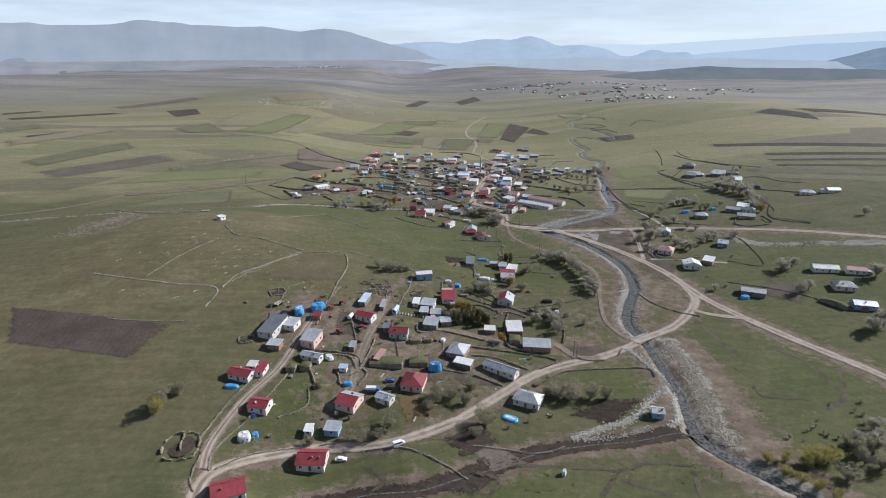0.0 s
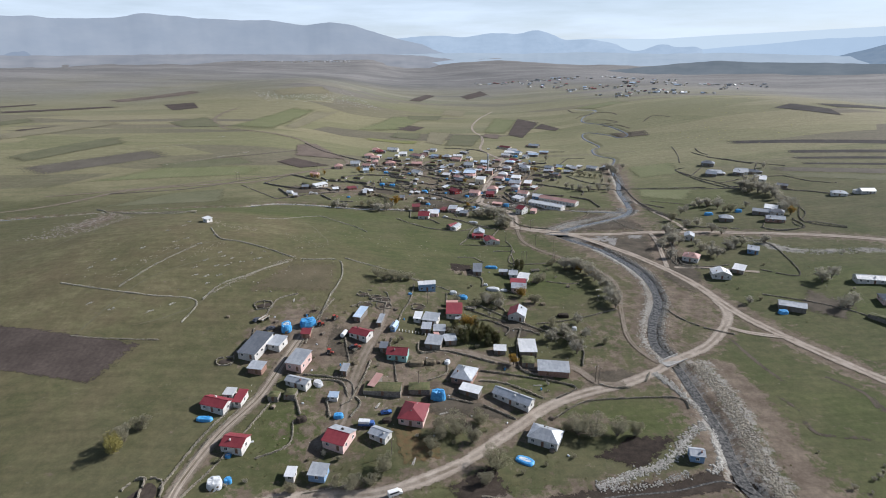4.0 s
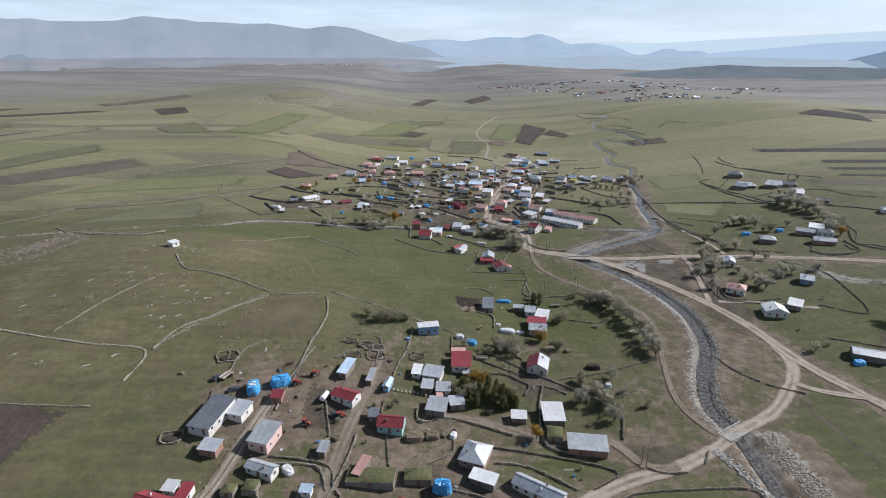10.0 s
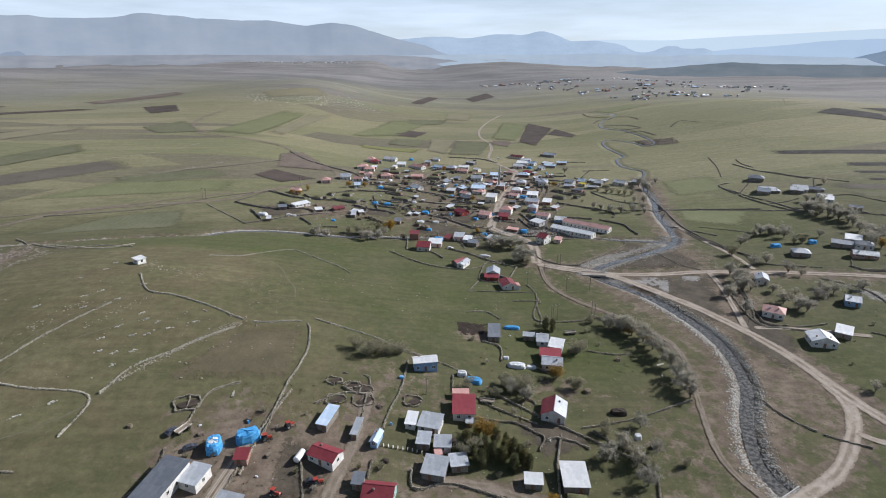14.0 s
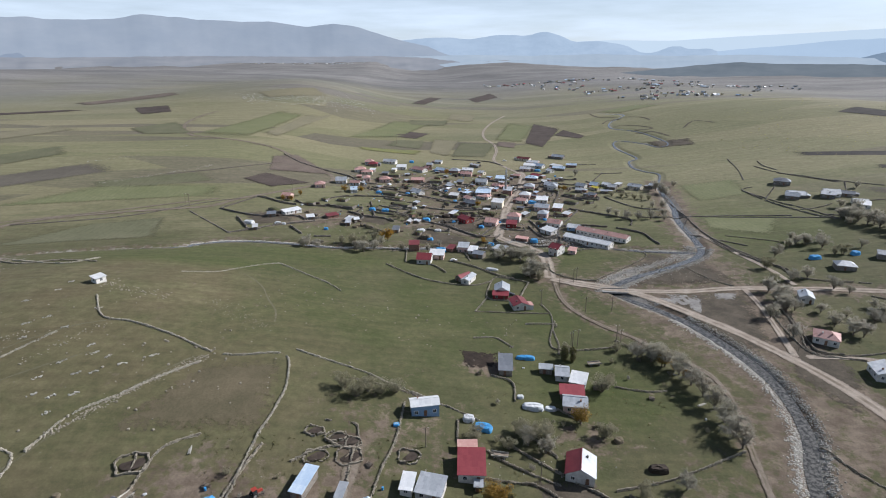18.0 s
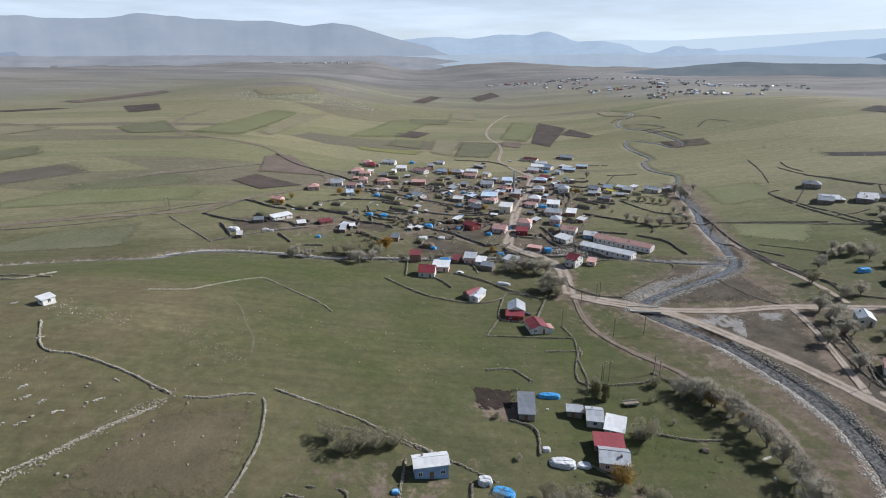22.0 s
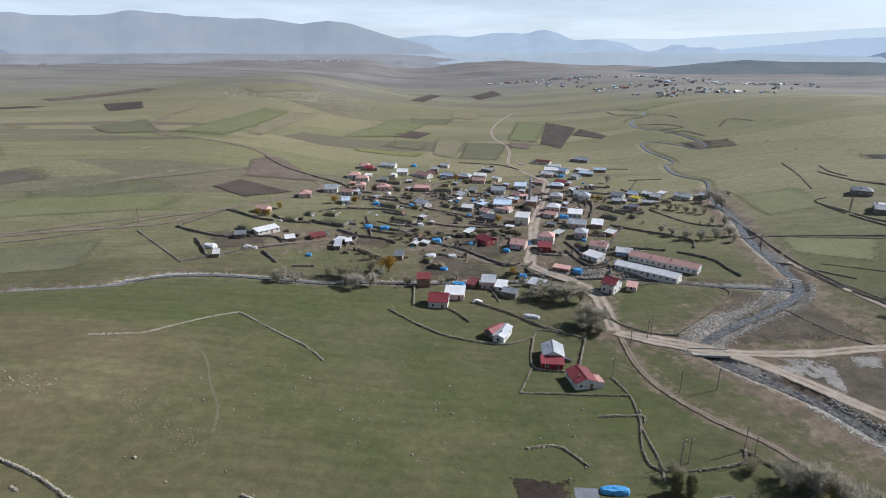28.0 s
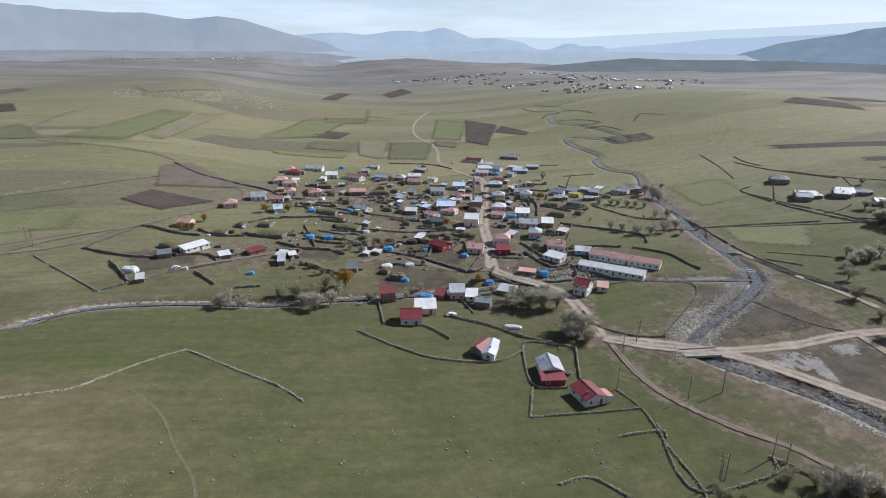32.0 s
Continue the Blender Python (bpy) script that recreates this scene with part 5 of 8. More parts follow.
house(116.7, 645.0, -19, 8.9, 8.5, 3.6, "h", "metal", "pink", exact=True)
house(106.8, 615.4, -21, 8.9, 8.5, 3.6, "h", "white", "pink", exact=True)
house(112.4, 577.2, -24, 10.8, 8.5, 3.0, "g", "metal", "pink", exact=True)
house(124.7, 575.9, -22, 6.8, 8.5, 2.8, "s", "white", "brick", exact=True)
house(108.3, 556.5, -24, 7.1, 8.5, 3.8, "h", "metal", "pink", exact=True)
house(137.0, 738.4, -17, 12.2, 8.5, 2.8, "s", "white", "white", exact=True)
house(69.8, 721.3, -14, 10.4, 8.5, 3.0, "g", "white", "white", exact=True)
house(2.5, 733.9, -6, 9.6, 8.5, 2.8, "s", "white", "white", exact=True)
house(17.9, 676.4, -9, 11.4, 8.5, 3.0, "g", "pinkroof", "brick", exact=True)
house(76.9, 668.7, -16, 10.4, 8.5, 3.0, "g", "metal", "white", exact=True)
house(72.9, 627.8, -16, 12.3, 8.5, 2.8, "s", "bluewhite", "pink", exact=True)
house(97.1, 681.6, -16, 9.3, 8.5, 2.8, "s", "bluewhite", "white", exact=True)
house(-13.1, 674.8, 0, 9.4, 8.5, 3.0, "h", "pinkroof", "pink", exact=True)
house(-29.5, 675.0, 1, 5.9, 8.5, 3.6, "h", "pinkroof", "pink", exact=True)
house(-37.9, 711.4, 3, 10.9, 8.5, 3.0, "h", "pinkroof", "white", exact=True)
house(-31.2, 752.1, 2, 9.2, 8.5, 3.0, "h", "pinkroof", "white", exact=True)
house(-67.6, 640.6, 7, 8.5, 8.5, 3.0, "h", "pinkroof", "pink", exact=True)
house(-51.2, 659.9, -0, 9.5, 8.5, 3.0, "g", "metal", "white", exact=True)
house(-37.8, 630.6, 3, 5.4, 8.5, 2.8, "g", "bluewhite", "white", exact=True)
house(-87.5, 599.5, -19, 7.4, 6.9, 2.8, "g", "pinkroof", "pink", exact=True)
house(-89.1, 548.1, 10, 5.7, 5.1, 2.4, "s", "slate", "stone", exact=True)
house(-34.2, 535.6, -2, 3.2, 8.5, 2.4, "s", "metal", "stone", exact=True)
house(-1.0, 522.0, -10, 4.4, 6.2, 2.4, "s", "slate", "stone", exact=True)
house(181.8, 355.4, -37, 9.3, 8.5, 3.0, "h", "pinkroof", "white", exact=True)
house(186.2, 328.2, -17, 10.2, 8.5, 3.0, "e", "white", "white", exact=True)
house(200.9, 333.7, -41, 6.1, 7.5, 2.4, "s", "white", "stone", exact=True)
house(200.2, 394.9, -27, 6.1, 8.5, 3.0, "e", "metal", "white", exact=True)
house(227.1, 362.3, -34, 6.4, 8.5, 2.8, "g", "metal", "blue", exact=True)
house(201.9, 285.9, -29, 12.5, 7.1, 2.8, "g", "metal", "stone", exact=True)
house(288.9, 431.7, -35, 9.3, 7.5, 3.0, "h", "slate", "white", exact=True)
house(246.7, 429.6, -23, 9.5, 7.5, 2.8, "h", "metal", "stone", exact=True)
house(291.8, 444.4, -37, 8.9, 8.5, 2.6, "s", "white", "white", exact=True)
house(279.5, 437.5, -35, 12.0, 6.0, 2.6, "s", "slate", "stone", exact=True)
house(334.9, 563.2, -36, 9.4, 8.5, 3.0, "g", "white", "stone", exact=True)
house(309.7, 568.7, -33, 9.7, 7.5, 2.8, "g", "metal", "stone", exact=True)
house(328.0, 609.9, -34, 12.6, 9.5, 3.2, "h", "slate", "stone", exact=True)
house(339.5, 530.8, -36, 5.6, 8.5, 2.8, "s", "white", "white", exact=True)
house(-37.9, 169.7, -7, 11.1, 10.0, 3.2, "g", "red", "white")
house(-62.7, 153.0, 15, 11.4, 10.0, 3.2, "g", "red", "white")
house(-11.5, 226.2, -7, 16.3, 8.0, 2.3, "t", "sod", "stone")
house(3.1, 226.9, -4, 9.2, 7.0, 2.3, "t", "sod", "stone")
house(-124.8, 385.5, 56, 4.7, 4.5, 2.9, "s", "white", "white")
house(262.4, 307.9, -16, 16.1, 7.0, 3.0, "g", "white", "white")
house(277.6, 301.2, -22, 11.9, 7.0, 3.0, "g", "pinkroof", "white")
house(256.4, 284.0, -19, 12.7, 10.0, 3.0, "h", "slate", "pink")
house(250.5, 261.5, -21, 12.2, 9.0, 3.0, "g", "metal", "blue")
house(238.0, 266.8, -62, 15.4, 5.0, 2.3, "t", "sod", "stone")
house(278.0, 417.8, -26, 14.2, 8.0, 3.0, "g", "metal", "brick")
house(315.0, 571.9, -21, 11.1, 8.0, 3.0, "g", "white", "stone")
house(338.8, 565.7, -22, 11.3, 9.0, 3.5, "g", "white", "white")
house(342.3, 540.0, -25, 9.8, 7.0, 3.0, "g", "white", "white")
house(365.7, 467.2, -26, 12.6, 8.0, 3.0, "h", "metal", "white")
house(388.6, 465.8, -5, 12.9, 8.0, 3.0, "g", "white", "white")
house(58.6, 397.3, 6, 8.0, 10.0, 3.2, "e", "redwhite", "white")
house(51.6, 407.9, -11, 8.2, 5.0, 2.8, "s", "red", "darkred")
house(53.4, 414.2, -11, 8.0, 10.0, 3.6, "e", "metal", "white")
house(38.2, 430.1, -29, 4.7, 12.0, 3.2, "e", "metal", "white")
house(35.7, 432.3, -51, 5.0, 9.0, 3.0, "e", "red", "stone")
house(33.6, 485.3, -10, 4.9, 7.0, 3.0, "s", "darkred", "brick")
house(64.3, 483.7, -17, 8.8, 7.0, 2.5, "s", "metal", "stone")
house(107.7, 476.5, -29, 4.9, 6.0, 2.8, "s", "pinkroof", "pink")
house(122.4, 524.3, -29, 9.7, 8.0, 3.0, "g", "metal", "blue")
house(81.6, 502.8, -13, 9.4, 4.0, 2.4, "s", "metal", "brick")
house(101.2, 600.7, -28, 9.6, 8.0, 3.0, "g", "red", "white")
house(73.3, 615.1, -12, 8.6, 8.0, 3.0, "h", "red", "white")
house(75.0, 638.0, -33, 12.5, 8.0, 3.0, "g", "bluewhite", "white")
house(58.9, 609.9, -28, 9.0, 8.0, 3.0, "g", "pinkroof", "white")
house(59.5, 594.9, -11, 10.2, 8.0, 2.8, "g", "metal", "stone")
house(20.8, 725.4, -17, 18.0, 9.0, 3.0, "g", "darkred", "white")
house(16.4, 631.4, -35, 13.5, 8.0, 3.0, "g", "white", "white")
house(46.1, 654.6, -34, 7.5, 7.0, 3.0, "s", "metal", "stone")
house(43.2, 723.7, -17, 13.5, 8.0, 3.0, "g", "bluewhite", "white")
house(56.4, 720.5, -2, 13.6, 10.0, 3.0, "h", "metal", "brick")
house(66.5, 704.5, -11, 12.7, 8.0, 3.0, "g", "metal", "white")
house(82.5, 708.7, -12, 7.4, 7.0, 3.4, "g", "white", "white")
house(80.7, 746.6, -21, 14.0, 6.0, 3.0, "g", "white", "stone")
house(32.6, 750.6, -25, 7.1, 7.0, 3.0, "g", "metal", "stone")
house(47.0, 620.4, -2, 9.0, 7.0, 3.0, "s", "white", "stone")
house(-26.9, 744.4, -4, 11.7, 9.0, 3.0, "h", "red", "white")
house(-30.8, 703.7, -2, 12.8, 8.0, 3.0, "h", "red", "white")
house(-38.2, 656.0, -20, 10.6, 7.0, 3.0, "g", "pinkroof", "white")
house(-77.0, 558.1, 58, 15.8, 7.0, 2.8, "s", "white", "white")
house(-92.8, 516.0, 18, 3.5, 6.0, 2.6, "s", "white", "stone")
house(-61.5, 544.9, 30, 6.0, 6.0, 2.5, "s", "white", "stone")
house(-47.1, 550.4, 42, 9.8, 6.0, 2.6, "s", "darkred", "brick")
house(-34.2, 544.1, -13, 5.0, 6.0, 2.6, "s", "metal", "stone")
house(-29.2, 543.6, 21, 4.1, 5.0, 2.4, "s", "white", "stone")
house(-9.7, 761.0, -4, 16.5, 8.0, 3.0, "g", "metal", "white")
house(129.7, 722.7, -23, 12.6, 8.0, 3.2, "g", "white", "white")
house(138.8, 776.4, -23, 17.7, 8.0, 3.0, "g", "darkred", "white")
house(133.9, 692.4, -24, 11.0, 8.0, 3.0, "g", "red", "stone")
house(152.3, 712.1, -30, 7.7, 7.0, 3.0, "g", "white", "white")
house(138.4, 653.2, -21, 13.0, 9.0, 3.0, "g", "slate", "white")
house(164.6, 646.0, -24, 10.4, 8.0, 3.0, "g", "metal", "white")
house(177.0, 647.8, -27, 8.3, 8.0, 3.0, "g", "metal", "stone")
house(175.3, 637.0, -27, 8.1, 6.0, 2.8, "g", "yellow", "white")
house(164.3, 613.7, -26, 7.7, 7.0, 3.0, "g", "metal", "white")
house(190.6, 638.6, -28, 8.6, 8.0, 3.0, "g", "white", "stone")
house(210.3, 635.4, -26, 14.6, 8.0, 3.2, "g", "white", "white")
house(225.3, 633.5, -22, 6.9, 7.0, 4.0, "g", "metal", "white")
house(146.3, 736.8, -24, 14.0, 8.0, 3.0, "g", "metal", "white")
house(164.1, 722.3, -24, 14.6, 7.0, 3.0, "g", "metal", "stone")
house(180.7, 734.9, -17, 12.6, 7.0, 3.0, "g", "bluewhite", "white")
house(146.4, 618.8, -21, 11.6, 8.0, 2.4, "t", "sod", "stone")
house(140.9, 594.8, -26, 12.7, 7.0, 2.4, "t", "sod", "stone")
house(-6.7, 625.9, -7, 14.3, 7.0, 2.3, "t", "sod", "stone")
house(3.1, 591.1, -12, 16.6, 8.0, 2.4, "t", "sod", "stone")
house(-40.5, 580.3, -20, 19.3, 9.0, 2.4, "t", "sod", "stone")
house(-4.7, 697.1, -7, 12.6, 7.0, 2.6, "t", "sod", "stone")
house(34.7, 675.9, -14, 14.6, 8.0, 2.5, "t", "sod", "stone")
house(-67.9, 583.4, -15, 9.3, 7.0, 2.3, "t", "sod", "stone")
house(-89.2, 561.6, -42, 14.7, 6.0, 2.4, "t", "sod", "stone")
house(43.3, 560.6, -10, 4.8, 6.0, 2.4, "t", "sod", "stone")
house(178.6, 781.1, -28, 16.4, 8.0, 3.0, "g", "metal", "stone")
house(144.8, 755.5, -15, 12.9, 8.0, 3.0, "g", "white", "white")
house(127.1, 682.9, -21, 13.4, 9.0, 2.8, "h", "slate", "brick")
house(115.1, 693.8, -27, 7.8, 6.0, 2.8, "g", "metal", "stone")
house(164.7, 735.3, -41, 16.0, 6.0, 2.6, "s", "white", "stone")
house(158.4, 632.2, -28, 6.8, 7.0, 2.8, "g", "metal", "stone")
house(188.7, 648.3, -17, 8.5, 7.0, 2.8, "g", "slate", "white")
house(199.1, 647.0, -35, 5.9, 6.0, 2.8, "s", "white", "white")
house(178.7, 625.5, -16, 7.3, 6.0, 2.6, "g", "slate", "stone")
house(156.0, 593.9, -28, 5.5, 6.0, 2.4, "t", "sod", "stone")
house(-26.2, 715.8, -13, 6.5, 5.0, 2.6, "s", "white", "white")
house(29.7, 734.2, -50, 9.1, 6.0, 2.8, "g", "pinkroof", "white")
house(-4.7, 722.1, 2, 5.3, 5.0, 2.6, "s", "white", "white")
house(0.1, 674.6, -14, 7.3, 7.0, 2.3, "t", "sod", "stone")
house(57.1, 671.0, -11, 6.7, 7.0, 2.6, "s", "slate", "stone")
house(41.2, 622.7, -34, 6.5, 6.0, 2.4, "t", "sod", "stone")
house(59.1, 628.7, -25, 5.9, 6.0, 2.6, "s", "slate", "stone")
house(14.2, 517.5, -16, 4.9, 5.0, 2.2, "t", "sod", "stone")
house(-13.2, 703.7, -12, 7.3, 6.0, 2.4, "s", "slate", "stone")
house(8.7, 652.2, -28, 7.1, 6.0, 2.3, "t", "sod", "stone")
house(41.3, 565.0, -10, 5.4, 6.0, 2.4, "s", "metal", "stone")
house(127.1, 558.6, -33, 6.6, 6.0, 2.5, "s", "slate", "brick")
house(102.2, 538.8, -33, 5.6, 6.0, 2.4, "t", "sod", "stone")
house(95.5, 560.6, -34, 5.7, 6.0, 2.5, "s", "slate", "stone")
house(88.5, 653.6, -25, 7.5, 7.0, 2.8, "g", "metal", "brick")
house(193.6, 626.7, -29, 7.9, 6.0, 2.4, "t", "sod", "stone")
house(42.8, 767.2, -8, 8.5, 7.0, 2.8, "g", "slate", "white")
house(46.3, 678.4, -23, 7.0, 6.0, 2.4, "t", "sod", "stone")
house(-57.6, 598.2, -22, 5.8, 6.0, 2.3, "t", "sod", "stone")
house(-44.1, 598.7, -16, 8.3, 7.0, 2.3, "t", "sod", "stone")
house(-18.5, 580.2, -25, 5.4, 6.0, 2.3, "t", "sod", "stone")
house(349.0, 562.7, -39, 10.8, 7.0, 2.8, "g", "slate", "stone")
house(316.0, 573.4, -36, 14.0, 8.0, 2.8, "g", "metal", "stone")
house(343.5, 507.8, -43, 8.6, 6.0, 2.6, "g", "slate", "stone")
house(97.5, 183.5, -15, 5.0, 5.0, 3.4, "g", "metal", "blue")


# ---- small sheds and lean-tos packed between the village houses ----
fill_random = random.Random(31)
LANES = [ROAD_LOOP, STREET, LANE_MID, LANE_YARD, LANE_WEST] + VILLAGE_LANES
for cx, cy, rx, ry, count in ((55, 590, 85, 75, 30), (30, 670, 70, 55, 24), (125, 650, 45, 60, 16)):
    made = 0
    for _ in range(count * 9):
        if made >= count:
            break
        px, py = cx + fill_random.uniform(-1, 1) * rx, cy + fill_random.uniform(-1, 1) * ry
        w, d = fill_random.uniform(2.6, 6.5), fill_random.uniform(2.4, 4.8)
        if ((px - cx) / rx) ** 2 + ((py - cy) / ry) ** 2 > 1 or any(math.hypot(px - q[0], py - q[1]) < q[2] + 1.3 for q in FOOT):
            continue
        if min(float(away(np.array([px]), np.array([py]), line)[0]) for line in LANES) < 5.5:
            continue
        roof = fill_random.choice(("sod", "sod", "sod", "slate", "metal", "slate"))
        if roof == "sod":
            w, d = w * 1.5, d * 1.3
        house(px, py, fill_random.choice((-25, -20, 65, -30, 5)) + fill_random.uniform(-8, 8), w, d, fill_random.uniform(1.9, 2.5), "t" if roof == "sod" else "s", roof, fill_random.choice(("stone", "stone", "brick")))
        made += 1

# ---- dry stone walls ----
wall_random = random.Random(9)


def stone_wall(points, tall=0.95, label="low dry stone wall of grey field stones"):
    near_by = points[0][1] < 500
    c = smooth(points, 0.36 if near_by else 0.45)
    r, V, F = wall_random, [], []
    small, large = (0.13, 0.24) if near_by else (0.2, 0.34)
    for p in c:
        gap = noise.noise(Vector((p[0] * 0.09, p[1] * 0.09, 4)))
        if gap > 0.55:
            continue
        g = float(lie(p[0], p[1]))
        top = (0.62 if near_by else 0.55 if points[0][0] > 180 else 0.9) * tall * (0.75 + 0.5 * noise.noise(Vector((p[0] * 0.3, p[1] * 0.3, 8))))
        z = -0.2
        while z < top:
            s, t = r.uniform(small, large), r.uniform(0.22, 0.36)
            lean = 0.5 - 0.3 * max(0.0, z) / top
            cx, cy = p[0] + r.uniform(-lean, lean) * 0.7, p[1] + r.uniform(-lean, lean) * 0.7
            m, turn = len(V), r.uniform(0, 1.57)
            for zz, f in ((z, 1.0), (z + t, 0.8)):
                for q in range(4):
                    a = turn + q * 1.5708 + r.uniform(-0.2, 0.2)
                    V.append((cx + s * 1.35 * f * math.cos(a), cy + s * 1.35 * f * math.sin(a), g + zz + r.uniform(-0.05, 0.05)))
            F += [(m + 4, m + 5, m + 6, m + 7), (m, m + 1, m + 5, m + 4), (m + 1, m + 2, m + 6, m + 5), (m + 2, m + 3, m + 7, m + 6), (m + 3, m, m + 4, m + 7)]
            z += t * 0.8
    return tagged(new("stone_wall", mesh_of("stone_wall", V, F, WALL["stone"] if not near_by else PALE_STONE if points[0][0] < -30 and 285 < points[0][1] < 460 else STONE)), label, "wall", "stone walls", "stuff")


stone_wall([(-3, 567), (17, 549), (35, 535), (53, 512), (62, 513)], 1.6)
stone_wall([(5, 633), (32, 613), (53, 599)], 1.3)
stone_wall([(60, 582), (75, 567)], 1.8)
stone_wall([(69, 515), (64, 503), (70, 495), (80, 491)], 1.5)
stone_wall([(92, 532), (97, 509), (108, 508), (101, 493), (81, 495)], 1.4)
stone_wall([(108, 612), (130, 618), (138, 649)], 1.4)
stone_wall([(86, 530), (74, 538)], 1.4)
stone_wall([(-7, 457), (8, 438), (19, 429), (37, 424), (49, 429), (55, 436), (70, 428)], 1.0)
stone_wall([(50, 429), (45, 408), (55, 404)], 0.9)
stone_wall([(70, 428), (61, 407)], 1.3)
stone_wall([(31, 466), (45, 453), (54, 441), (63, 433)], 1.6)
stone_wall([(12, 462), (21, 456), (27, 444)], 1.3)
stone_wall([(88, 457), (87, 442), (97, 431), (107, 428)], 1.1)
stone_wall([(107, 480), (134, 483), (151, 468), (108, 430)], 0.8)
stone_wall([(6, 482), (5, 461)], 1.6)
stone_wall([(-3, 481), (6, 485)], 1.2)
stone_wall([(-99, 408), (-86, 412), (-80, 419), (-71, 431), (-62, 440)], 0.45)
stone_wall([(14, 222), (28, 217), (39, 209)], 1.3)
stone_wall([(79, 229), (86, 226), (97, 228), (103, 235)], 1.2)
stone_wall([(55, 209), (67, 217), (79, 219), (107, 218), (109, 211)], 1.0)
stone_wall([(136, 294), (139, 282), (147, 271), (158, 264)], 0.7)
stone_wall([(-44, 232), (-29, 231), (-25, 222)], 1.2)
stone_wall([(-45, 221), (-42, 212)], 1.5)
stone_wall([(-29, 260), (-26, 237), (-35, 234)], 1.0)
stone_wall([(-24, 220), (-20, 232), (-17, 245)], 1.1)
stone_wall([(-6, 232), (-7, 246)], 0.8)
stone_wall([(7, 233), (15, 238), (16, 245)], 0.8)
stone_wall([(81, 328), (91, 325), (99, 325)], 0.8)
stone_wall([(72, 381), (65, 356), (88, 356), (94, 362)], 0.8)
stone_wall([(93, 362), (100, 351)], 1.3)
stone_wall([(56, 315), (62, 309)], 1.0)
stone_wall([(45, 299), (50, 292)], 1.2)
stone_wall([(185, 394), (176, 364), (170, 347), (187, 339)], 1.1)
stone_wall([(208, 480), (215, 438), (216, 421), (245, 408)], 1.2)
stone_wall([(163, 454), (168, 427), (176, 415)], 0.6)
stone_wall([(-190, 432), (-159, 419), (-147, 430)], 0.8)
stone_wall([(-148, 557), (-106, 505)], 0.45)
stone_wall([(-250, 523), (-190, 542), (-147, 579), (-122, 593)], 0.6)
stone_wall([(218, 548), (198, 512), (220, 478)], 0.8)
for line, tall in (
    ([(335, 709), (323, 669), (308, 633)], 0.7), ([(355, 690), (350, 672), (352, 655)], 0.9), ([(346, 643), (358, 629), (366, 612), (379, 595), (393, 579)], 0.9),
    ([(305, 610), (290, 604), (292, 583), (295, 563), (301, 545), (304, 529), (307, 512)], 1.1), ([(235, 539), (257, 532), (288, 523), (306, 516)], 0.8),
    ([(374, 597), (358, 574), (348, 560)], 0.7), ([(298, 540), (311, 541), (325, 546)], 1.0), ([(290, 572), (304, 588), (318, 604)], 0.9),
    ([(352, 546), (367, 542), (372, 527), (378, 514), (391, 503)], 0.8), ([(338, 500), (346, 492), (357, 484)], 0.8),
    ([(320, 455), (315, 441), (309, 428), (296, 412), (303, 406), (314, 392)], 1.0), ([(288, 412), (286, 404), (287, 398), (273, 398), (262, 404), (268, 415)], 0.9),
    ([(217, 499), (231, 490), (243, 481)], 0.7),
):
    stone_wall(line, tall)
stone_wall([(176, 668), (193, 636), (220, 627)], 1.1)
stone_wall([(202, 701), (177, 659)], 1.2)
stone_wall([(174, 610), (186, 578), (203, 566)], 0.9)
stone_wall([(108, 509), (114, 529), (139, 571)], 1.2)
stone_wall([(140, 618), (153, 601)], 1.4)
stone_wall([(-54, 604), (-42, 613), (-14, 617), (3, 612)], 1.4)
stone_wall([(-21, 637), (0, 627), (15, 622)], 1.0)
stone_wall([(11, 591), (37, 580), (64, 579)], 1.0)
stone_wall([(59, 787), (95, 774), (110, 750)], 1.0)
stone_wall([(-17, 557), (-22, 599)], 1.3)
stone_wall([(96, 548), (99, 524)], 1.2)
stone_wall([(-118, 370), (-108, 353), (-96, 350), (-79, 343), (-65, 335), (-55, 333), (-39, 336), (-35, 321), (-36, 308), (-39, 295), (-41, 282)], 0.8)
stone_wall([(-99, 288), (-94, 301), (-84, 310), (-76, 318), (-65, 328)], 0.8)
stone_wall([(-172, 304), (-150, 297), (-125, 291), (-102, 287), (-103, 270)], 0.55)
stone_wall([(-142, 299), (-132, 319), (-118, 341)], 0.55)
stone_wall([(-146, 260), (-128, 258), (-109, 257)], 0.55)
stone_wall([(180, 549), (234, 542), (283, 529)], 0.8)
stone_wall([(177, 391), (169, 348), (185, 343), (201, 344)], 0.8)
stone_wall([(234, 394), (245, 377), (242, 352), (232, 323), (215, 334)], 0.8)
stone_wall([(197, 303), (216, 292), (231, 278), (239, 263), (254, 253)], 0.8)
stone_wall([(-72, 163), (-73, 173), (-65, 191), (-52, 223)], 0.8)
stone_wall([(-74, 153), (-77, 161), (-76, 178), (-71, 201), (-60, 223)], 0.8)
stone_wall([(-70, 164), (-59, 173), (-38, 178), (-21, 180)], 0.8)
stone_wall([(-20, 173), (-4, 171), (10, 161), (17, 154)], 0.8)
stone_wall([(-44, 208), (-44, 198), (-54, 192)], 0.8)
stone_wall([(21, 171), (44, 166), (55, 169)], 0.8)
stone_wall([(-200, 654), (-160, 675), (-116, 713)], 0.55)

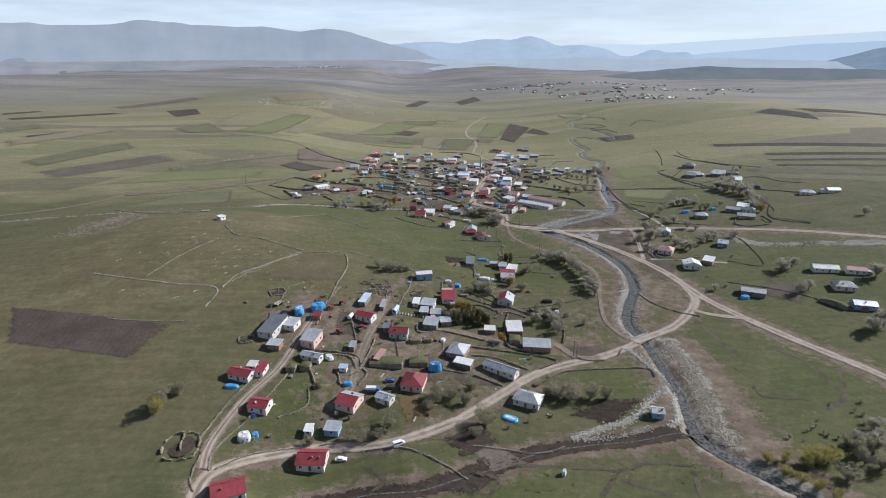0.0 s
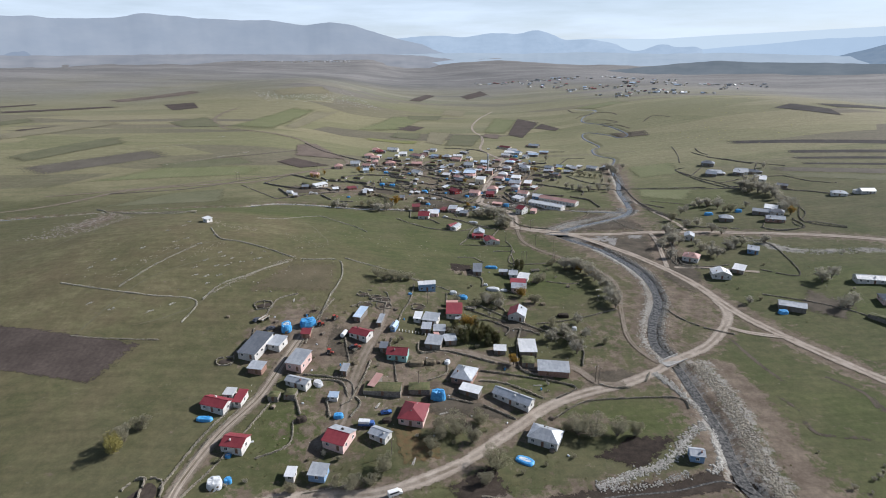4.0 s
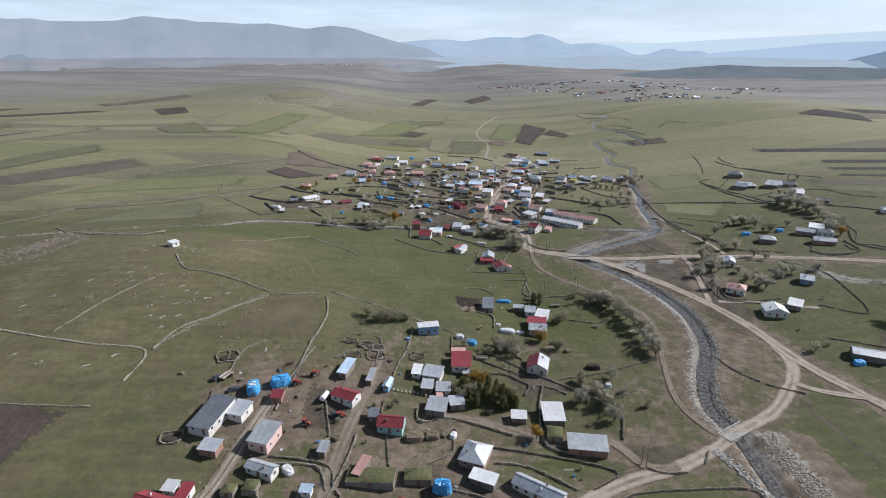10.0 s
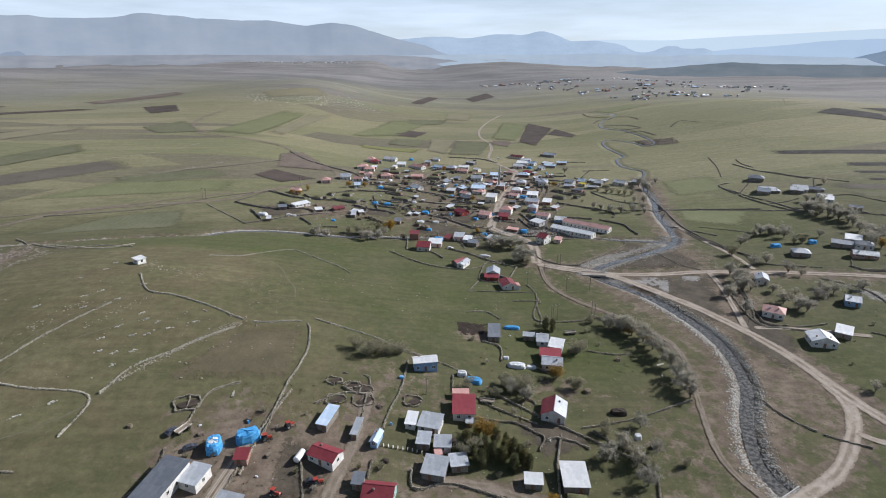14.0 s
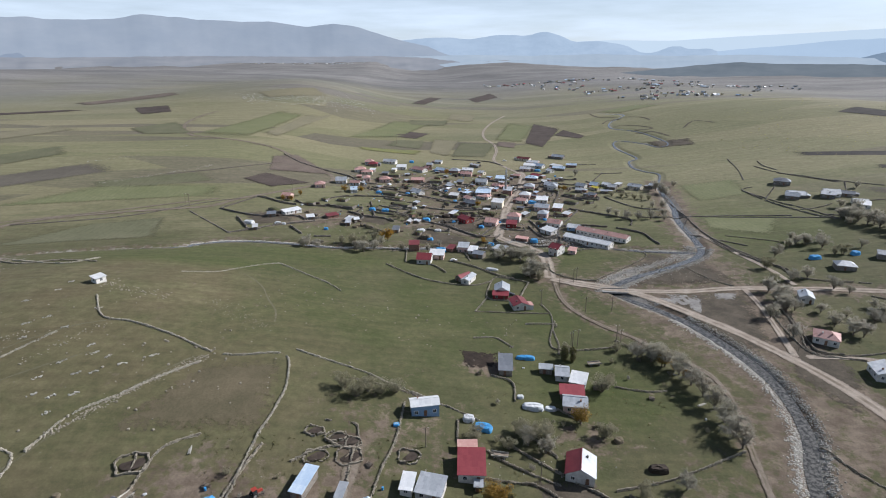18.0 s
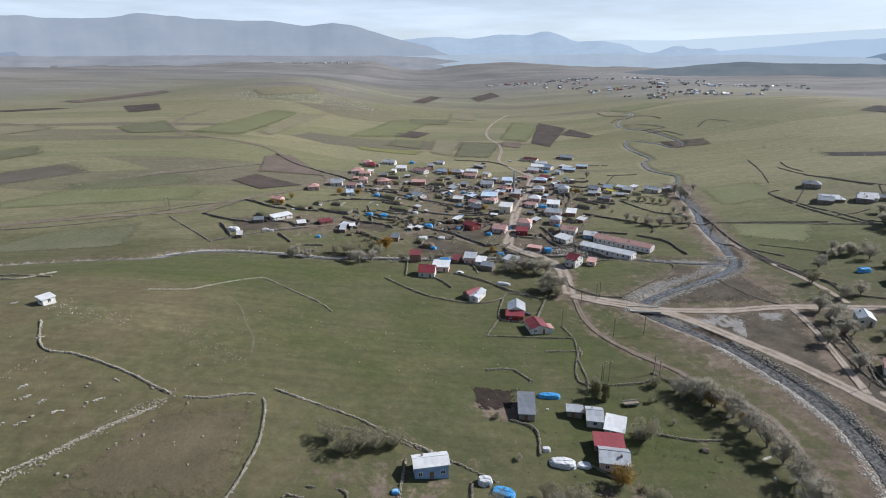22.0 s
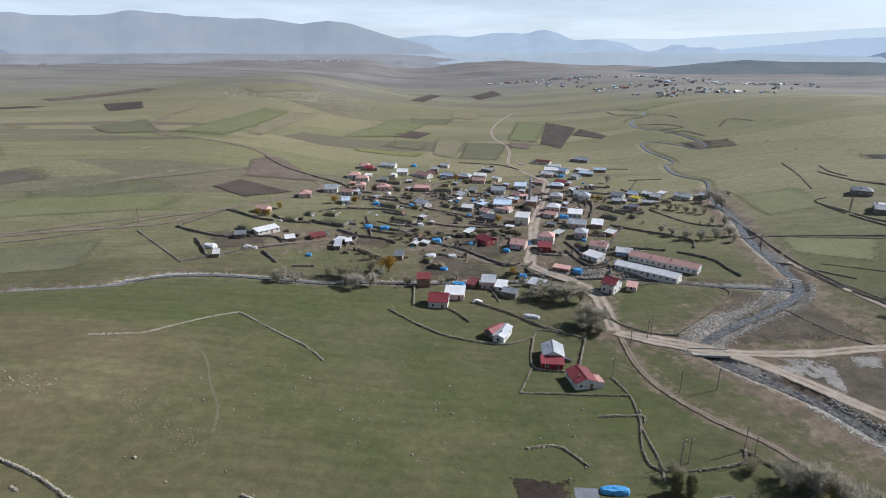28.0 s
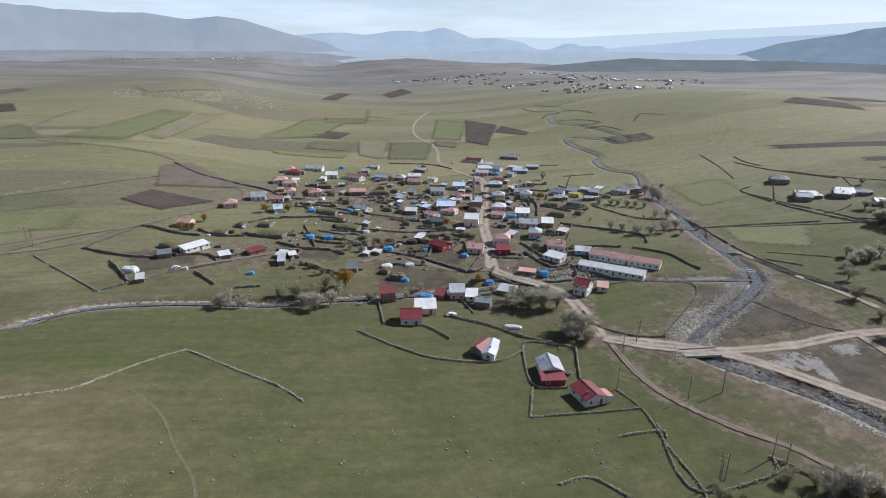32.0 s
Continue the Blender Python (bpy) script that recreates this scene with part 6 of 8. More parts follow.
for line, tall in (([(-14, 325), (-4, 323), (7, 319), (18, 314), (28, 308)], 0.5), ([(70, 400), (72, 388), (69, 372), (68, 359), (66, 351)], 0.6), ([(-41, 283), (-42, 274), (-46, 262), (-50, 246)], 1.1), ([(-80, 178), (-74, 201), (-65, 220)], 1.0), ([(191, 407), (175, 358), (173, 347), (181, 344)], 1.5), ([(204, 493), (207, 462), (217, 433)], 1.5), ([(289, 601), (290, 565), (297, 530), (305, 513)], 1.4), ([(304, 525), (342, 499), (373, 461)], 1.3), ([(212, 547), (258, 532), (304, 517)], 0.7), ([(319, 449), (296, 412), (312, 389)], 1.2), ([(261, 407), (268, 397), (288, 399), (292, 418)], 1.4), ([(342, 674), (349, 641), (370, 599)], 1.0)):
    stone_wall(line, tall)

for line, tall in (
    ([(-129, 565), (-114, 555), (-97, 548), (-73, 550), (-66, 544)], 1.5), ([(-112, 544), (-102, 525), (-96, 514), (-90, 517)], 1.6),
    ([(-111, 600), (-104, 597), (-90, 586), (-78, 581)], 1.7), ([(-111, 600), (-120, 584), (-130, 565)], 1.0), ([(-80, 592), (-69, 581), (-55, 579)], 1.5),
    ([(-56, 583), (-45, 577), (-34, 574)], 2.1), ([(-37, 567), (-23, 556), (-10, 553), (-3, 546)], 1.7), ([(-65, 540), (-51, 552), (-42, 566)], 1.5),
    ([(-108, 506), (-100, 511), (-85, 524), (-75, 530), (-58, 539)], 1.1), ([(-72, 525), (-62, 509)], 1.3), ([(-53, 504), (-43, 505)], 1.3),
    ([(-26, 535), (-18, 527), (-6, 515)], 1.9), ([(-22, 648), (-3, 642)], 1.6), ([(-119, 754), (-99, 725), (-78, 708), (-48, 687), (-38, 671)], 1.3),
    ([(-3, 571), (4, 564), (10, 559)], 1.7), ([(23, 568), (27, 554)], 1.7), ([(31, 544), (38, 533), (46, 522), (53, 514)], 1.5),
    ([(-1, 600), (14, 597)], 1.6), ([(52, 500), (70, 497)], 1.4), ([(56, 513), (70, 538)], 1.2), ([(120, 634), (138, 629), (127, 597)], 1.4),
    ([(73, 507), (86, 502), (106, 507), (110, 517)], 1.3), ([(134, 577), (153, 561), (170, 545), (166, 531)], 1.3),
    ([(128, 534), (151, 526), (166, 512), (167, 497), (168, 488)], 1.3), ([(184, 745), (208, 739)], 1.2), ([(194, 698), (221, 696)], 1.0),
    ([(221, 592), (215, 556), (207, 507), (208, 476), (210, 448)], 1.3),
    ([(41, 486), (43, 466)], 1.2),
    ([(37, 391), (72, 389)], 0.7), ([(37, 391), (44, 406)], 0.7), ([(58, 378), (71, 378), (71, 375)], 0.9),
    ([(-46, 256), (-44, 268), (-43, 275), (-37, 292)], 1.0), ([(-44, 235), (-35, 234), (-25, 231), (-23, 222), (-27, 217)], 1.2),
    ([(37, 296), (52, 283), (65, 273), (77, 263)], 1.1), ([(30, 240), (47, 236), (68, 228), (59, 221)], 1.2), ([(29, 233), (40, 231), (53, 221)], 1.2),
    ([(4, 259), (5, 252), (17, 254), (37, 246)], 1.3), ([(67, 277), (80, 260), (76, 243)], 1.4), ([(55, 275), (50, 260), (48, 241), (59, 236)], 1.6),
    ([(-28, 286), (-19, 292), (-10, 292)], 0.9), 
    ([(64, 279), (83, 283), (110, 293)], 0.9), ([(33, 363), (42, 364), (48, 356)], 0.8), ([(-33, 220), (-31, 211)], 1.4), ([(-23, 211), (-20, 218), (-22, 222)], 1.1),
    ([(-70, 265), (-70, 255), (-75, 248)], 0.9), ([(-67, 274), (-64, 289), (-55, 295)], 0.8), ([(-231, 462), (-186, 425), (-163, 426), (-144, 421)], 1.0),
    ([(-35, 340), (-21, 334), (-11, 330), (1, 323), (13, 317)], 0.6), ([(-62, 440), (-45, 424), (-33, 414), (-26, 405)], 0.6),
    ([(27, 283), (34, 282), (41, 281), (46, 277), (49, 274), (46, 268)], 1.2), ([(29, 294), (33, 290), (41, 285), (48, 281)], 1.0),
    ([(50, 273), (53, 274), (59, 272), (63, 269)], 1.5), ([(-11, 292), (-12, 280)], 1.2), ([(4, 314), (1, 296), (-3, 284), (-6, 272)], 0.9), ([(-8, 262), (-9, 256)], 1.2),
    ([(21, 307), (20, 298)], 1.0), ([(36, 334), (43, 330), (42, 319)], 1.2), ([(-20, 303), (-11, 302), (-10, 292)], 0.7),
):
    stone_wall(line, tall)

# ---- stones along the river ----
def boulders(points, count, spreadout, low, high, seed, mat, label, side=0.0, flat=1.0):
    r = random.Random(seed)
    c = smooth(points, 1.0)
    V, F = [], []
    for _ in range(count):
        i = r.randrange(1, len(c) - 1)
        t = c[i + 1] - c[i - 1]
        t = t / (np.linalg.norm(t) + 1e-9)
        off, along = side + r.gauss(0, spreadout), r.uniform(-0.8, 0.8)
        px, py = c[i][0] - t[1] * off + t[0] * along, c[i][1] + t[0] * off + t[1] * along
        s = r.uniform(low, high)
        g = float(lie(px, py))
        k = len(V)
        a0 = r.uniform(0, 6.28)
        for ring, zz, f in ((0, -0.3, 0.9), (1, 0.25, 1.0), (2, 0.7, 0.55)):
            for q in range(5):
                a = a0 + q * 1.2566 + r.uniform(-0.25, 0.25)
                rr = s * f * r.uniform(0.75, 1.15)
                V.append((px + rr * math.cos(a), py + rr * math.sin(a), g + zz * s * flat))
        for ring in range(2):
            for q in range(5):
                F.append((k + ring * 5 + q, k + ring * 5 + (q + 1) % 5, k + ring * 5 + 5 + (q + 1) % 5, k + ring * 5 + 5 + q))
        F.append(tuple(k + 10 + q for q in range(5)))
    return tagged(new("river_stones", mesh_of("river_stones", V, F, mat)), label, "stones", kind="stuff")


boulders([(106, 236), (112, 216), (115, 201)], 520, 1.0, 0.22, 0.6, 1, BOULDER, "pale boulders lining the river bank")
boulders([(117, 163), (119, 179), (124, 198), (128, 220), (127, 242)], 2600, 1.7, 0.18, 0.46, 2, STONE, "pale boulders lining the river bank")
boulders(RIVER[6:13], 1700, 1.4, 0.15, 0.42, 3, BOULDER, "pale boulders lining the river bank", 4.3)
boulders(RIVER[6:13], 1500, 1.0, 0.14, 0.42, 4, BOULDER, "pale stones along the river bank", -3.9)
boulders(RIVER[6:13], 700, 1.2, 0.12, 0.36, 25, PALE_STONE, "pale stones along the river bank", -5.0)
boulders(RIVER[14:20], 900, 1.2, 0.2, 0.5, 18, BOULDER, "pale shingle stones beside the river", -5.2)
boulders(RIVER[14:20], 1700, 1.9, 0.2, 0.5, 5, BOULDER, "pale boulders lining the river bank", 6.0)
boulders([(70, 500), (100, 501), (140, 496)], 500, 2.4, 0.2, 0.7, 6, BOULDER, "rubble of pale stones beside the stream")
boulders([(111, 202), (100, 195), (93, 187), (83, 181), (71, 177), (59, 173)], 1000, 1.1, 0.2, 0.5, 16, BOULDER, "curved bank of pale boulders")
boulders([(92, 177), (79, 173), (63, 172)], 240, 0.7, 0.18, 0.42, 17, BOULDER, "curved bank of pale boulders")
boulders([(114, 201), (109, 190), (107, 183), (100, 176)], 520, 0.8, 0.2, 0.55, 7, BOULDER, "curved bank of pale boulders")
boulders([(-160, 300), (-100, 330), (-130, 360)], 70, 22, 0.15, 0.4, 8, STONE, "scattered grey field stones on the hillside")
boulders([(-100, 320), (-60, 310), (-75, 345)], 60, 14, 0.2, 0.6, 9, STONE, "scattered grey field stones on the hillside")
boulders([(-60, 390), (20, 380), (60, 370)], 110, 22, 0.15, 0.5, 10, STONE, "scattered grey field stones in the meadow")
boulders([(-217, 370), (-214, 393), (-208, 410), (-199, 440)], 420, 8, 0.25, 0.8, 11, WALL["stone"], "rocky outcrop of grey stones on the slope", flat=0.5)
boulders([(-197, 375), (-190, 395), (-184, 416)], 160, 3, 0.2, 0.6, 19, WALL["stone"], "rocky outcrop of grey stones on the slope", flat=0.5)
boulders([(-120, 323), (-115, 332), (-103, 348)], 60, 1.2, 0.12, 0.34, 20, STONE, "low line of pale field stones on the slope")
boulders([(-97, 293), (-90, 302), (-76, 318), (-64, 332)], 380, 0.8, 0.12, 0.36, 21, STONE, "low line of pale field stones on the slope")
boulders([(-150, 306), (-140, 322), (-128, 342)], 80, 1.2, 0.12, 0.34, 22, STONE, "low line of pale field stones on the slope")
boulders([(-124, 386), (-109, 378), (-92, 373)], 110, 2.6, 0.12, 0.4, 23, STONE, "scattered grey stones beside the hut")
boulders([(-76, 374), (-59, 362), (-47, 353)], 160, 3.0, 0.08, 0.24, 24, STONE, "scattered grey stones in the pasture")
boulders([(240, 385), (246, 366), (260, 355), (280, 352), (330, 340)], 700, 2.6, 0.15, 0.45, 26, BOULDER, "pale stones in a dry creek bed")
boulders([(-244, 628), (-191, 666), (-171, 686)], 150, 1.2, 0.15, 0.42, 27, BOULDER, "line of pale field stones between fields")
boulders([(-288, 693), (-244, 726), (-222, 771)], 100, 1.2, 0.15, 0.42, 28, BOULDER, "line of pale field stones between fields")
boulders(STREAM[3:13], 1100, 0.35, 0.18, 0.4, 29, BOULDER, "pale stones lining the village stream", 2.6)
boulders(STREAM[3:13], 900, 0.35, 0.15, 0.36, 30, BOULDER, "pale stones lining the village stream", -2.6)
boulders([(395, 720), (470, 790), (560, 850), (520, 960)], 150, 55, 0.3, 0.75, 31, LEAF["willow"], "scattered low olive shrubs on the far hillside")
boulders([(-250, 1120), (-190, 1150), (-130, 1140), (-60, 1180)], 620, 26, 0.4, 1.2, 32, BOULDER, "scattered pale stones on a far tan hill", flat=0.6)
HEAP_SPOTS = [(-131, 346), (-127, 337), (-117, 344), (-103, 334), (-100, 330), (-95, 328), (-108, 325), (-89, 325), (-81, 330), (-101, 319), (-96, 320), (-111, 317), (-109, 309), (-103, 309), (-97, 310), (-101, 302), (-126, 351), (-112, 359), (-136, 375), (-141, 364), (-136, 385), (-146, 338), (-156, 325), (-165, 318), (-150, 285), (-138, 280), (-120, 278), (-112, 284)]
stone_random = random.Random(55)
for px, py in HEAP_SPOTS:
    V, F = [], []
    for i in range(13):
        f = stone_random.uniform(-1.4, 1.4)
        ox, oy, s = f * 0.75 + stone_random.gauss(0, 0.3), f * 0.6 + stone_random.gauss(0, 0.3), stone_random.uniform(0.1, 0.28)
        box_into(V, F, ox - s, ox + s, oy - s * 0.8, oy + s * 0.8, -0.3 + level(px + ox, py + oy) - level(px, py), s * 0.9 + level(px + ox, py + oy) - level(px, py))
    V = [(a + stone_random.uniform(-0.08, 0.08), b + stone_random.uniform(-0.08, 0.08), c) for a, b, c in V]
    o = tagged(new("stone_heap", mesh_of("stone_heap", V, F, BOULDER)), "low heap of pale field stones on the slope", "stone heap", "stone heaps", "stuff")
    o.matrix_basis = pose(px, py, level(px, py))

boulders([(-70, 540), (-20, 560), (40, 600), (90, 640), (60, 690)], 450, 34, 0.12, 0.35, 12, BOULDER, "scattered pale stones and rubble between village houses")
boulders([(90, 470), (90, 560), (130, 650)], 300, 22, 0.12, 0.35, 13, BOULDER, "scattered pale stones and rubble between village houses")
boulders([(-50, 200), (-20, 240), (20, 240), (60, 250), (40, 300)], 160, 18, 0.1, 0.28, 14, BOULDER, "scattered pale stones in the farm yards")
boulders([(120, 390), (150, 430), (190, 430)], 300, 14, 0.12, 0.4, 15, STONE, "scattered stones on the bare flood plain")


# ---- plants ----
plant_random = random.Random(12)


def limb_into(V, F, a, b, ra, rb, sides=5):
    a, b = Vector(a), Vector(b)
    axis = (b - a).normalized()
    u = axis.orthogonal().normalized()
    v = axis.cross(u)
    k = len(V)
    for c, r in ((a, ra), (b, rb)):
        for i in range(sides):
            q = c + (u * math.cos(6.283 * i / sides) + v * math.sin(6.283 * i / sides)) * r
            V.append(tuple(q))
    F += [(k + i, k + (i + 1) % sides, k + sides + (i + 1) % sides, k + sides + i) for i in range(sides)]


def crown_into(V, F, centre, radius, count, size, r, flat=0.8):
    for _ in range(count):
        d = Vector((r.gauss(0, 1), r.gauss(0, 1), r.gauss(0, flat)))
        d = d.normalized() * radius * r.uniform(0.35, 1.0) ** 0.7
        c = Vector(centre) + d
        n = Vector((r.gauss(0, 1), r.gauss(0, 1), r.gauss(0, 1))).normalized()
        u = n.orthogonal().normalized() * size * r.uniform(0.6, 1.4)
        w = n.cross(u).normalized() * size * r.uniform(0.4, 1.0)
        k = len(V)
        V += [tuple(c - u), tuple(c + w * 0.8), tuple(c + u), tuple(c - w * 0.8)]
        F.append((k, k + 1, k + 2, k + 3))


def grown(kind, seed, far=False):
    """Meshes of a plant one metre tall: its wood and its crown."""
    r = random.Random(seed)
    V, F, C, G = [], [], [], []
    if kind == "dark":
        limb_into(V, F, (0, 0, -0.05), (0, 0, 0.95), 0.035, 0.006)
        for i in range(11):
            z = 0.12 + i * 0.078
            rad = 0.22 * math.sqrt(max(0.05, 1.08 - z * z)) * (0.6 + 0.4 * min(1, z * 3))
            for q in range(6):
                a = r.uniform(0, 6.283)
                tip = (rad * math.cos(a), rad * math.sin(a), z - 0.05)
                limb_into(V, F, (0, 0, z), tip, 0.01, 0.003, 3)
                crown_into(C, G, (tip[0] * 0.65, tip[1] * 0.65, z - 0.02), 0.11, 30, 0.026, r, 0.9)
        crown_into(C, G, (0, 0, 0.96), 0.05, 14, 0.03, r)
    elif kind in ("bush", "willow"):
        for s in range(7):
            a, lean = r.uniform(0, 6.283), r.uniform(0.12, 0.42)
            mid = (lean * 0.5 * math.cos(a), lean * 0.5 * math.sin(a), r.uniform(0.3, 0.42))
            tip = (lean * math.cos(a), lean * math.sin(a), r.uniform(0.58, 0.82))
            limb_into(V, F, (0.03 * math.cos(a), 0.03 * math.sin(a), -0.04), mid, 0.022, 0.014, 4)
            limb_into(V, F, mid, tip, 0.014, 0.004, 4)
            crown_into(C, G, tip, r.uniform(0.16, 0.24), 100 if far else 230, 0.034 if far else 0.023, r)
            crown_into(C, G, mid, r.uniform(0.17, 0.24), 80 if far else 180, 0.034 if far else 0.024, r)
    else:
        stems = 9 if kind == "bare" else 7
        limb_into(V, F, (0, 0, -0.04), (0, 0, 0.14), 0.034, 0.026, 6)
        for s in range(stems):
            a, lean = s * 6.283 / stems + r.uniform(-0.3, 0.3), r.uniform(0.06, 0.40 if kind == "bare" else 0.26)
            root = (0, 0, r.uniform(0.08, 0.16))
            mid = (lean * 0.6 * math.cos(a), lean * 0.6 * math.sin(a), r.uniform(0.32, 0.5))
            tip = (lean * math.cos(a), lean * math.sin(a), r.uniform(0.62, 0.97) - 0.35 * lean)
            limb_into(V, F, root, mid, 0.016, 0.01, 4)
            limb_into(V, F, mid, tip, 0.01, 0.003, 4)
            for q in range(5):
                b0 = Vector(mid).lerp(Vector(tip), r.uniform(-0.3, 1))
                t2 = (b0.x + r.uniform(-0.15, 0.15), b0.y + r.uniform(-0.15, 0.15), b0.z + r.uniform(-0.08, 0.14))
                limb_into(V, F, tuple(b0), t2, 0.005, 0.002, 3)
                if kind == "yellow":
                    crown_into(C, G, t2, 0.14, 60, 0.026, r)
                else:
                    for w in range(16 if far else 40):
                        e = Vector(t2) + Vector((r.gauss(0, 0.075), r.gauss(0, 0.075), r.gauss(0.02, 0.075)))
                        b = b0.lerp(Vector(t2), r.uniform(0.2, 1))
                        side = (e - b).orthogonal().normalized() * (0.009 if far else 0.0055)
                        k = len(C)
                        C += [tuple(b - side), tuple(b + side), tuple(e + side * 0.4), tuple(e - side * 0.4)]
                        G.append((k, k + 1, k + 2, k + 3))
                    crown_into(C, G, t2, 0.11, 8 if far else 16, 0.02 if far else 0.013, r)
    return mesh_of("trunk", V, F, BARK), mesh_of("crown", C, G, LEAF[kind])


PLANTS = {(k, f): [grown(k, 30 + i, f) for i in range(3)] for k in ("dark", "bush", "bare", "yellow", "willow") for f in (False, True)}
PLANT_WORDS = {
    "willow": ("willow_bush", "round yellow-green willow bush beside the river"),
    "dark": ("conifer", "dark green conifer in a dense clump beside houses"),
    "bush": ("willow_bush", "grey-green willow bush with a spreading crown"),
    "bare": ("tree", "nearly leafless grey-brown tree with fine twigs"),
    "yellow": ("autumn_tree", "small tree with yellow-orange autumn leaves"),
}


def plant(kind, x, y, tall):
    name, label = PLANT_WORDS[kind]
    wood, crown = plant_random.choice(PLANTS[kind, y > 470])
    o = thing(name, x, y, plant_random.uniform(0, 360), label, "tree", "trees and bushes")
    tall, wide = tall * 1.2, plant_random.uniform(1.1, 1.55) if kind != "dark" else plant_random.uniform(0.9, 1.2)
    size = Matrix.Diagonal((tall * wide, tall * wide, tall, 1))
    part("trunk", wood, o, "", size)
    part("crown", crown, o, "", size)
    return o


def small_shrub(x, y, tall):
    wood, crown = plant_random.choice(PLANTS[plant_random.choice(("bush", "bare")), True])
    o = thing("shrub", x, y, plant_random.uniform(0, 360), "small grey-brown shrub in rough grass", "shrub", "shrubs")
    size = Matrix.Diagonal((tall * 1.4, tall * 1.4, tall, 1))
    part("stem", wood, o, "", size)
    part("foliage", crown, o, "", size)


plant("willow", -101.0, 194.5, 6.5)
plant("bush", -99.5, 199.3, 6)
plant("bush", -96.4, 204.4, 5)
plant("bush", 9.9, 198.7, 6)
plant("bush", 16.0, 201.3, 6.5)
plant("bush", 20.8, 196.9, 5)
plant("bush", 25.2, 206.9, 4.5)
plant("bush", 6.0, 194.0, 4)
plant("bush", 60.7, 200.1, 6)
plant("bush", 66.3, 198.1, 6.5)
plant("bush", 74.7, 197.5, 6)
plant("bush", 81.8, 196.9, 5.5)
plant("bush", 57.3, 201.2, 4)
for px, py in ((22, 269), (24, 264), (32, 271), (35, 269), (37, 267), (30, 264), (33, 263), (38, 263), (39.5, 261.5), (41, 260.5), (26, 261), (36, 259.5), (28, 268), (34, 266)):
    plant("dark", px, py, plant_random.uniform(5.0, 6.4))
plant("yellow", 27, 275, 5.2)
plant("yellow", 29.5, 274, 5.6)
plant("yellow", 45.3, 244.3, 5)
plant("yellow", 62, 308, 5.4)
plant("bush", 27.6, 183.4, 6)
plant("bush", 23.3, 176.8, 4)
plant("bush", -10.0, 184.5, 4.5)
plant("bush", -20.7, 178.1, 4)
plant("bush", -14.3, 178.9, 3.5)
plant("bush", -26.1, 179.8, 3.5)
plant("bush", -39.8, 178.7, 3.5)
plant("bush", 158.0, 151.4, 6.5)
plant("bush", 165.6, 155.3, 6)
plant("bush", 146.5, 142.5, 5)
plant("bush", 162.5, 146.6, 6)
plant("bush", 159.8, 159.0, 4)
plant("bare", 97.3, 348.0, 6)
plant("bare", 101.6, 345.0, 7)
plant("bare", 105.3, 341.0, 7)
plant("bare", 108.4, 335.3, 7.5)
plant("bare", 109.8, 328.4, 7)
plant("bare", 110.8, 321.3, 7.5)
plant("bare", 111.3, 314.4, 7)
plant("bare", 111.3, 307.4, 7.5)
plant("bare", 110.5, 299.8, 7)
plant("bare", 110.0, 294.5, 6)
plant("yellow", 108.3, 338.2, 4)
plant("dark", 67.0, 346.9, 5)
plant("dark", 69.9, 345.7, 5.5)
plant("bush", -15.9, 319.5, 4.5)
plant("bush", -12.0, 315.2, 5)
plant("bush", -8.2, 318.6, 5)
plant("bush", -3.9, 318.0, 4.5)
plant("bush", 1.1, 319.3, 4)
plant("bush", 43.2, 299.4, 5)
plant("bush", 48.4, 301.0, 5.5)
plant("bush", 40.3, 301.9, 4)
plant("bush", 74.9, 325.6, 5.5)
plant("bush", 79.3, 329.4, 4.5)
plant("bush", 67.3, 301.2, 4.5)
plant("bare", 66.9, 263.5, 6)
plant("bare", 74.2, 267.4, 5.5)
plant("bare", 75.6, 260.5, 6)
plant("bare", 76.4, 252.9, 6)
plant("bare", 42.0, 297.2, 5.5)
plant("bare", 46.9, 293.9, 5)
plant("bush", 91.8, 259.8, 3)
plant("bush", 40.6, 301.9, 4)
plant("bare", -54.6, 482.1, 6)
plant("bare", -48.3, 482.9, 5)
plant("bare", -25.4, 480.2, 6)
plant("bare", -19.9, 478.0, 7)
plant("bare", -14.0, 482.3, 6.5)
plant("bare", -23.0, 486.1, 6)
plant("yellow", -6.1, 502.0, 7.5)
plant("bare", -9.7, 494.4, 5)
plant("bare", 60.3, 467.8, 6)
plant("bare", 67.3, 466.2, 7.5)
plant("bare", 72.4, 463.2, 8)
plant("bare", 79.0, 463.4, 7)
plant("bare", 73.7, 441.9, 8)
plant("bare", 77.8, 438.3, 8)
plant("bare", 72.4, 434.7, 6.5)
plant("bare", 57.0, 484.0, 4)
plant("yellow", 55.5, 497.8, 4)
plant("yellow", 63.1, 588.9, 5)
plant("yellow", 46.9, 708.0, 6)
plant("yellow", -89.1, 590.9, 4.5)
plant("yellow", -83.5, 592.7, 4)
plant("yellow", -78.9, 607.6, 4.5)
plant("yellow", -45.5, 627.9, 5)
plant("yellow", -31.7, 629.8, 5)
plant("bare", 159.5, 560.2, 5)
plant("bare", 163.2, 553.4, 5.5)
plant("bare", 168.3, 546.4, 6)
plant("bare", 176.4, 544.2, 6)
plant("bare", 186.3, 544.7, 6.5)
plant("bare", 197.3, 549.5, 6)
plant("bare", 206.6, 571.5, 6)
plant("bare", 199.8, 573.7, 5)
plant("bare", 193.9, 539.1, 5)
plant("bare", 224.2, 625.0, 9)
plant("bare", 225.4, 616.1, 9)
plant("bare", 227.4, 612.1, 8)
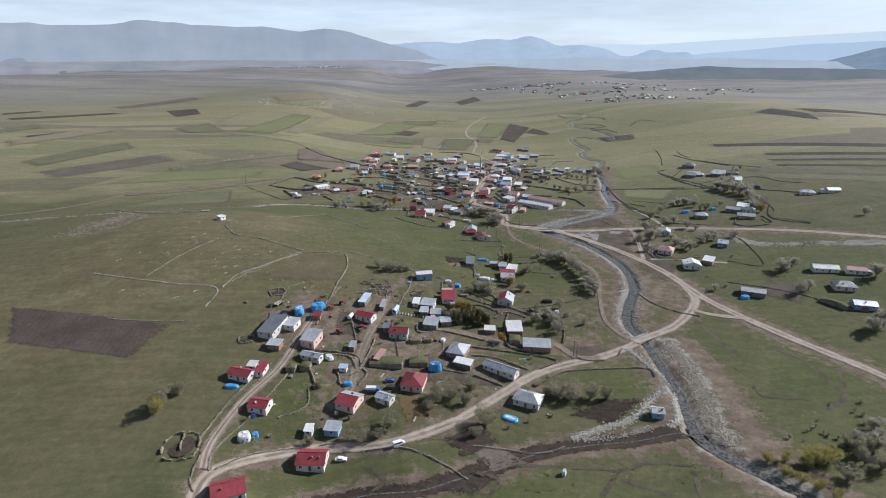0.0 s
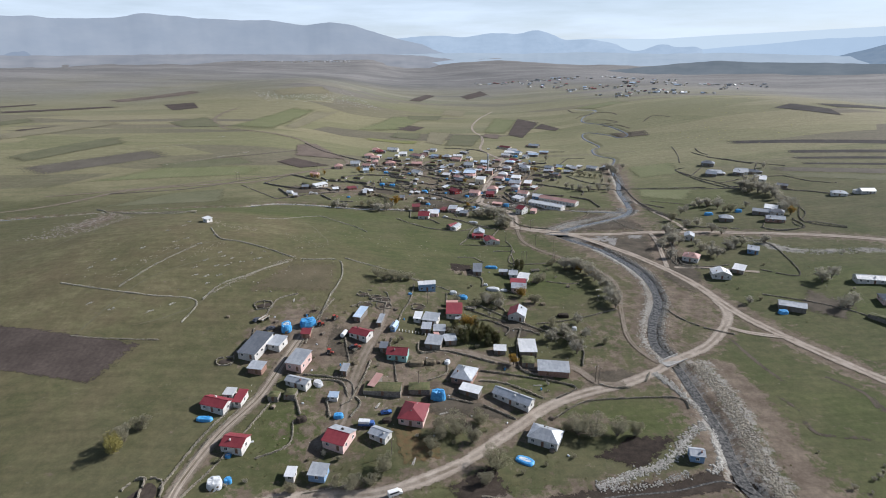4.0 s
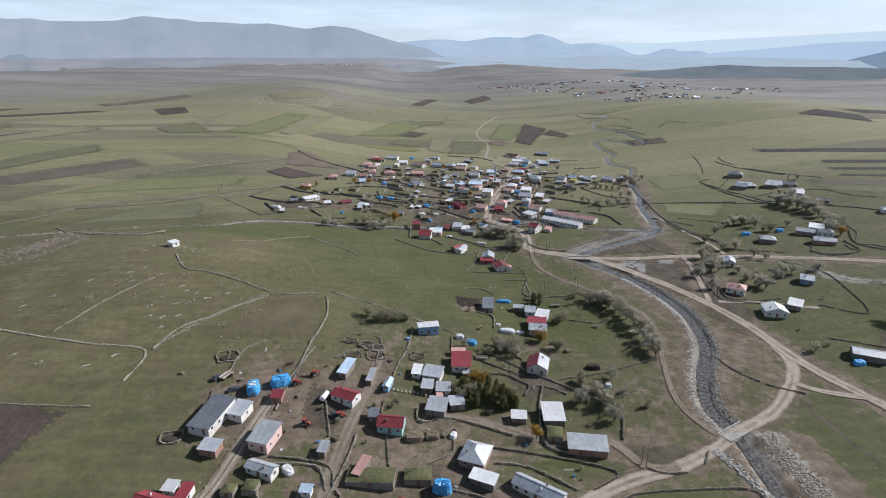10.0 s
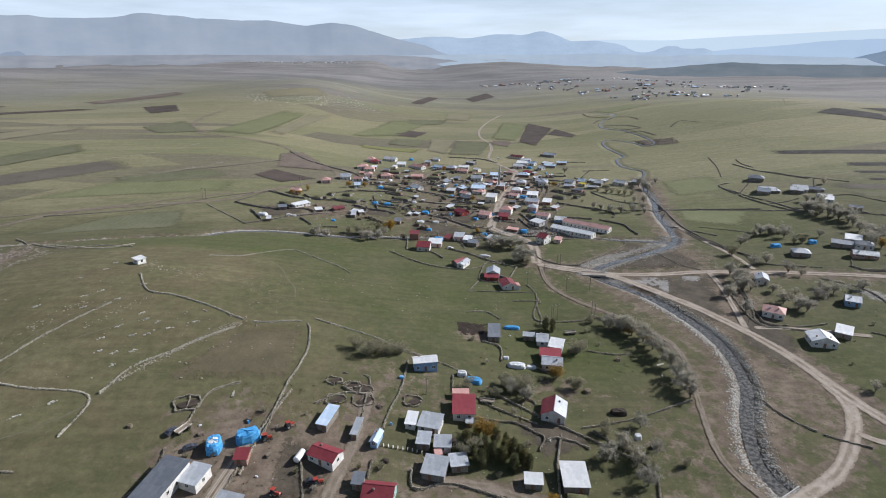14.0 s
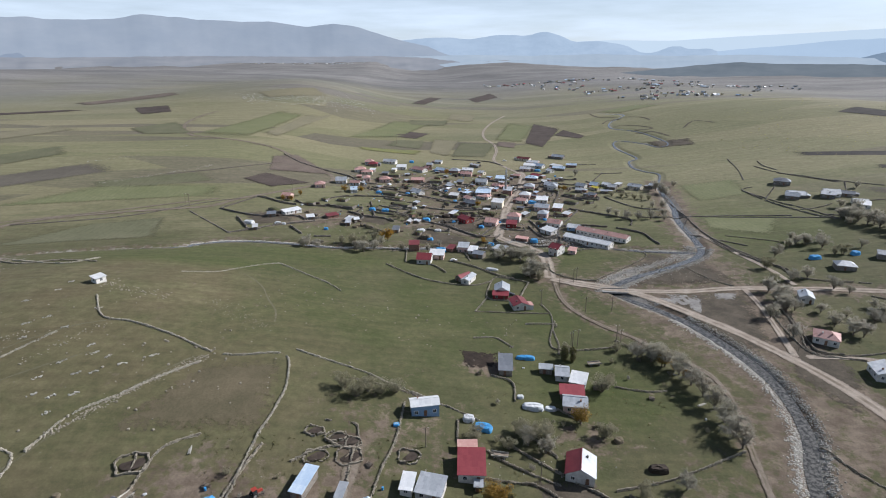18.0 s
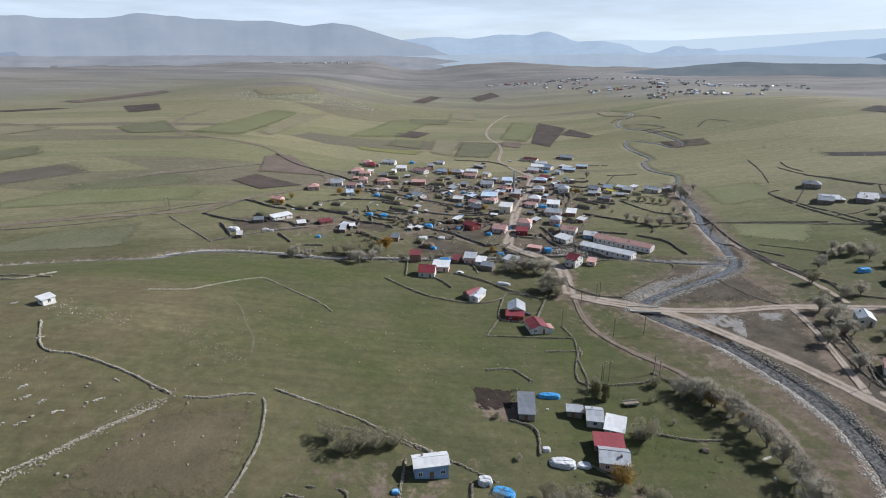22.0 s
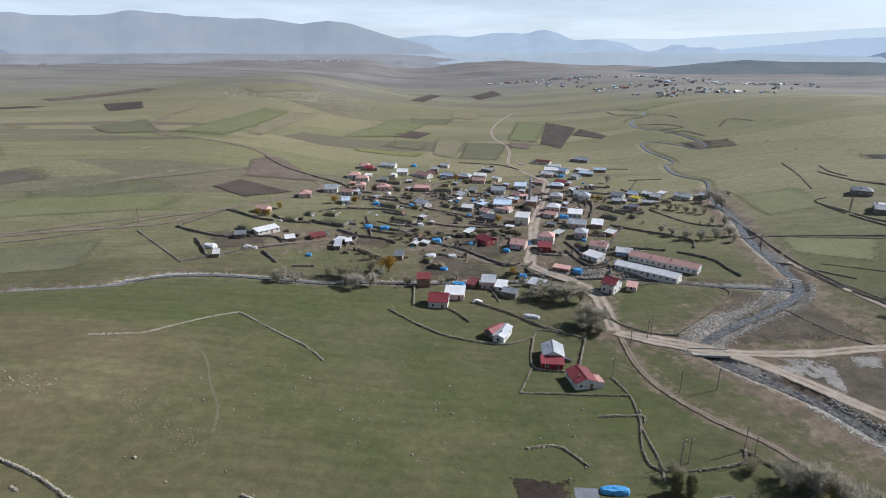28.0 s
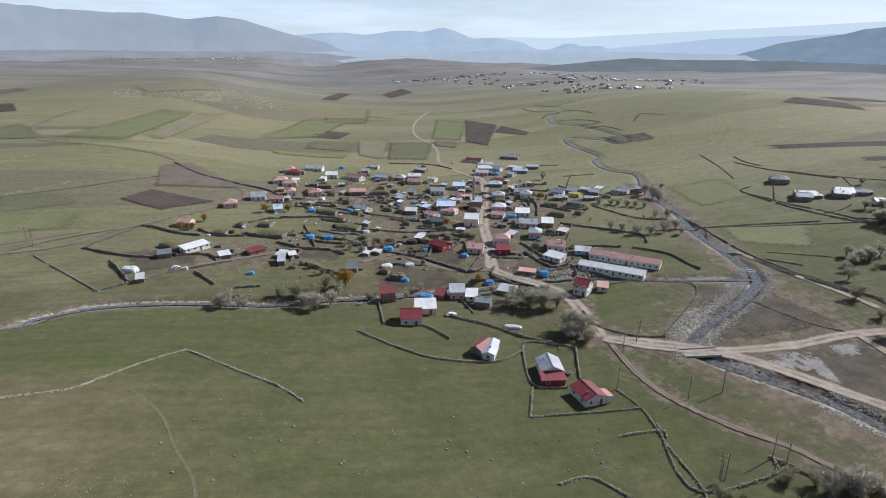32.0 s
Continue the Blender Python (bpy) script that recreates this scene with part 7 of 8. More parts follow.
plant("bush", 188.0, 610.3, 4)
plant("bush", 192.8, 607.3, 4)
plant("bush", 196.9, 603.0, 4)
plant("bush", 201.6, 599.9, 4)
plant("bush", 206.2, 596.8, 4)
plant("bush", 181.9, 615.2, 3.5)
plant("bare", 172.7, 693.5, 6)
plant("bare", 244.1, 633.6, 5)
plant("bare", 242.1, 469.6, 5)
plant("bare", 255.8, 472.3, 5)
plant("bare", 233.4, 464.8, 4)
plant("bare", 325.0, 536.5, 6)
plant("bare", 313.1, 516.8, 7)
plant("bare", 333.2, 532.2, 7)
plant("bare", 188.7, 406.5, 7)
plant("bare", 187.9, 396.6, 7.5)
plant("bare", 182.7, 384.9, 7)
plant("bare", 187.7, 384.4, 6)
plant("bare", 194.6, 367.2, 6)
plant("bare", 197.2, 359.5, 6)
plant("bare", 199.9, 356.9, 6)
plant("bare", 222.6, 405.3, 6)
plant("bare", 219.1, 420.4, 6)
plant("bare", 171.7, 377.9, 6.5)
plant("bare", 182.6, 383.1, 7)
plant("bare", 170.1, 359.5, 6)
plant("bare", 199.8, 361.2, 6)
plant("bare", 220.4, 372.2, 6)
plant("bare", 226.9, 374.7, 6)
plant("bare", 244.6, 376.9, 5)
plant("bare", 320.9, 515.3, 9)
plant("bare", 310.8, 512.5, 8)
plant("bare", 318.8, 497.3, 9)
plant("bare", 319.9, 485.4, 9)
plant("bare", 296.8, 435.9, 8)
plant("bare", 310.1, 444.9, 8)
plant("bare", 250.1, 480.9, 6)
plant("bare", 255.2, 475.0, 6)
plant("bare", 265.8, 475.2, 6)
plant("bare", 238.5, 312.8, 7)
plant("bare", 246.1, 315.7, 7)
plant("bare", 228.5, 282.4, 6.5)
plant("bare", 235.4, 284.9, 6)
plant("bare", 284.5, 293.4, 8)
plant("bare", 244.0, 240.0, 9)
plant("bare", 235.0, 235.9, 8)
plant("bare", 182.8, 293.0, 4)
plant("bare", 361.5, 396.2, 6)
plant("bare", 370.5, 579.0, 5)
plant("bush", 96.6, 350.6, 3.5)
plant("bush", 106.3, 347.4, 4)
plant("bush", 106.1, 350.4, 3.5)
plant("bush", 69.6, 351.2, 4)
plant("bush", 90.7, 353.4, 3.5)
plant("bare", 103.7, 347.7, 6)
plant("bush", 2.6, 488.4, 4)
plant("bare", 84.8, 266.7, 4.5)
plant("bare", 84.3, 278.8, 5)
plant("bush", 0.8, 553.7, 3)
plant("bush", 5.8, 550.4, 3)
plant("bush", -1.7, 559.5, 2.8)
plant("bush", 14.1, 558.1, 3)
plant("bush", 18.9, 556.5, 3)
plant("bush", 24.8, 554.8, 3.2)
plant("bush", 62.9, 568.3, 3)
plant("bush", 67.2, 565.2, 3)
plant("bush", 72.4, 561.9, 3)
plant("yellow", 146.1, 637.5, 4)
plant("yellow", 143.4, 641.5, 3.5)
plant("bush", -20.7, 527.0, 3)
plant("bush", -15.7, 519.1, 3)
plant("bush", -10.8, 513.6, 3)
plant("bare", 19.1, 487.9, 4)
plant("bare", 27.0, 495.1, 4)
plant("bush", -35.0, 493.5, 4.5)
plant("bush", -27.0, 492.9, 6)
plant("bush", -20.3, 492.2, 6)
plant("bush", -57.0, 485.2, 5)
plant("bush", -15.4, 501.9, 5)
plant("bush", 64.7, 474.6, 5.5)
plant("bush", 70.4, 471.0, 6.5)
plant("bush", 77.8, 473.8, 6)
plant("bush", 71.7, 437.8, 6)
plant("bush", 76.0, 440.2, 6.5)
plant("bush", 76.8, 432.4, 5)
plant("bush", 59.6, 469.6, 5)
plant("yellow", 104.2, 341.0, 4.5)
plant("yellow", 109.4, 331.8, 4)
plant("bush", 22.2, 266.4, 5)
plant("bush", 79.9, 259.5, 4)
plant("bush", 76.6, 263.3, 4.5)
plant("bush", 74.4, 271.0, 4)
plant("bush", 70.8, 275.0, 4.5)
plant("bush", 25.7, 298.8, 4)
plant("bush", 35.5, 295.3, 3.5)

for px, py, tall in ((125, 154, 3.4), (131, 153, 3.8), (138, 151, 5.6), (142, 151, 5.8), (147, 152, 5.2), (127, 147, 3.2), (130, 143, 3.4), (133, 139, 3.6), (136, 134, 4.0)):
    plant("willow", px, py, tall)
for px, py, tall in ((158, 149, 5.5), (168, 155, 6), (164, 160, 5), (177, 167, 5), (172, 160, 5.5)):
    plant("bare", px, py, tall)
for px, py, tall in ((307, 512, 8), (309, 506, 8.5), (313, 504, 8), (318, 508, 7), (313, 496, 9), (319, 497, 8), (315, 488, 8.5), (318, 482, 7.5), (315, 474, 8), (311, 463, 7), (307, 450, 8), (305, 443, 8.5), (312, 455, 6), (248, 473, 6.5), (254, 472, 6.5), (259, 464, 7), (280, 459, 5), (224, 456, 6), (303, 500, 5), (322, 490, 6)):
    plant("bare", px, py, tall)
plant("yellow", 298, 429, 6.5)
for px, py in [(258, 452), (262, 451), (198, 381), (200, 371), (206, 375), (214, 368), (225, 382), (207, 438), (200, 420), (210, 419), (226, 399), (195, 402)]:
    plant("bare" if plant_random.random() < 0.6 else "bush", px, py, plant_random.uniform(4, 6.5))


# ---- heaps and stacks under sheets ----
heap_random = random.Random(21)
HEAP_MAT = {"blue": TARP, "bluewhite": TARP, "white": TARP_LIGHT, "hay": HAY, "dark": DUNG}
HEAP_WORDS = {
    "blue": ("tarpaulin_stack", "farm stack covered with a crumpled blue tarpaulin"),
    "bluewhite": ("tarpaulin_stack", "farm stack under a blue tarpaulin with a pale sheet"),
    "white": ("tarpaulin_stack", "farm heap covered with a pale plastic sheet"),
    "hay": ("hay_stack", "loose brown hay and wood stack in a yard"),
    "dark": ("dung_stack", "dark stack of dried dung fuel in a yard"),
}


def lump_mesh(name, w, d, h, mat, seed, top=0.55):
    r = random.Random(seed)
    V, F, rows, cols = [], [], 6, 18
    for i in range(rows + 1):
        f = i / rows
        z = h * math.sin(f * 1.5708) - 0.25 * (i == 0)
        s = 1 - (1 - top) * f**1.6 if i < rows else 0.02
        for j in range(cols):
            a = 6.28318 * j / cols
            ca, sa = math.cos(a), math.sin(a)
            q = (abs(ca) ** 3.2 + abs(sa) ** 3.2) ** (-1 / 3.2)
            k = 1 + r.uniform(-0.06, 0.06)
            V.append((ca * q * w / 2 * s * k, sa * q * d / 2 * s * k, z + (r.uniform(-0.09, 0.09) * h if 0 < i else 0)))
    for i in range(rows):
        for j in range(cols):
            F.append((i * cols + j, i * cols + (j + 1) % cols, (i + 1) * cols + (j + 1) % cols, (i + 1) * cols + j))
    return mesh_of(name, V, F, mat)


def heap(x, y, turn, w, d, h, kind):
    name, label = HEAP_WORDS[kind]
    o = thing(name, x, y, turn, label, "stack", "covered farm stacks")
    seed = heap_random.randrange(9999)
    if kind in ("hay", "dark"):
        part("mound", lump_mesh("mound", w, d, h, HEAP_MAT[kind], seed, 0.7), o)
    else:
        part("mound", lump_mesh("mound", w * 0.96, d * 0.96, h * 0.9, HAY, seed, 0.6), o)
        part("sheet", lump_mesh("sheet", w, d, h, HEAP_MAT[kind], seed + 1, 0.72), o)
        if kind == "bluewhite":
            part("pale_sheet", lump_mesh("pale_sheet", w * 0.7, d * 0.5, h * 1.05, TARP_LIGHT, seed + 2, 0.8), o)
    return o


WHEEL = {}


def wheel_mesh(r, w):
    key = (round(r, 2), round(w, 2))
    if key not in WHEEL:
        V, F, c = [], [], 14
        for yy, rr in ((-w / 2, r * 0.55), (-w / 2, r * 0.92), (-w * 0.3, r), (w * 0.3, r), (w / 2, r * 0.92), (w / 2, r * 0.55)):
            for i in range(c):
                V.append((rr * math.cos(6.2832 * i / c), yy, rr * math.sin(6.2832 * i / c)))
        for k in range(5):
            F += [(k * c + i, (k + 1) * c + i, (k + 1) * c + (i + 1) % c, k * c + (i + 1) % c) for i in range(c)]
        rim = mesh_of("rim", [(r * 0.55 * math.cos(6.2832 * i / c), yy, r * 0.55 * math.sin(6.2832 * i / c)) for yy in (-w * 0.42, w * 0.42) for i in range(c)], [tuple(range(c)), tuple(range(2 * c - 1, c - 1, -1))], CONCRETE)
        WHEEL[key] = (mesh_of("tyre", V, F, RUBBER), rim)
    return WHEEL[key]


def wheels(o, places, r, w):
    tyre, rim = wheel_mesh(r, w)
    for px, py in places:
        t = part("wheel", tyre, o, "", pose(px, py, r))
        part("rim", rim, t)


def profile_mesh(name, outline, half, mat, tuck=0.12):
    """A body from its side outline, narrower towards the roof."""
    tall = max(p[1] for p in outline)
    V = [(p[0], s * (half - tuck * max(0, p[1] - tall * 0.55) / tall * 2), p[1]) for s in (-1, 1) for p in outline]
    c = len(outline)
    F = [tuple(range(c - 1, -1, -1)), tuple(range(c, 2 * c))] + [(i, (i + 1) % c, c + (i + 1) % c, c + i) for i in range(c)]
    return mesh_of(name, V, F, mat)


def vehicle(kind, x, y, turn):
    if kind == "tractor":
        o = thing("tractor", x, y, turn, "small red farm tractor parked in a dirt yard", "tractor", "farm vehicles")
        part("bonnet", profile_mesh("bonnet", [(0.0, 0.7), (1.6, 0.7), (1.65, 1.25), (1.5, 1.4), (0, 1.5)], 0.38, PAINT["red"]), o)
        part("cab", profile_mesh("cab", [(-1.2, 0.9), (0.1, 0.9), (0.0, 2.3), (-1.1, 2.3)], 0.65, GLASS), o)
        part("cab_roof", box_mesh("cab_roof", PAINT["red"], (-1.25, 0.15, -0.7, 0.7, 2.3, 2.42)), o)
        part("chassis", box_mesh("chassis", RUBBER, (-1.1, 1.5, -0.25, 0.25, 0.45, 0.75)), o)
        wheels(o, [(-0.8, -0.8), (-0.8, 0.8)], 0.75, 0.42)
        wheels(o, [(1.3, -0.65), (1.3, 0.65)], 0.45, 0.28)
    elif kind == "trailer":
        o = thing("farm_trailer", x, y, turn, "flat wooden farm trailer standing in a yard", "trailer", "farm vehicles")
        part("bed", box_mesh("bed", WOOD, (-2.6, 2.6, -1.0, 1.0, 0.75, 0.9)), o)
        for s in (-1, 1):
            part("side_board", box_mesh("side_board", BOULDER, (-2.6, 2.6, s * 1.0 - 0.04, s * 1.0 + 0.04, 0.9, 1.35)), o)
        part("drawbar", box_mesh("drawbar", RUBBER, (2.6, 4.0, -0.06, 0.06, 0.55, 0.67)), o)
        wheels(o, [(-1.5, -0.95), (-1.5, 0.95), (1.5, -0.95), (1.5, 0.95)], 0.4, 0.25)
    elif kind == "tank":
        o = thing("water_tank", x, y, turn, "white cylindrical tank on a wheeled frame beside a house", "tank")
        c = 16
        V = [(sx, 1.0 * rr * math.cos(6.2832 * i / c), 1.5 + 1.0 * rr * math.sin(6.2832 * i / c)) for sx, rr in ((-2.4, 0.55), (-2.1, 1), (2.1, 1), (2.4, 0.55)) for i in range(c)]
        F = [(k * c + i, (k + 1) * c + i, (k + 1) * c + (i + 1) % c, k * c + (i + 1) % c) for k in range(3) for i in range(c)] + [tuple(range(c)), tuple(range(4 * c - 1, 3 * c - 1, -1))]
        part("barrel", mesh_of("barrel", V, F, PAINT["white"]), o)
        part("frame", box_mesh("frame", RUBBER, (-2.2, 2.2, -0.6, 0.6, 0.4, 0.6)), o)
        wheels(o, [(-1.2, -0.85), (-1.2, 0.85), (1.2, -0.85), (1.2, 0.85)], 0.42, 0.25)
    elif kind == "truck":
        o = thing("truck", x, y, turn, "small blue lorry with a pale cargo cover", "truck", "farm vehicles")
        part("cab", profile_mesh("cab", [(1.3, 0.5), (2.9, 0.5), (2.9, 1.3), (2.6, 2.2), (1.3, 2.2)], 0.95, PAINT["blue"]), o)
        part("windscreen", box_mesh("windscreen", GLASS, (2.74, 2.8, -0.75, 0.75, 1.35, 1.95)), o)
        part("cargo_bed", box_mesh("cargo_bed", PAINT["blue"], (-3, 1.25, -1.05, 1.05, 0.7, 1.5)), o)
        part("cargo_cover", box_mesh("cargo_cover", TARP_LIGHT, (-2.9, 1.2, -1.0, 1.0, 1.5, 2.5)), o)
        wheels(o, [(-1.8, -0.9), (-1.8, 0.9), (2.1, -0.9), (2.1, 0.9)], 0.45, 0.28)
    else:
        colour = {"van": "white", "car": "white", "dark": "dark", "blue": "blue"}[kind]
        word = "minibus" if kind == "van" else "car"
        o = thing("van" if kind == "van" else "car", x, y, turn, f"{'dark grey' if colour == 'dark' else colour} {word} parked on the bare earth", word, "parked vehicles")
        if kind == "van":
            body, glass = [(-2.3, 0.35), (2.3, 0.35), (2.35, 1.0), (1.7, 1.2), (1.2, 1.95), (-2.2, 2.0)], (-1.9, 1.0, 1.25, 1.75)
        else:
            body, glass = [(-2.1, 0.3), (2.1, 0.3), (2.1, 0.8), (1.1, 0.95), (0.5, 1.42), (-1.1, 1.45), (-1.8, 0.98), (-2.1, 0.9)], (-1.1, 0.5, 1.0, 1.32)
        part("body", profile_mesh("body", body, 0.86, PAINT[colour]), o)
        for s in (-1, 1):
            part("side_window", box_mesh("side_window", GLASS, (glass[0], glass[1], s * 0.8 - 0.03, s * 0.8 + 0.03, glass[2], glass[3])), o)
        for s in (-1, 1):
            part("headlight", box_mesh("headlight", FRAME, (2.08, 2.14, s * 0.6 - 0.16, s * 0.6 + 0.16, 0.6, 0.78)), o)
        wheels(o, [(-1.3, -0.78), (-1.3, 0.78), (1.35, -0.78), (1.35, 0.78)], 0.32, 0.2)
    return o


POLE = None


def power_pole(x, y, tall):
    global POLE
    if POLE is None:
        V, F = [], []
        limb_into(V, F, (0, 0, -0.4), (0, 0, 8), 0.17, 0.1, 7)
        arm = box_mesh("crossarm", WOOD, (-0.9, 0.9, -0.06, 0.06, 7.3, 7.44))
        cup = box_mesh("insulator", FRAME, (-0.06, 0.06, -0.06, 0.06, 7.44, 7.66))
        POLE = (mesh_of("shaft", V, F, WOOD), arm, cup)
    o = thing("power_pole", x, y, 20, "grey wooden power pole with one crossarm", "pole", "power poles")
    size = Matrix.Diagonal((1, 1, tall / 8, 1))
    part("shaft", POLE[0], o, "", size)
    part("crossarm", POLE[1], o, "", size)
    for px in (-0.8, 0, 0.8):
        part("insulator", POLE[2], o, "", pose(px, 0, 0) @ size)


def ruin(x, y, w, d, turn):
    """Roofless stone walls, broken down to different heights."""
    o = thing("ruin", x, y, turn, "roofless tumbled stone ruin overgrown with grass", "ruin", "ruined sheds")
    r = heap_random
    w, d = w * 0.75, d * 0.75
    zs = o.matrix_basis.translation.z
    m = o.matrix_basis
    for ax, ay, bx, by in ((-w / 2, -d / 2, w / 2, -d / 2), (w / 2, -d / 2, w / 2, d / 2), (w / 2, d / 2, -w / 2, d / 2), (-w / 2, d / 2, -w / 2, -d / 2)) + (((0, -d / 2, 0, d / 2),) if w > 8 else ()):
        V, F = [], []
        long = math.hypot(bx - ax, by - ay)
        for i in range(int(long / 0.34)):
            f = i * 0.34 / long
            if noise.noise(Vector((x + f * 6, y, ax))) > 0.28:
                continue
            px, py = ax + (bx - ax) * f, ay + (by - ay) * f
            squeeze = 1 - 0.2 * (abs(px) / (w / 2)) ** 2 * (abs(py) / (d / 2)) ** 2
            px = px * squeeze + 0.9 * noise.noise(Vector((x + px * 0.35, y + py * 0.35, 1)))
            py = py * squeeze + 0.9 * noise.noise(Vector((x + px * 0.35, y + py * 0.35, 6)))
            q = m @ Vector((px, py, 0))
            g = float(lie(q.x, q.y)) - zs
            top = 0.12 + (0.95 if d > 12 else 0.62) * max(0, 0.5 + noise.noise(Vector((x + f * 4, y, bx))))
            z = -0.3
            while z < top:
                s = r.uniform(0.12, 0.24)
                box_into(V, F, px - s + r.uniform(-0.1, 0.1), px + s, py - s + r.uniform(-0.1, 0.1), py + s, g + z, g + z + r.uniform(0.24, 0.36))
                z += 0.3
        if V:
            tagged(part("wall", mesh_of("wall", V, F, STONE), o), kind="stuff")
    RV = [(math.cos(6.2832 * i / 12) * w * 0.4, math.sin(6.2832 * i / 12) * d * 0.4, 0.22 + r.uniform(-0.05, 0.05)) for i in range(12)]
    part("earth_floor", mesh_of("earth_floor", RV, [tuple(range(12))], DUNG), o)
    return o


SLAB = box_mesh("post_slab", WALL["white"], (-0.3, 0.3, -0.08, 0.08, -0.3, 0.85), (-0.2, 0.2, -0.07, 0.07, 0.85, 1.0))


def post_slab(x, y):
    o = new("garden_post", SLAB)
    o.matrix_basis = pose(x, y, level(x, y), 0, 0, 70)
    tagged(o, "short white concrete garden post standing in turf", "post", "row of garden posts")


# ---- loose things ----
heap(-55.7, 265.4, 10, 4.7, 6.8, 3.1, "bluewhite")
heap(-46.6, 269.3, 25, 7.6, 5.1, 3.1, "blue")
heap(10.4, 222.1, -5, 6.0, 4.2, 3.6, "blue")
heap(28.9, 304.1, -25, 6.0, 3.8, 1.4, "blue")
heap(24.6, 307.7, 0, 3.8, 3.0, 1.7, "white")
heap(51.4, 347.2, -5, 7.6, 2.5, 1.3, "blue")
heap(47.5, 315.5, -12, 7.4, 3.6, 1.5, "white")
heap(53.5, 315.0, -8, 4.0, 2.4, 0.9, "white")
heap(-19.6, 573.9, 0, 5.1, 4.2, 2.2, "blue")
heap(-9.6, 572.9, -10, 6.0, 4.2, 2.0, "blue")
heap(20.5, 550.1, -10, 6.0, 4.2, 2.2, "blue")
heap(-47.7, 520.7, 0, 3.0, 2.5, 1.4, "blue")
heap(26.9, 483.7, -30, 6.8, 4.2, 2.2, "blue")
heap(89.0, 500.1, 0, 5.1, 4.2, 1.9, "blue")
heap(60.1, 496.5, 0, 4.2, 2.5, 1.4, "blue")
heap(18.7, 509.0, -20, 7.6, 6.0, 2.7, "hay")
heap(21.4, 505.9, -20, 4.2, 3.4, 1.5, "blue")
heap(-31.8, 657.0, 0, 5.1, 4.2, 2.0, "blue")
heap(-16.8, 629.9, 0, 5.1, 4.2, 1.9, "blue")
heap(141.0, 719.2, 0, 6.0, 4.2, 2.0, "blue")
heap(109.2, 597.6, -20, 6.8, 4.2, 2.0, "blue")
heap(13.6, 768.6, 0, 5.1, 4.2, 2.2, "blue")
heap(39.0, 723.5, 0, 6.0, 4.2, 2.0, "blue")
heap(53.6, 448.6, -25, 7.2, 2.6, 1.1, "white")
heap(-100.3, 529.7, -20, 7.6, 5.1, 1.9, "white")
heap(-64.2, 180.1, 15, 4.7, 4.7, 2.4, "white")
heap(-60.6, 182.0, 15, 2.5, 2.5, 1.4, "blue")
heap(37.9, 186.4, -35, 6.8, 3.8, 0.8, "bluewhite")
heap(-75.8, 209.4, -5, 6.0, 2.5, 1.1, "blue")
heap(-63.1, 192.3, 0, 2.1, 1.7, 0.8, "bluewhite")
heap(1.3, 302.8, 0, 2.1, 1.7, 0.8, "bluewhite")
heap(249.2, 258.9, 0, 4.2, 3.4, 1.7, "hay")
heap(242.7, 447.5, 0, 6.8, 4.2, 2.1, "blue")
heap(267.8, 448.4, 0, 5.1, 4.2, 2.1, "blue")
heap(194.7, 281.9, 0, 5.1, 3.4, 1.7, "blue")
heap(-83.7, 273.9, 0, 1.7, 1.7, 0.8, "hay")
heap(71.8, 299.3, 20, 3.0, 2.5, 1.2, "hay")
heap(27.5, 525.3, 10, 5.1, 3.4, 1.3, "white")
heap(15.9, 525.0, 20, 6.0, 4.2, 1.5, "white")
heap(8.5, 553.6, 0, 2.5, 2.5, 1.0, "white")
heap(49.6, 561.7, 0, 3.4, 2.5, 1.5, "dark")
heap(35.7, 559.8, 0, 6.0, 5.1, 2.1, "dark")
heap(24.0, 561.9, 0, 5.1, 4.2, 2.0, "dark")
heap(16.3, 564.9, 0, 5.1, 4.2, 2.0, "dark")
heap(-62.0, 585.9, 0, 3.4, 3.4, 1.5, "dark")
heap(20.4, 674.4, 0, 4.2, 3.4, 1.7, "dark")
heap(2.5, 244.0, 5, 6.8, 4.2, 1.9, "hay")
heap(8.6, 245.1, 5, 5.1, 4.2, 1.7, "hay")
heap(79.2, 286.3, -5, 6.0, 3.0, 1.7, "dark")
heap(44.2, 321.0, 0, 2.5, 1.7, 1.0, "white")
heap(81.2, 273.5, 0, 2.5, 2.2, 1.5, "white")
heap(84.4, 268.7, 0, 2.1, 1.7, 1.0, "dark")
heap(-73.4, 580.5, 0, 2.1, 1.7, 1.0, "white")
heap(-56.4, 594.0, 0, 2.1, 1.7, 1.0, "white")
heap(50.4, 153.9, 60, 2.2, 1.4, 2.0, "white")
vehicle("van", -6.7, 173.3, 20)
vehicle("car", -27.8, 170.1, -5)
vehicle("tractor", -40.8, 269.2, 20)
vehicle("tractor", -34.7, 274.7, 40)
vehicle("tractor", -34.5, 249.0, -20)
vehicle("dark", -24.7, 253.5, 0)
vehicle("dark", -62.7, 265.2, 30)
vehicle("truck", -17.1, 206.2, -10)
vehicle("dark", -70.2, 271.5, 60)
vehicle("tank", -29.6, 261.8, 70)
vehicle("trailer", -67.0, 272.5, 60)
vehicle("trailer", 32.2, 291.9, -15)
vehicle("dark", 57.2, 411.3, 0)
vehicle("dark", 87.0, 766.1, 0)
vehicle("van", 13.3, 627.5, -15)
vehicle("car", -81.3, 530.9, 20)
vehicle("trailer", 77.8, 343.0, 5)
vehicle("blue", -10.0, 213.0, 10)
vehicle("tractor", -23.2, 253.0, 20)
vehicle("car", 33.3, 465.2, 0)
vehicle("dark", 145.3, 707.1, 0)
vehicle("car", 116.4, 774.0, 0)
power_pole(93.7, 426.5, 8)
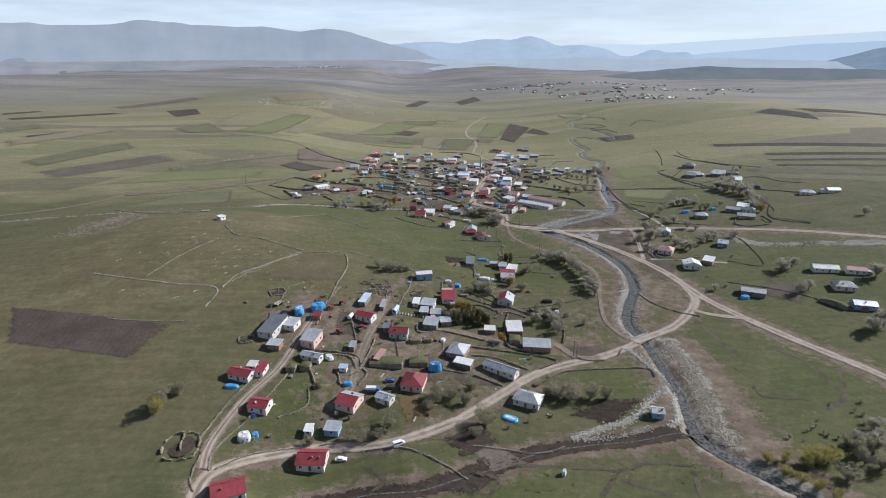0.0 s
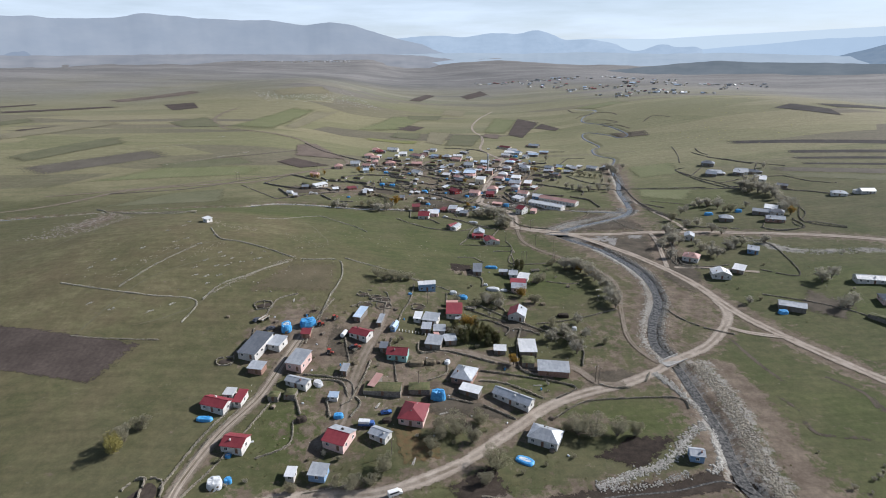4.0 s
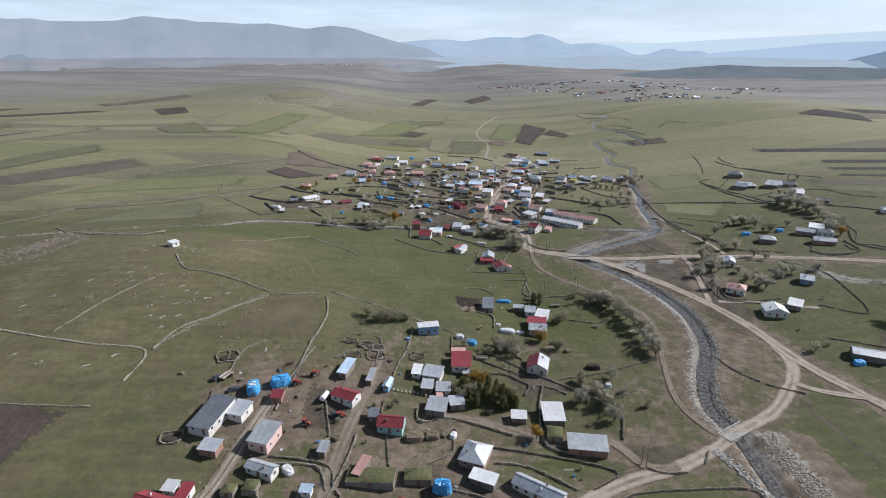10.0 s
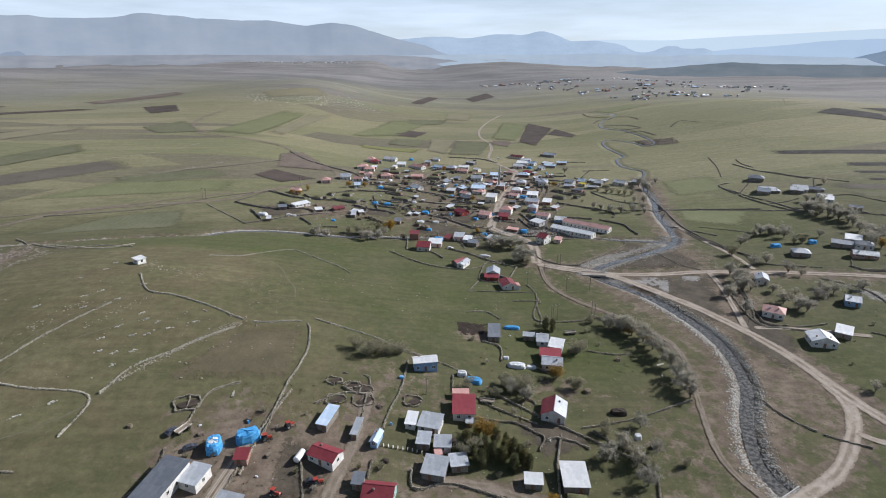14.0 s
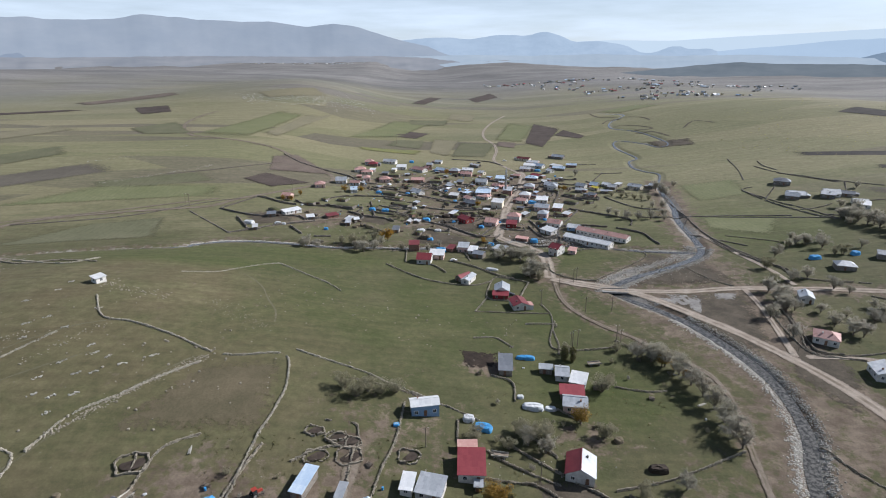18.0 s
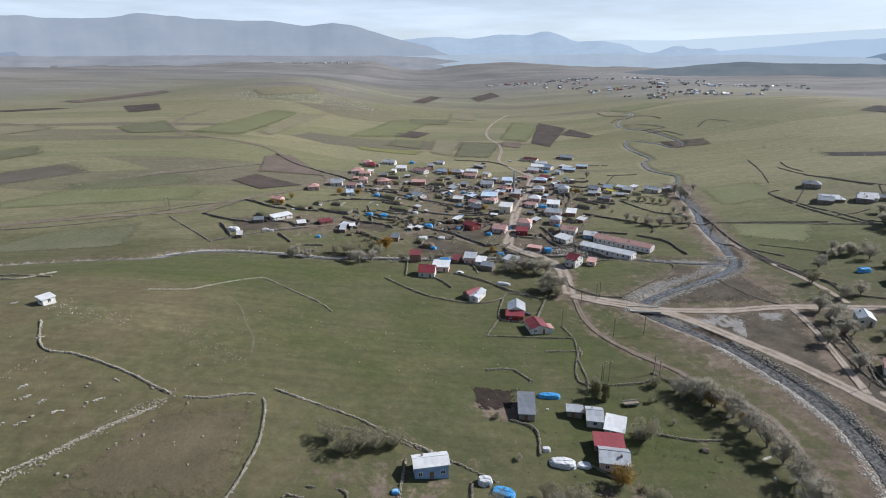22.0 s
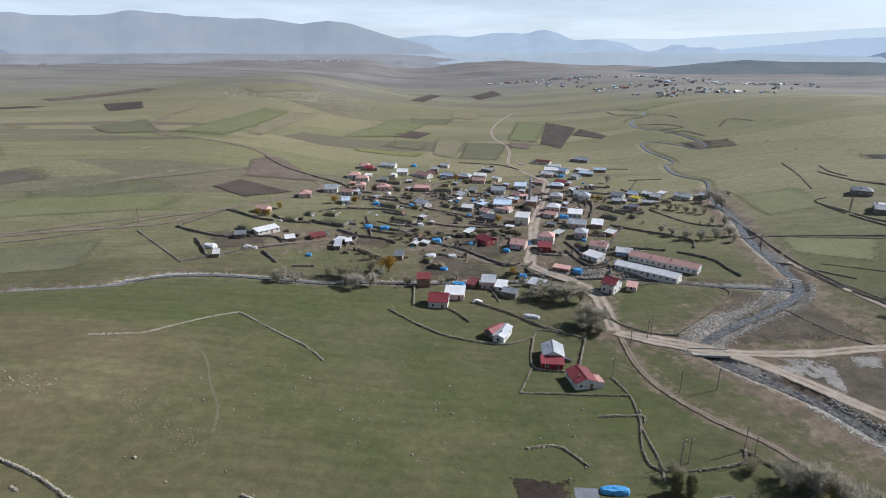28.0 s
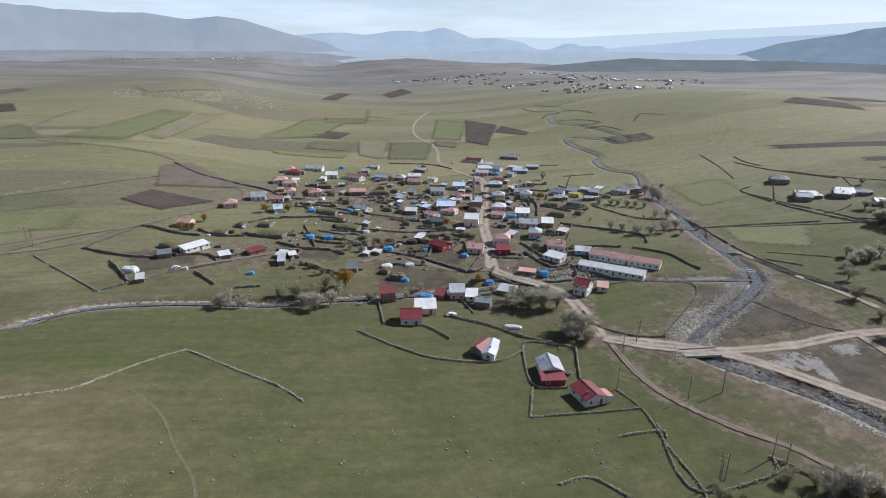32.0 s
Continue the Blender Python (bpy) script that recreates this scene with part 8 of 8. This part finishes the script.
power_pole(84.7, 420.8, 8)
power_pole(89.0, 390.2, 8)
power_pole(-154.2, 572.6, 9)
power_pole(93.4, 361.4, 8)
power_pole(93.4, 357.1, 8)
power_pole(164.5, 347.9, 8)
power_pole(-153.4, 571.6, 9)
power_pole(-87.6, 621.0, 9)
power_pole(73.2, 357.0, 8)
power_pole(70.2, 399.9, 8)
power_pole(77.6, 230.9, 8)
power_pole(78.6, 229.5, 8)
power_pole(3.0, 228.2, 8)
power_pole(71.9, 355.2, 8)
power_pole(-157.1, 574.3, 9)
power_pole(75.3, 357.2, 8)
power_pole(-7.8, 191.0, 7)
power_pole(96.2, 429.0, 8)
power_pole(10.2, 294.5, 7)
power_pole(42.7, 282.8, 7)
power_pole(101.9, 390.9, 8)
power_pole(-3.9, 880.8, 9)
ruin(-69.4, 284.0, 11, 9, 10)
ruin(-84.6, 174.6, 15.5, 20, 8)
ruin(-77.0, 242.9, 9, 7, 10)
ruin(-13.6, 294.8, 13, 6, -10)
ruin(-12.0, 288.9, 10, 8, 10)
ruin(-22.9, 298.2, 8, 5, 0)
ruin(-21.2, 288.3, 9, 6, 15)
ruin(-16.4, 296.3, 8, 5, 0)
ruin(-49.5, 493.2, 9, 5, 0)
ruin(5.3, 290.2, 8, 7, 0)
ruin(-4.4, 521.1, 7, 5, 0)
post_slab(-4.6, 268.5)
post_slab(-3.1, 268.2)
post_slab(-1.6, 267.9)
post_slab(-0.1, 267.7)
post_slab(1.5, 267.4)
post_slab(3.0, 267.1)
post_slab(4.5, 266.8)
post_slab(6.0, 266.5)
post_slab(7.5, 266.2)


for cx, cy, rx, ry, count in ((45, 590, 95, 78, 46), (25, 665, 75, 60, 26), (-50, 548, 48, 26, 10), (125, 650, 45, 60, 12), (0, 240, 60, 45, 14)):
    for _ in range(count):
        px, py = cx + fill_random.uniform(-0.8, 0.8) * rx, cy + fill_random.uniform(-0.8, 0.8) * ry
        if any(math.hypot(px - q[0], py - q[1]) < q[2] for q in FOOT):
            continue
        kind = fill_random.choice(("hay", "dark", "dark", "hay", "white", "blue"))
        s = fill_random.uniform(1.2, 3.0)
        heap(px, py, fill_random.uniform(0, 180), s * 1.4, s, s * 0.55, kind)
for cx, cy, rx, ry, count in ((45, 590, 95, 78, 34), (25, 665, 75, 60, 26), (125, 650, 45, 60, 14)):
    for _ in range(count):
        px, py, a, long = cx + fill_random.uniform(-0.8, 0.8) * rx, cy + fill_random.uniform(-0.8, 0.8) * ry, radians(fill_random.choice((-25, 65, -15)) + fill_random.uniform(-10, 10)), fill_random.uniform(8, 20)
        corner = (px + long * math.cos(a), py + long * math.sin(a))
        stone_wall([(px, py), corner, (corner[0] - 6 * math.sin(a), corner[1] + 6 * math.cos(a))], fill_random.uniform(1.1, 1.7), "dark yard wall of rubble between village houses")

# ---- firewood, small shrubs and tussocks ----
LOG = {}
for seed in range(3):
    r = random.Random(seed)
    V, F = [], []
    for i in range(22):
        row = i // 6
        limb_into(V, F, (-0.9 + r.uniform(-0.15, 0.15), (i % 6 - 2.5 + 0.5 * (row % 2)) * 0.26, 0.1 + row * 0.22), (0.9 + r.uniform(-0.15, 0.15), (i % 6 - 2.5 + 0.5 * (row % 2)) * 0.26 + r.uniform(-0.08, 0.08), 0.1 + row * 0.22), 0.12, 0.11, 5)
    LOG[seed] = mesh_of("firewood_stack", V, F, WOOD)
PLANKS = box_mesh("plank_pile", BOULDER, (-1.8, 1.8, -0.5, -0.28, -0.1, 0.14), (-1.6, 1.9, -0.22, 0.02, -0.1, 0.16), (-1.9, 1.5, 0.08, 0.3, -0.1, 0.13), (-1.2, 1.6, -0.35, -0.1, 0.16, 0.26))
SACK = lump_mesh("sack", 1.1, 0.6, 0.4, TARP_LIGHT, 5, 0.6)
SHEET = lump_mesh("plastic_sheet", 2.4, 1.5, 0.45, TARP_LIGHT, 8, 0.8)
BARREL = mesh_of("barrel", *(lambda V, F: (limb_into(V, F, (0, 0, -0.1), (0, 0, 0.9), 0.32, 0.32, 10), limb_into(V, F, (0, 0, 0.9), (0, 0, 0.901), 0.32, 0.01, 10), (V, F))[-1])([], []), TARP)
loose_random = random.Random(91)
ALL_ROADS = LANES + [ROAD_EAST, ROAD_CROSS, LANE_BANK, RIVER, SIDE_BROOK, STREAM]


def free(px, py, room, roads=4.0):
    return not any(math.hypot(px - q[0], py - q[1]) < q[2] + room for q in FOOT) and min(float(away(np.array([px]), np.array([py]), line)[0]) for line in ALL_ROADS) > roads


for cx, cy, rx, ry, count in ((-5, 235, 62, 55, 46), (45, 590, 95, 78, 120), (30, 655, 80, 60, 60), (70, 330, 40, 25, 12)):
    for _ in range(count):
        px, py = cx + loose_random.uniform(-1, 1) * rx, cy + loose_random.uniform(-1, 1) * ry
        pick = loose_random.random()
        if not free(px, py, -0.8):
            continue
        if pick < 0.3 and py > 470:
            o = tagged(new("plastic_sheet", SHEET), "crumpled pale plastic sheet lying in a yard", "sheet", "yard clutter")
        elif pick < 0.35:
            o = tagged(new("firewood_stack", LOG[loose_random.randrange(3)]), "stack of grey split firewood in a yard", "firewood", "yard clutter", "stuff")
        elif pick < 0.6:
            o = tagged(new("plank_pile", PLANKS), "low pile of pale planks on bare ground", "planks", "yard clutter", "stuff")
        elif pick < 0.85:
            o = tagged(new("sack", SACK), "pale plastic sack lying in a yard", "sack", "yard clutter")
        else:
            o = tagged(new("barrel", BARREL), "blue plastic barrel standing in a yard", "barrel", "yard clutter")
        o.matrix_basis = pose(px, py, level(px, py), 0, 0, loose_random.uniform(0, 180))
for cx, cy, rx, ry, count in ((0, 235, 66, 58, 70), (45, 590, 95, 78, 44), (75, 320, 45, 30, 16), (230, 350, 60, 60, 20), (165, 172, 24, 14, 22), (178, 590, 30, 45, 26)):
    for _ in range(count):
        px, py = cx + loose_random.uniform(-1, 1) * rx, cy + loose_random.uniform(-1, 1) * ry
        if free(px, py, 0.5):
            small_shrub(px, py, loose_random.uniform(0.9, 2.2))


def weeds(cx, cy, rx, ry, count, seed, label):
    """Rank grass and dry stalks scattered over rough ground."""
    r = random.Random(seed)
    V, F = [], []
    for _ in range(count):
        px, py = cx + r.uniform(-1, 1) * rx, cy + r.uniform(-1, 1) * ry
        if noise.noise(Vector((px * 0.06, py * 0.06, seed))) < -0.08 or not free(px, py, -0.6, 2.5):
            continue
        crown_into(V, F, (px, py, level(px, py) + 0.12), r.uniform(0.3, 0.7), 9, 0.17, r, 0.35)
    tagged(new("weeds", mesh_of("weeds", V, F, LEAF["weed"])), label, "weeds", kind="stuff")


weeds(-5, 240, 62, 58, 1500, 1, "clumps of dry weeds and rank grass in the yards")
weeds(50, 600, 95, 90, 1500, 2, "clumps of dry weeds and rank grass between village houses")
weeds(60, 162, 70, 16, 420, 3, "rank grass along the muddy brook")
weeds(70, 322, 38, 30, 320, 4, "rank grass round the farm sheds")
weeds(240, 340, 70, 80, 500, 5, "rank grass round the eastern farms")

# ---- bridge, culvert, weir and minaret ----
def bridge(x, y, turn, long, wide, tall, label):
    z = float(base_height(np.array([x]), np.array([y]))[0])
    o = thing("bridge", x, y, turn, label, "bridge", z=z)
    part("deck", box_mesh("deck", CONCRETE, (-long / 2, long / 2, -wide / 2, wide / 2, -0.42, 0.1)), o)
    for s in (-1, 1):
        part("kerb", box_mesh("kerb", CONCRETE, (-long / 2, long / 2, s * wide / 2 - 0.2, s * wide / 2 + 0.2, 0.1, 0.5)), o)
        part("abutment", box_mesh("abutment", CONCRETE, (s * long / 2 - 0.6, s * long / 2 + 0.6, -wide / 2 - 0.6, wide / 2 + 0.6, -2.6, -0.42)), o)
    return o


bridge(118, 244.5, 27, 13, 5.2, 2, "pale concrete road bridge over the river")
bridge(112, 414.5, -8, 13, 5.4, 2, "concrete culvert bridge under the earth road")
o = thing("weir", 191, 480, 62, "stepped concrete weir across the river bed", "weir", z=level(191, 480))
for i in range(3):
    part("sill", box_mesh("sill", CONCRETE, (-0.6 + i * 1.6, 0.4 + i * 1.6, -6.5, 6.5, -0.6, 0.25 + 0.3 * i)), o)
V, F = [], []
for a, b, ra, rb in (((0, 0, -0.5), (0, 0, 4), 1.5, 1.4), ((0, 0, 4), (0, 0, 16), 0.95, 0.85), ((0, 0, 16.9), (0, 0, 20), 0.75, 0.7)):
    limb_into(V, F, a, b, ra, rb, 14)
o = thing("minaret", 92, 626, 0, "tall slender pale stone minaret", "minaret")
part("shaft", mesh_of("shaft", V, F, CONCRETE), o)
V, F = [], []
limb_into(V, F, (0, 0, 16), (0, 0, 16.9), 1.35, 1.45, 14)
part("balcony", mesh_of("balcony", V, F, CONCRETE), o)
V, F = [], []
limb_into(V, F, (0, 0, 20), (0, 0, 23.5), 0.9, 0.03, 14)
part("spire", mesh_of("spire", V, F, ROOF["metal"]), o)

# ---- far villages ----
far_random = random.Random(77)
FAR_WALL = {k: box_mesh("wall", WALL[k], (-5, 5, -4, 4, -3, 3)) for k in ("white", "stone", "cream")}
FAR_ROOF = {}
for k in ("metal", "white", "red", "slate", "bluewhite"):
    V, F = [], []
    slab_into(V, F, [(-5.4, -4.4, 2.9), (5.4, -4.4, 2.9), (5.4, 0, 4.9), (-5.4, 0, 4.9)], 0.12)
    slab_into(V, F, [(-5.4, 0, 4.9), (5.4, 0, 4.9), (5.4, 4.4, 2.9), (-5.4, 4.4, 2.9)], 0.12)
    FAR_ROOF[k] = mesh_of("roof", V, F, ROOF[k])
for cx, cy, sx, sy, count in [(324, 1921, 30, 40, 14), (443, 1860, 45, 40, 20), (567, 1906, 50, 40, 14), (546, 1522, 40, 30, 14), (775, 1896, 60, 60, 16), (508, 1302, 30, 25, 10), (718, 1593, 50, 40, 12), (634, 1284, 40, 20, 8), (866, 1655, 40, 30, 10), (1103, 1815, 60, 30, 8), (-724, 3640, 50, 40, 12), (-560, 3690, 60, 30, 14), (-390, 3690, 70, 40, 24), (-840, 3590, 40, 30, 5), (429, 1671, 40, 30, 10), (452, 1498, 35, 20, 9), (664, 1640, 50, 30, 10), (596, 1307, 30, 15, 7), (571, 1391, 35, 20, 8), (892, 1501, 40, 20, 5), (1010, 1720, 60, 30, 6)]:
    for _ in range(int(count * 0.95)):
        px, py = cx + far_random.gauss(0, sx), cy + far_random.gauss(0, sy)
        # beyond 3 km only pale roofs, the brightness of haze put into their colour
        rk, wk = far_random.choice(("metal", "white", "metal", "red", "slate", "bluewhite") if cy < 3000 else ("white", "bluewhite", "white")), far_random.choice(("white", "stone", "cream", "white"))
        o = thing("house", px, py, far_random.uniform(0, 180), f"far {WALL_WORDS[wk]} village house with a {ROOF_WORDS[rk]} roof", "house", "far village houses", z=float(lie(px, py)))
        size = Matrix.Diagonal((far_random.uniform(0.55, 1.15), far_random.uniform(0.5, 0.8), far_random.uniform(0.6, 0.95), 1))
        part("wall", FAR_WALL[wk], o, "", size)
        part("roof", FAR_ROOF[rk], o, "", size)
        if cy < 3000 and far_random.random() < 0.6:
            plant("bush", px + far_random.uniform(-16, 16), py + far_random.uniform(-16, 16), far_random.uniform(2.5, 4.5))
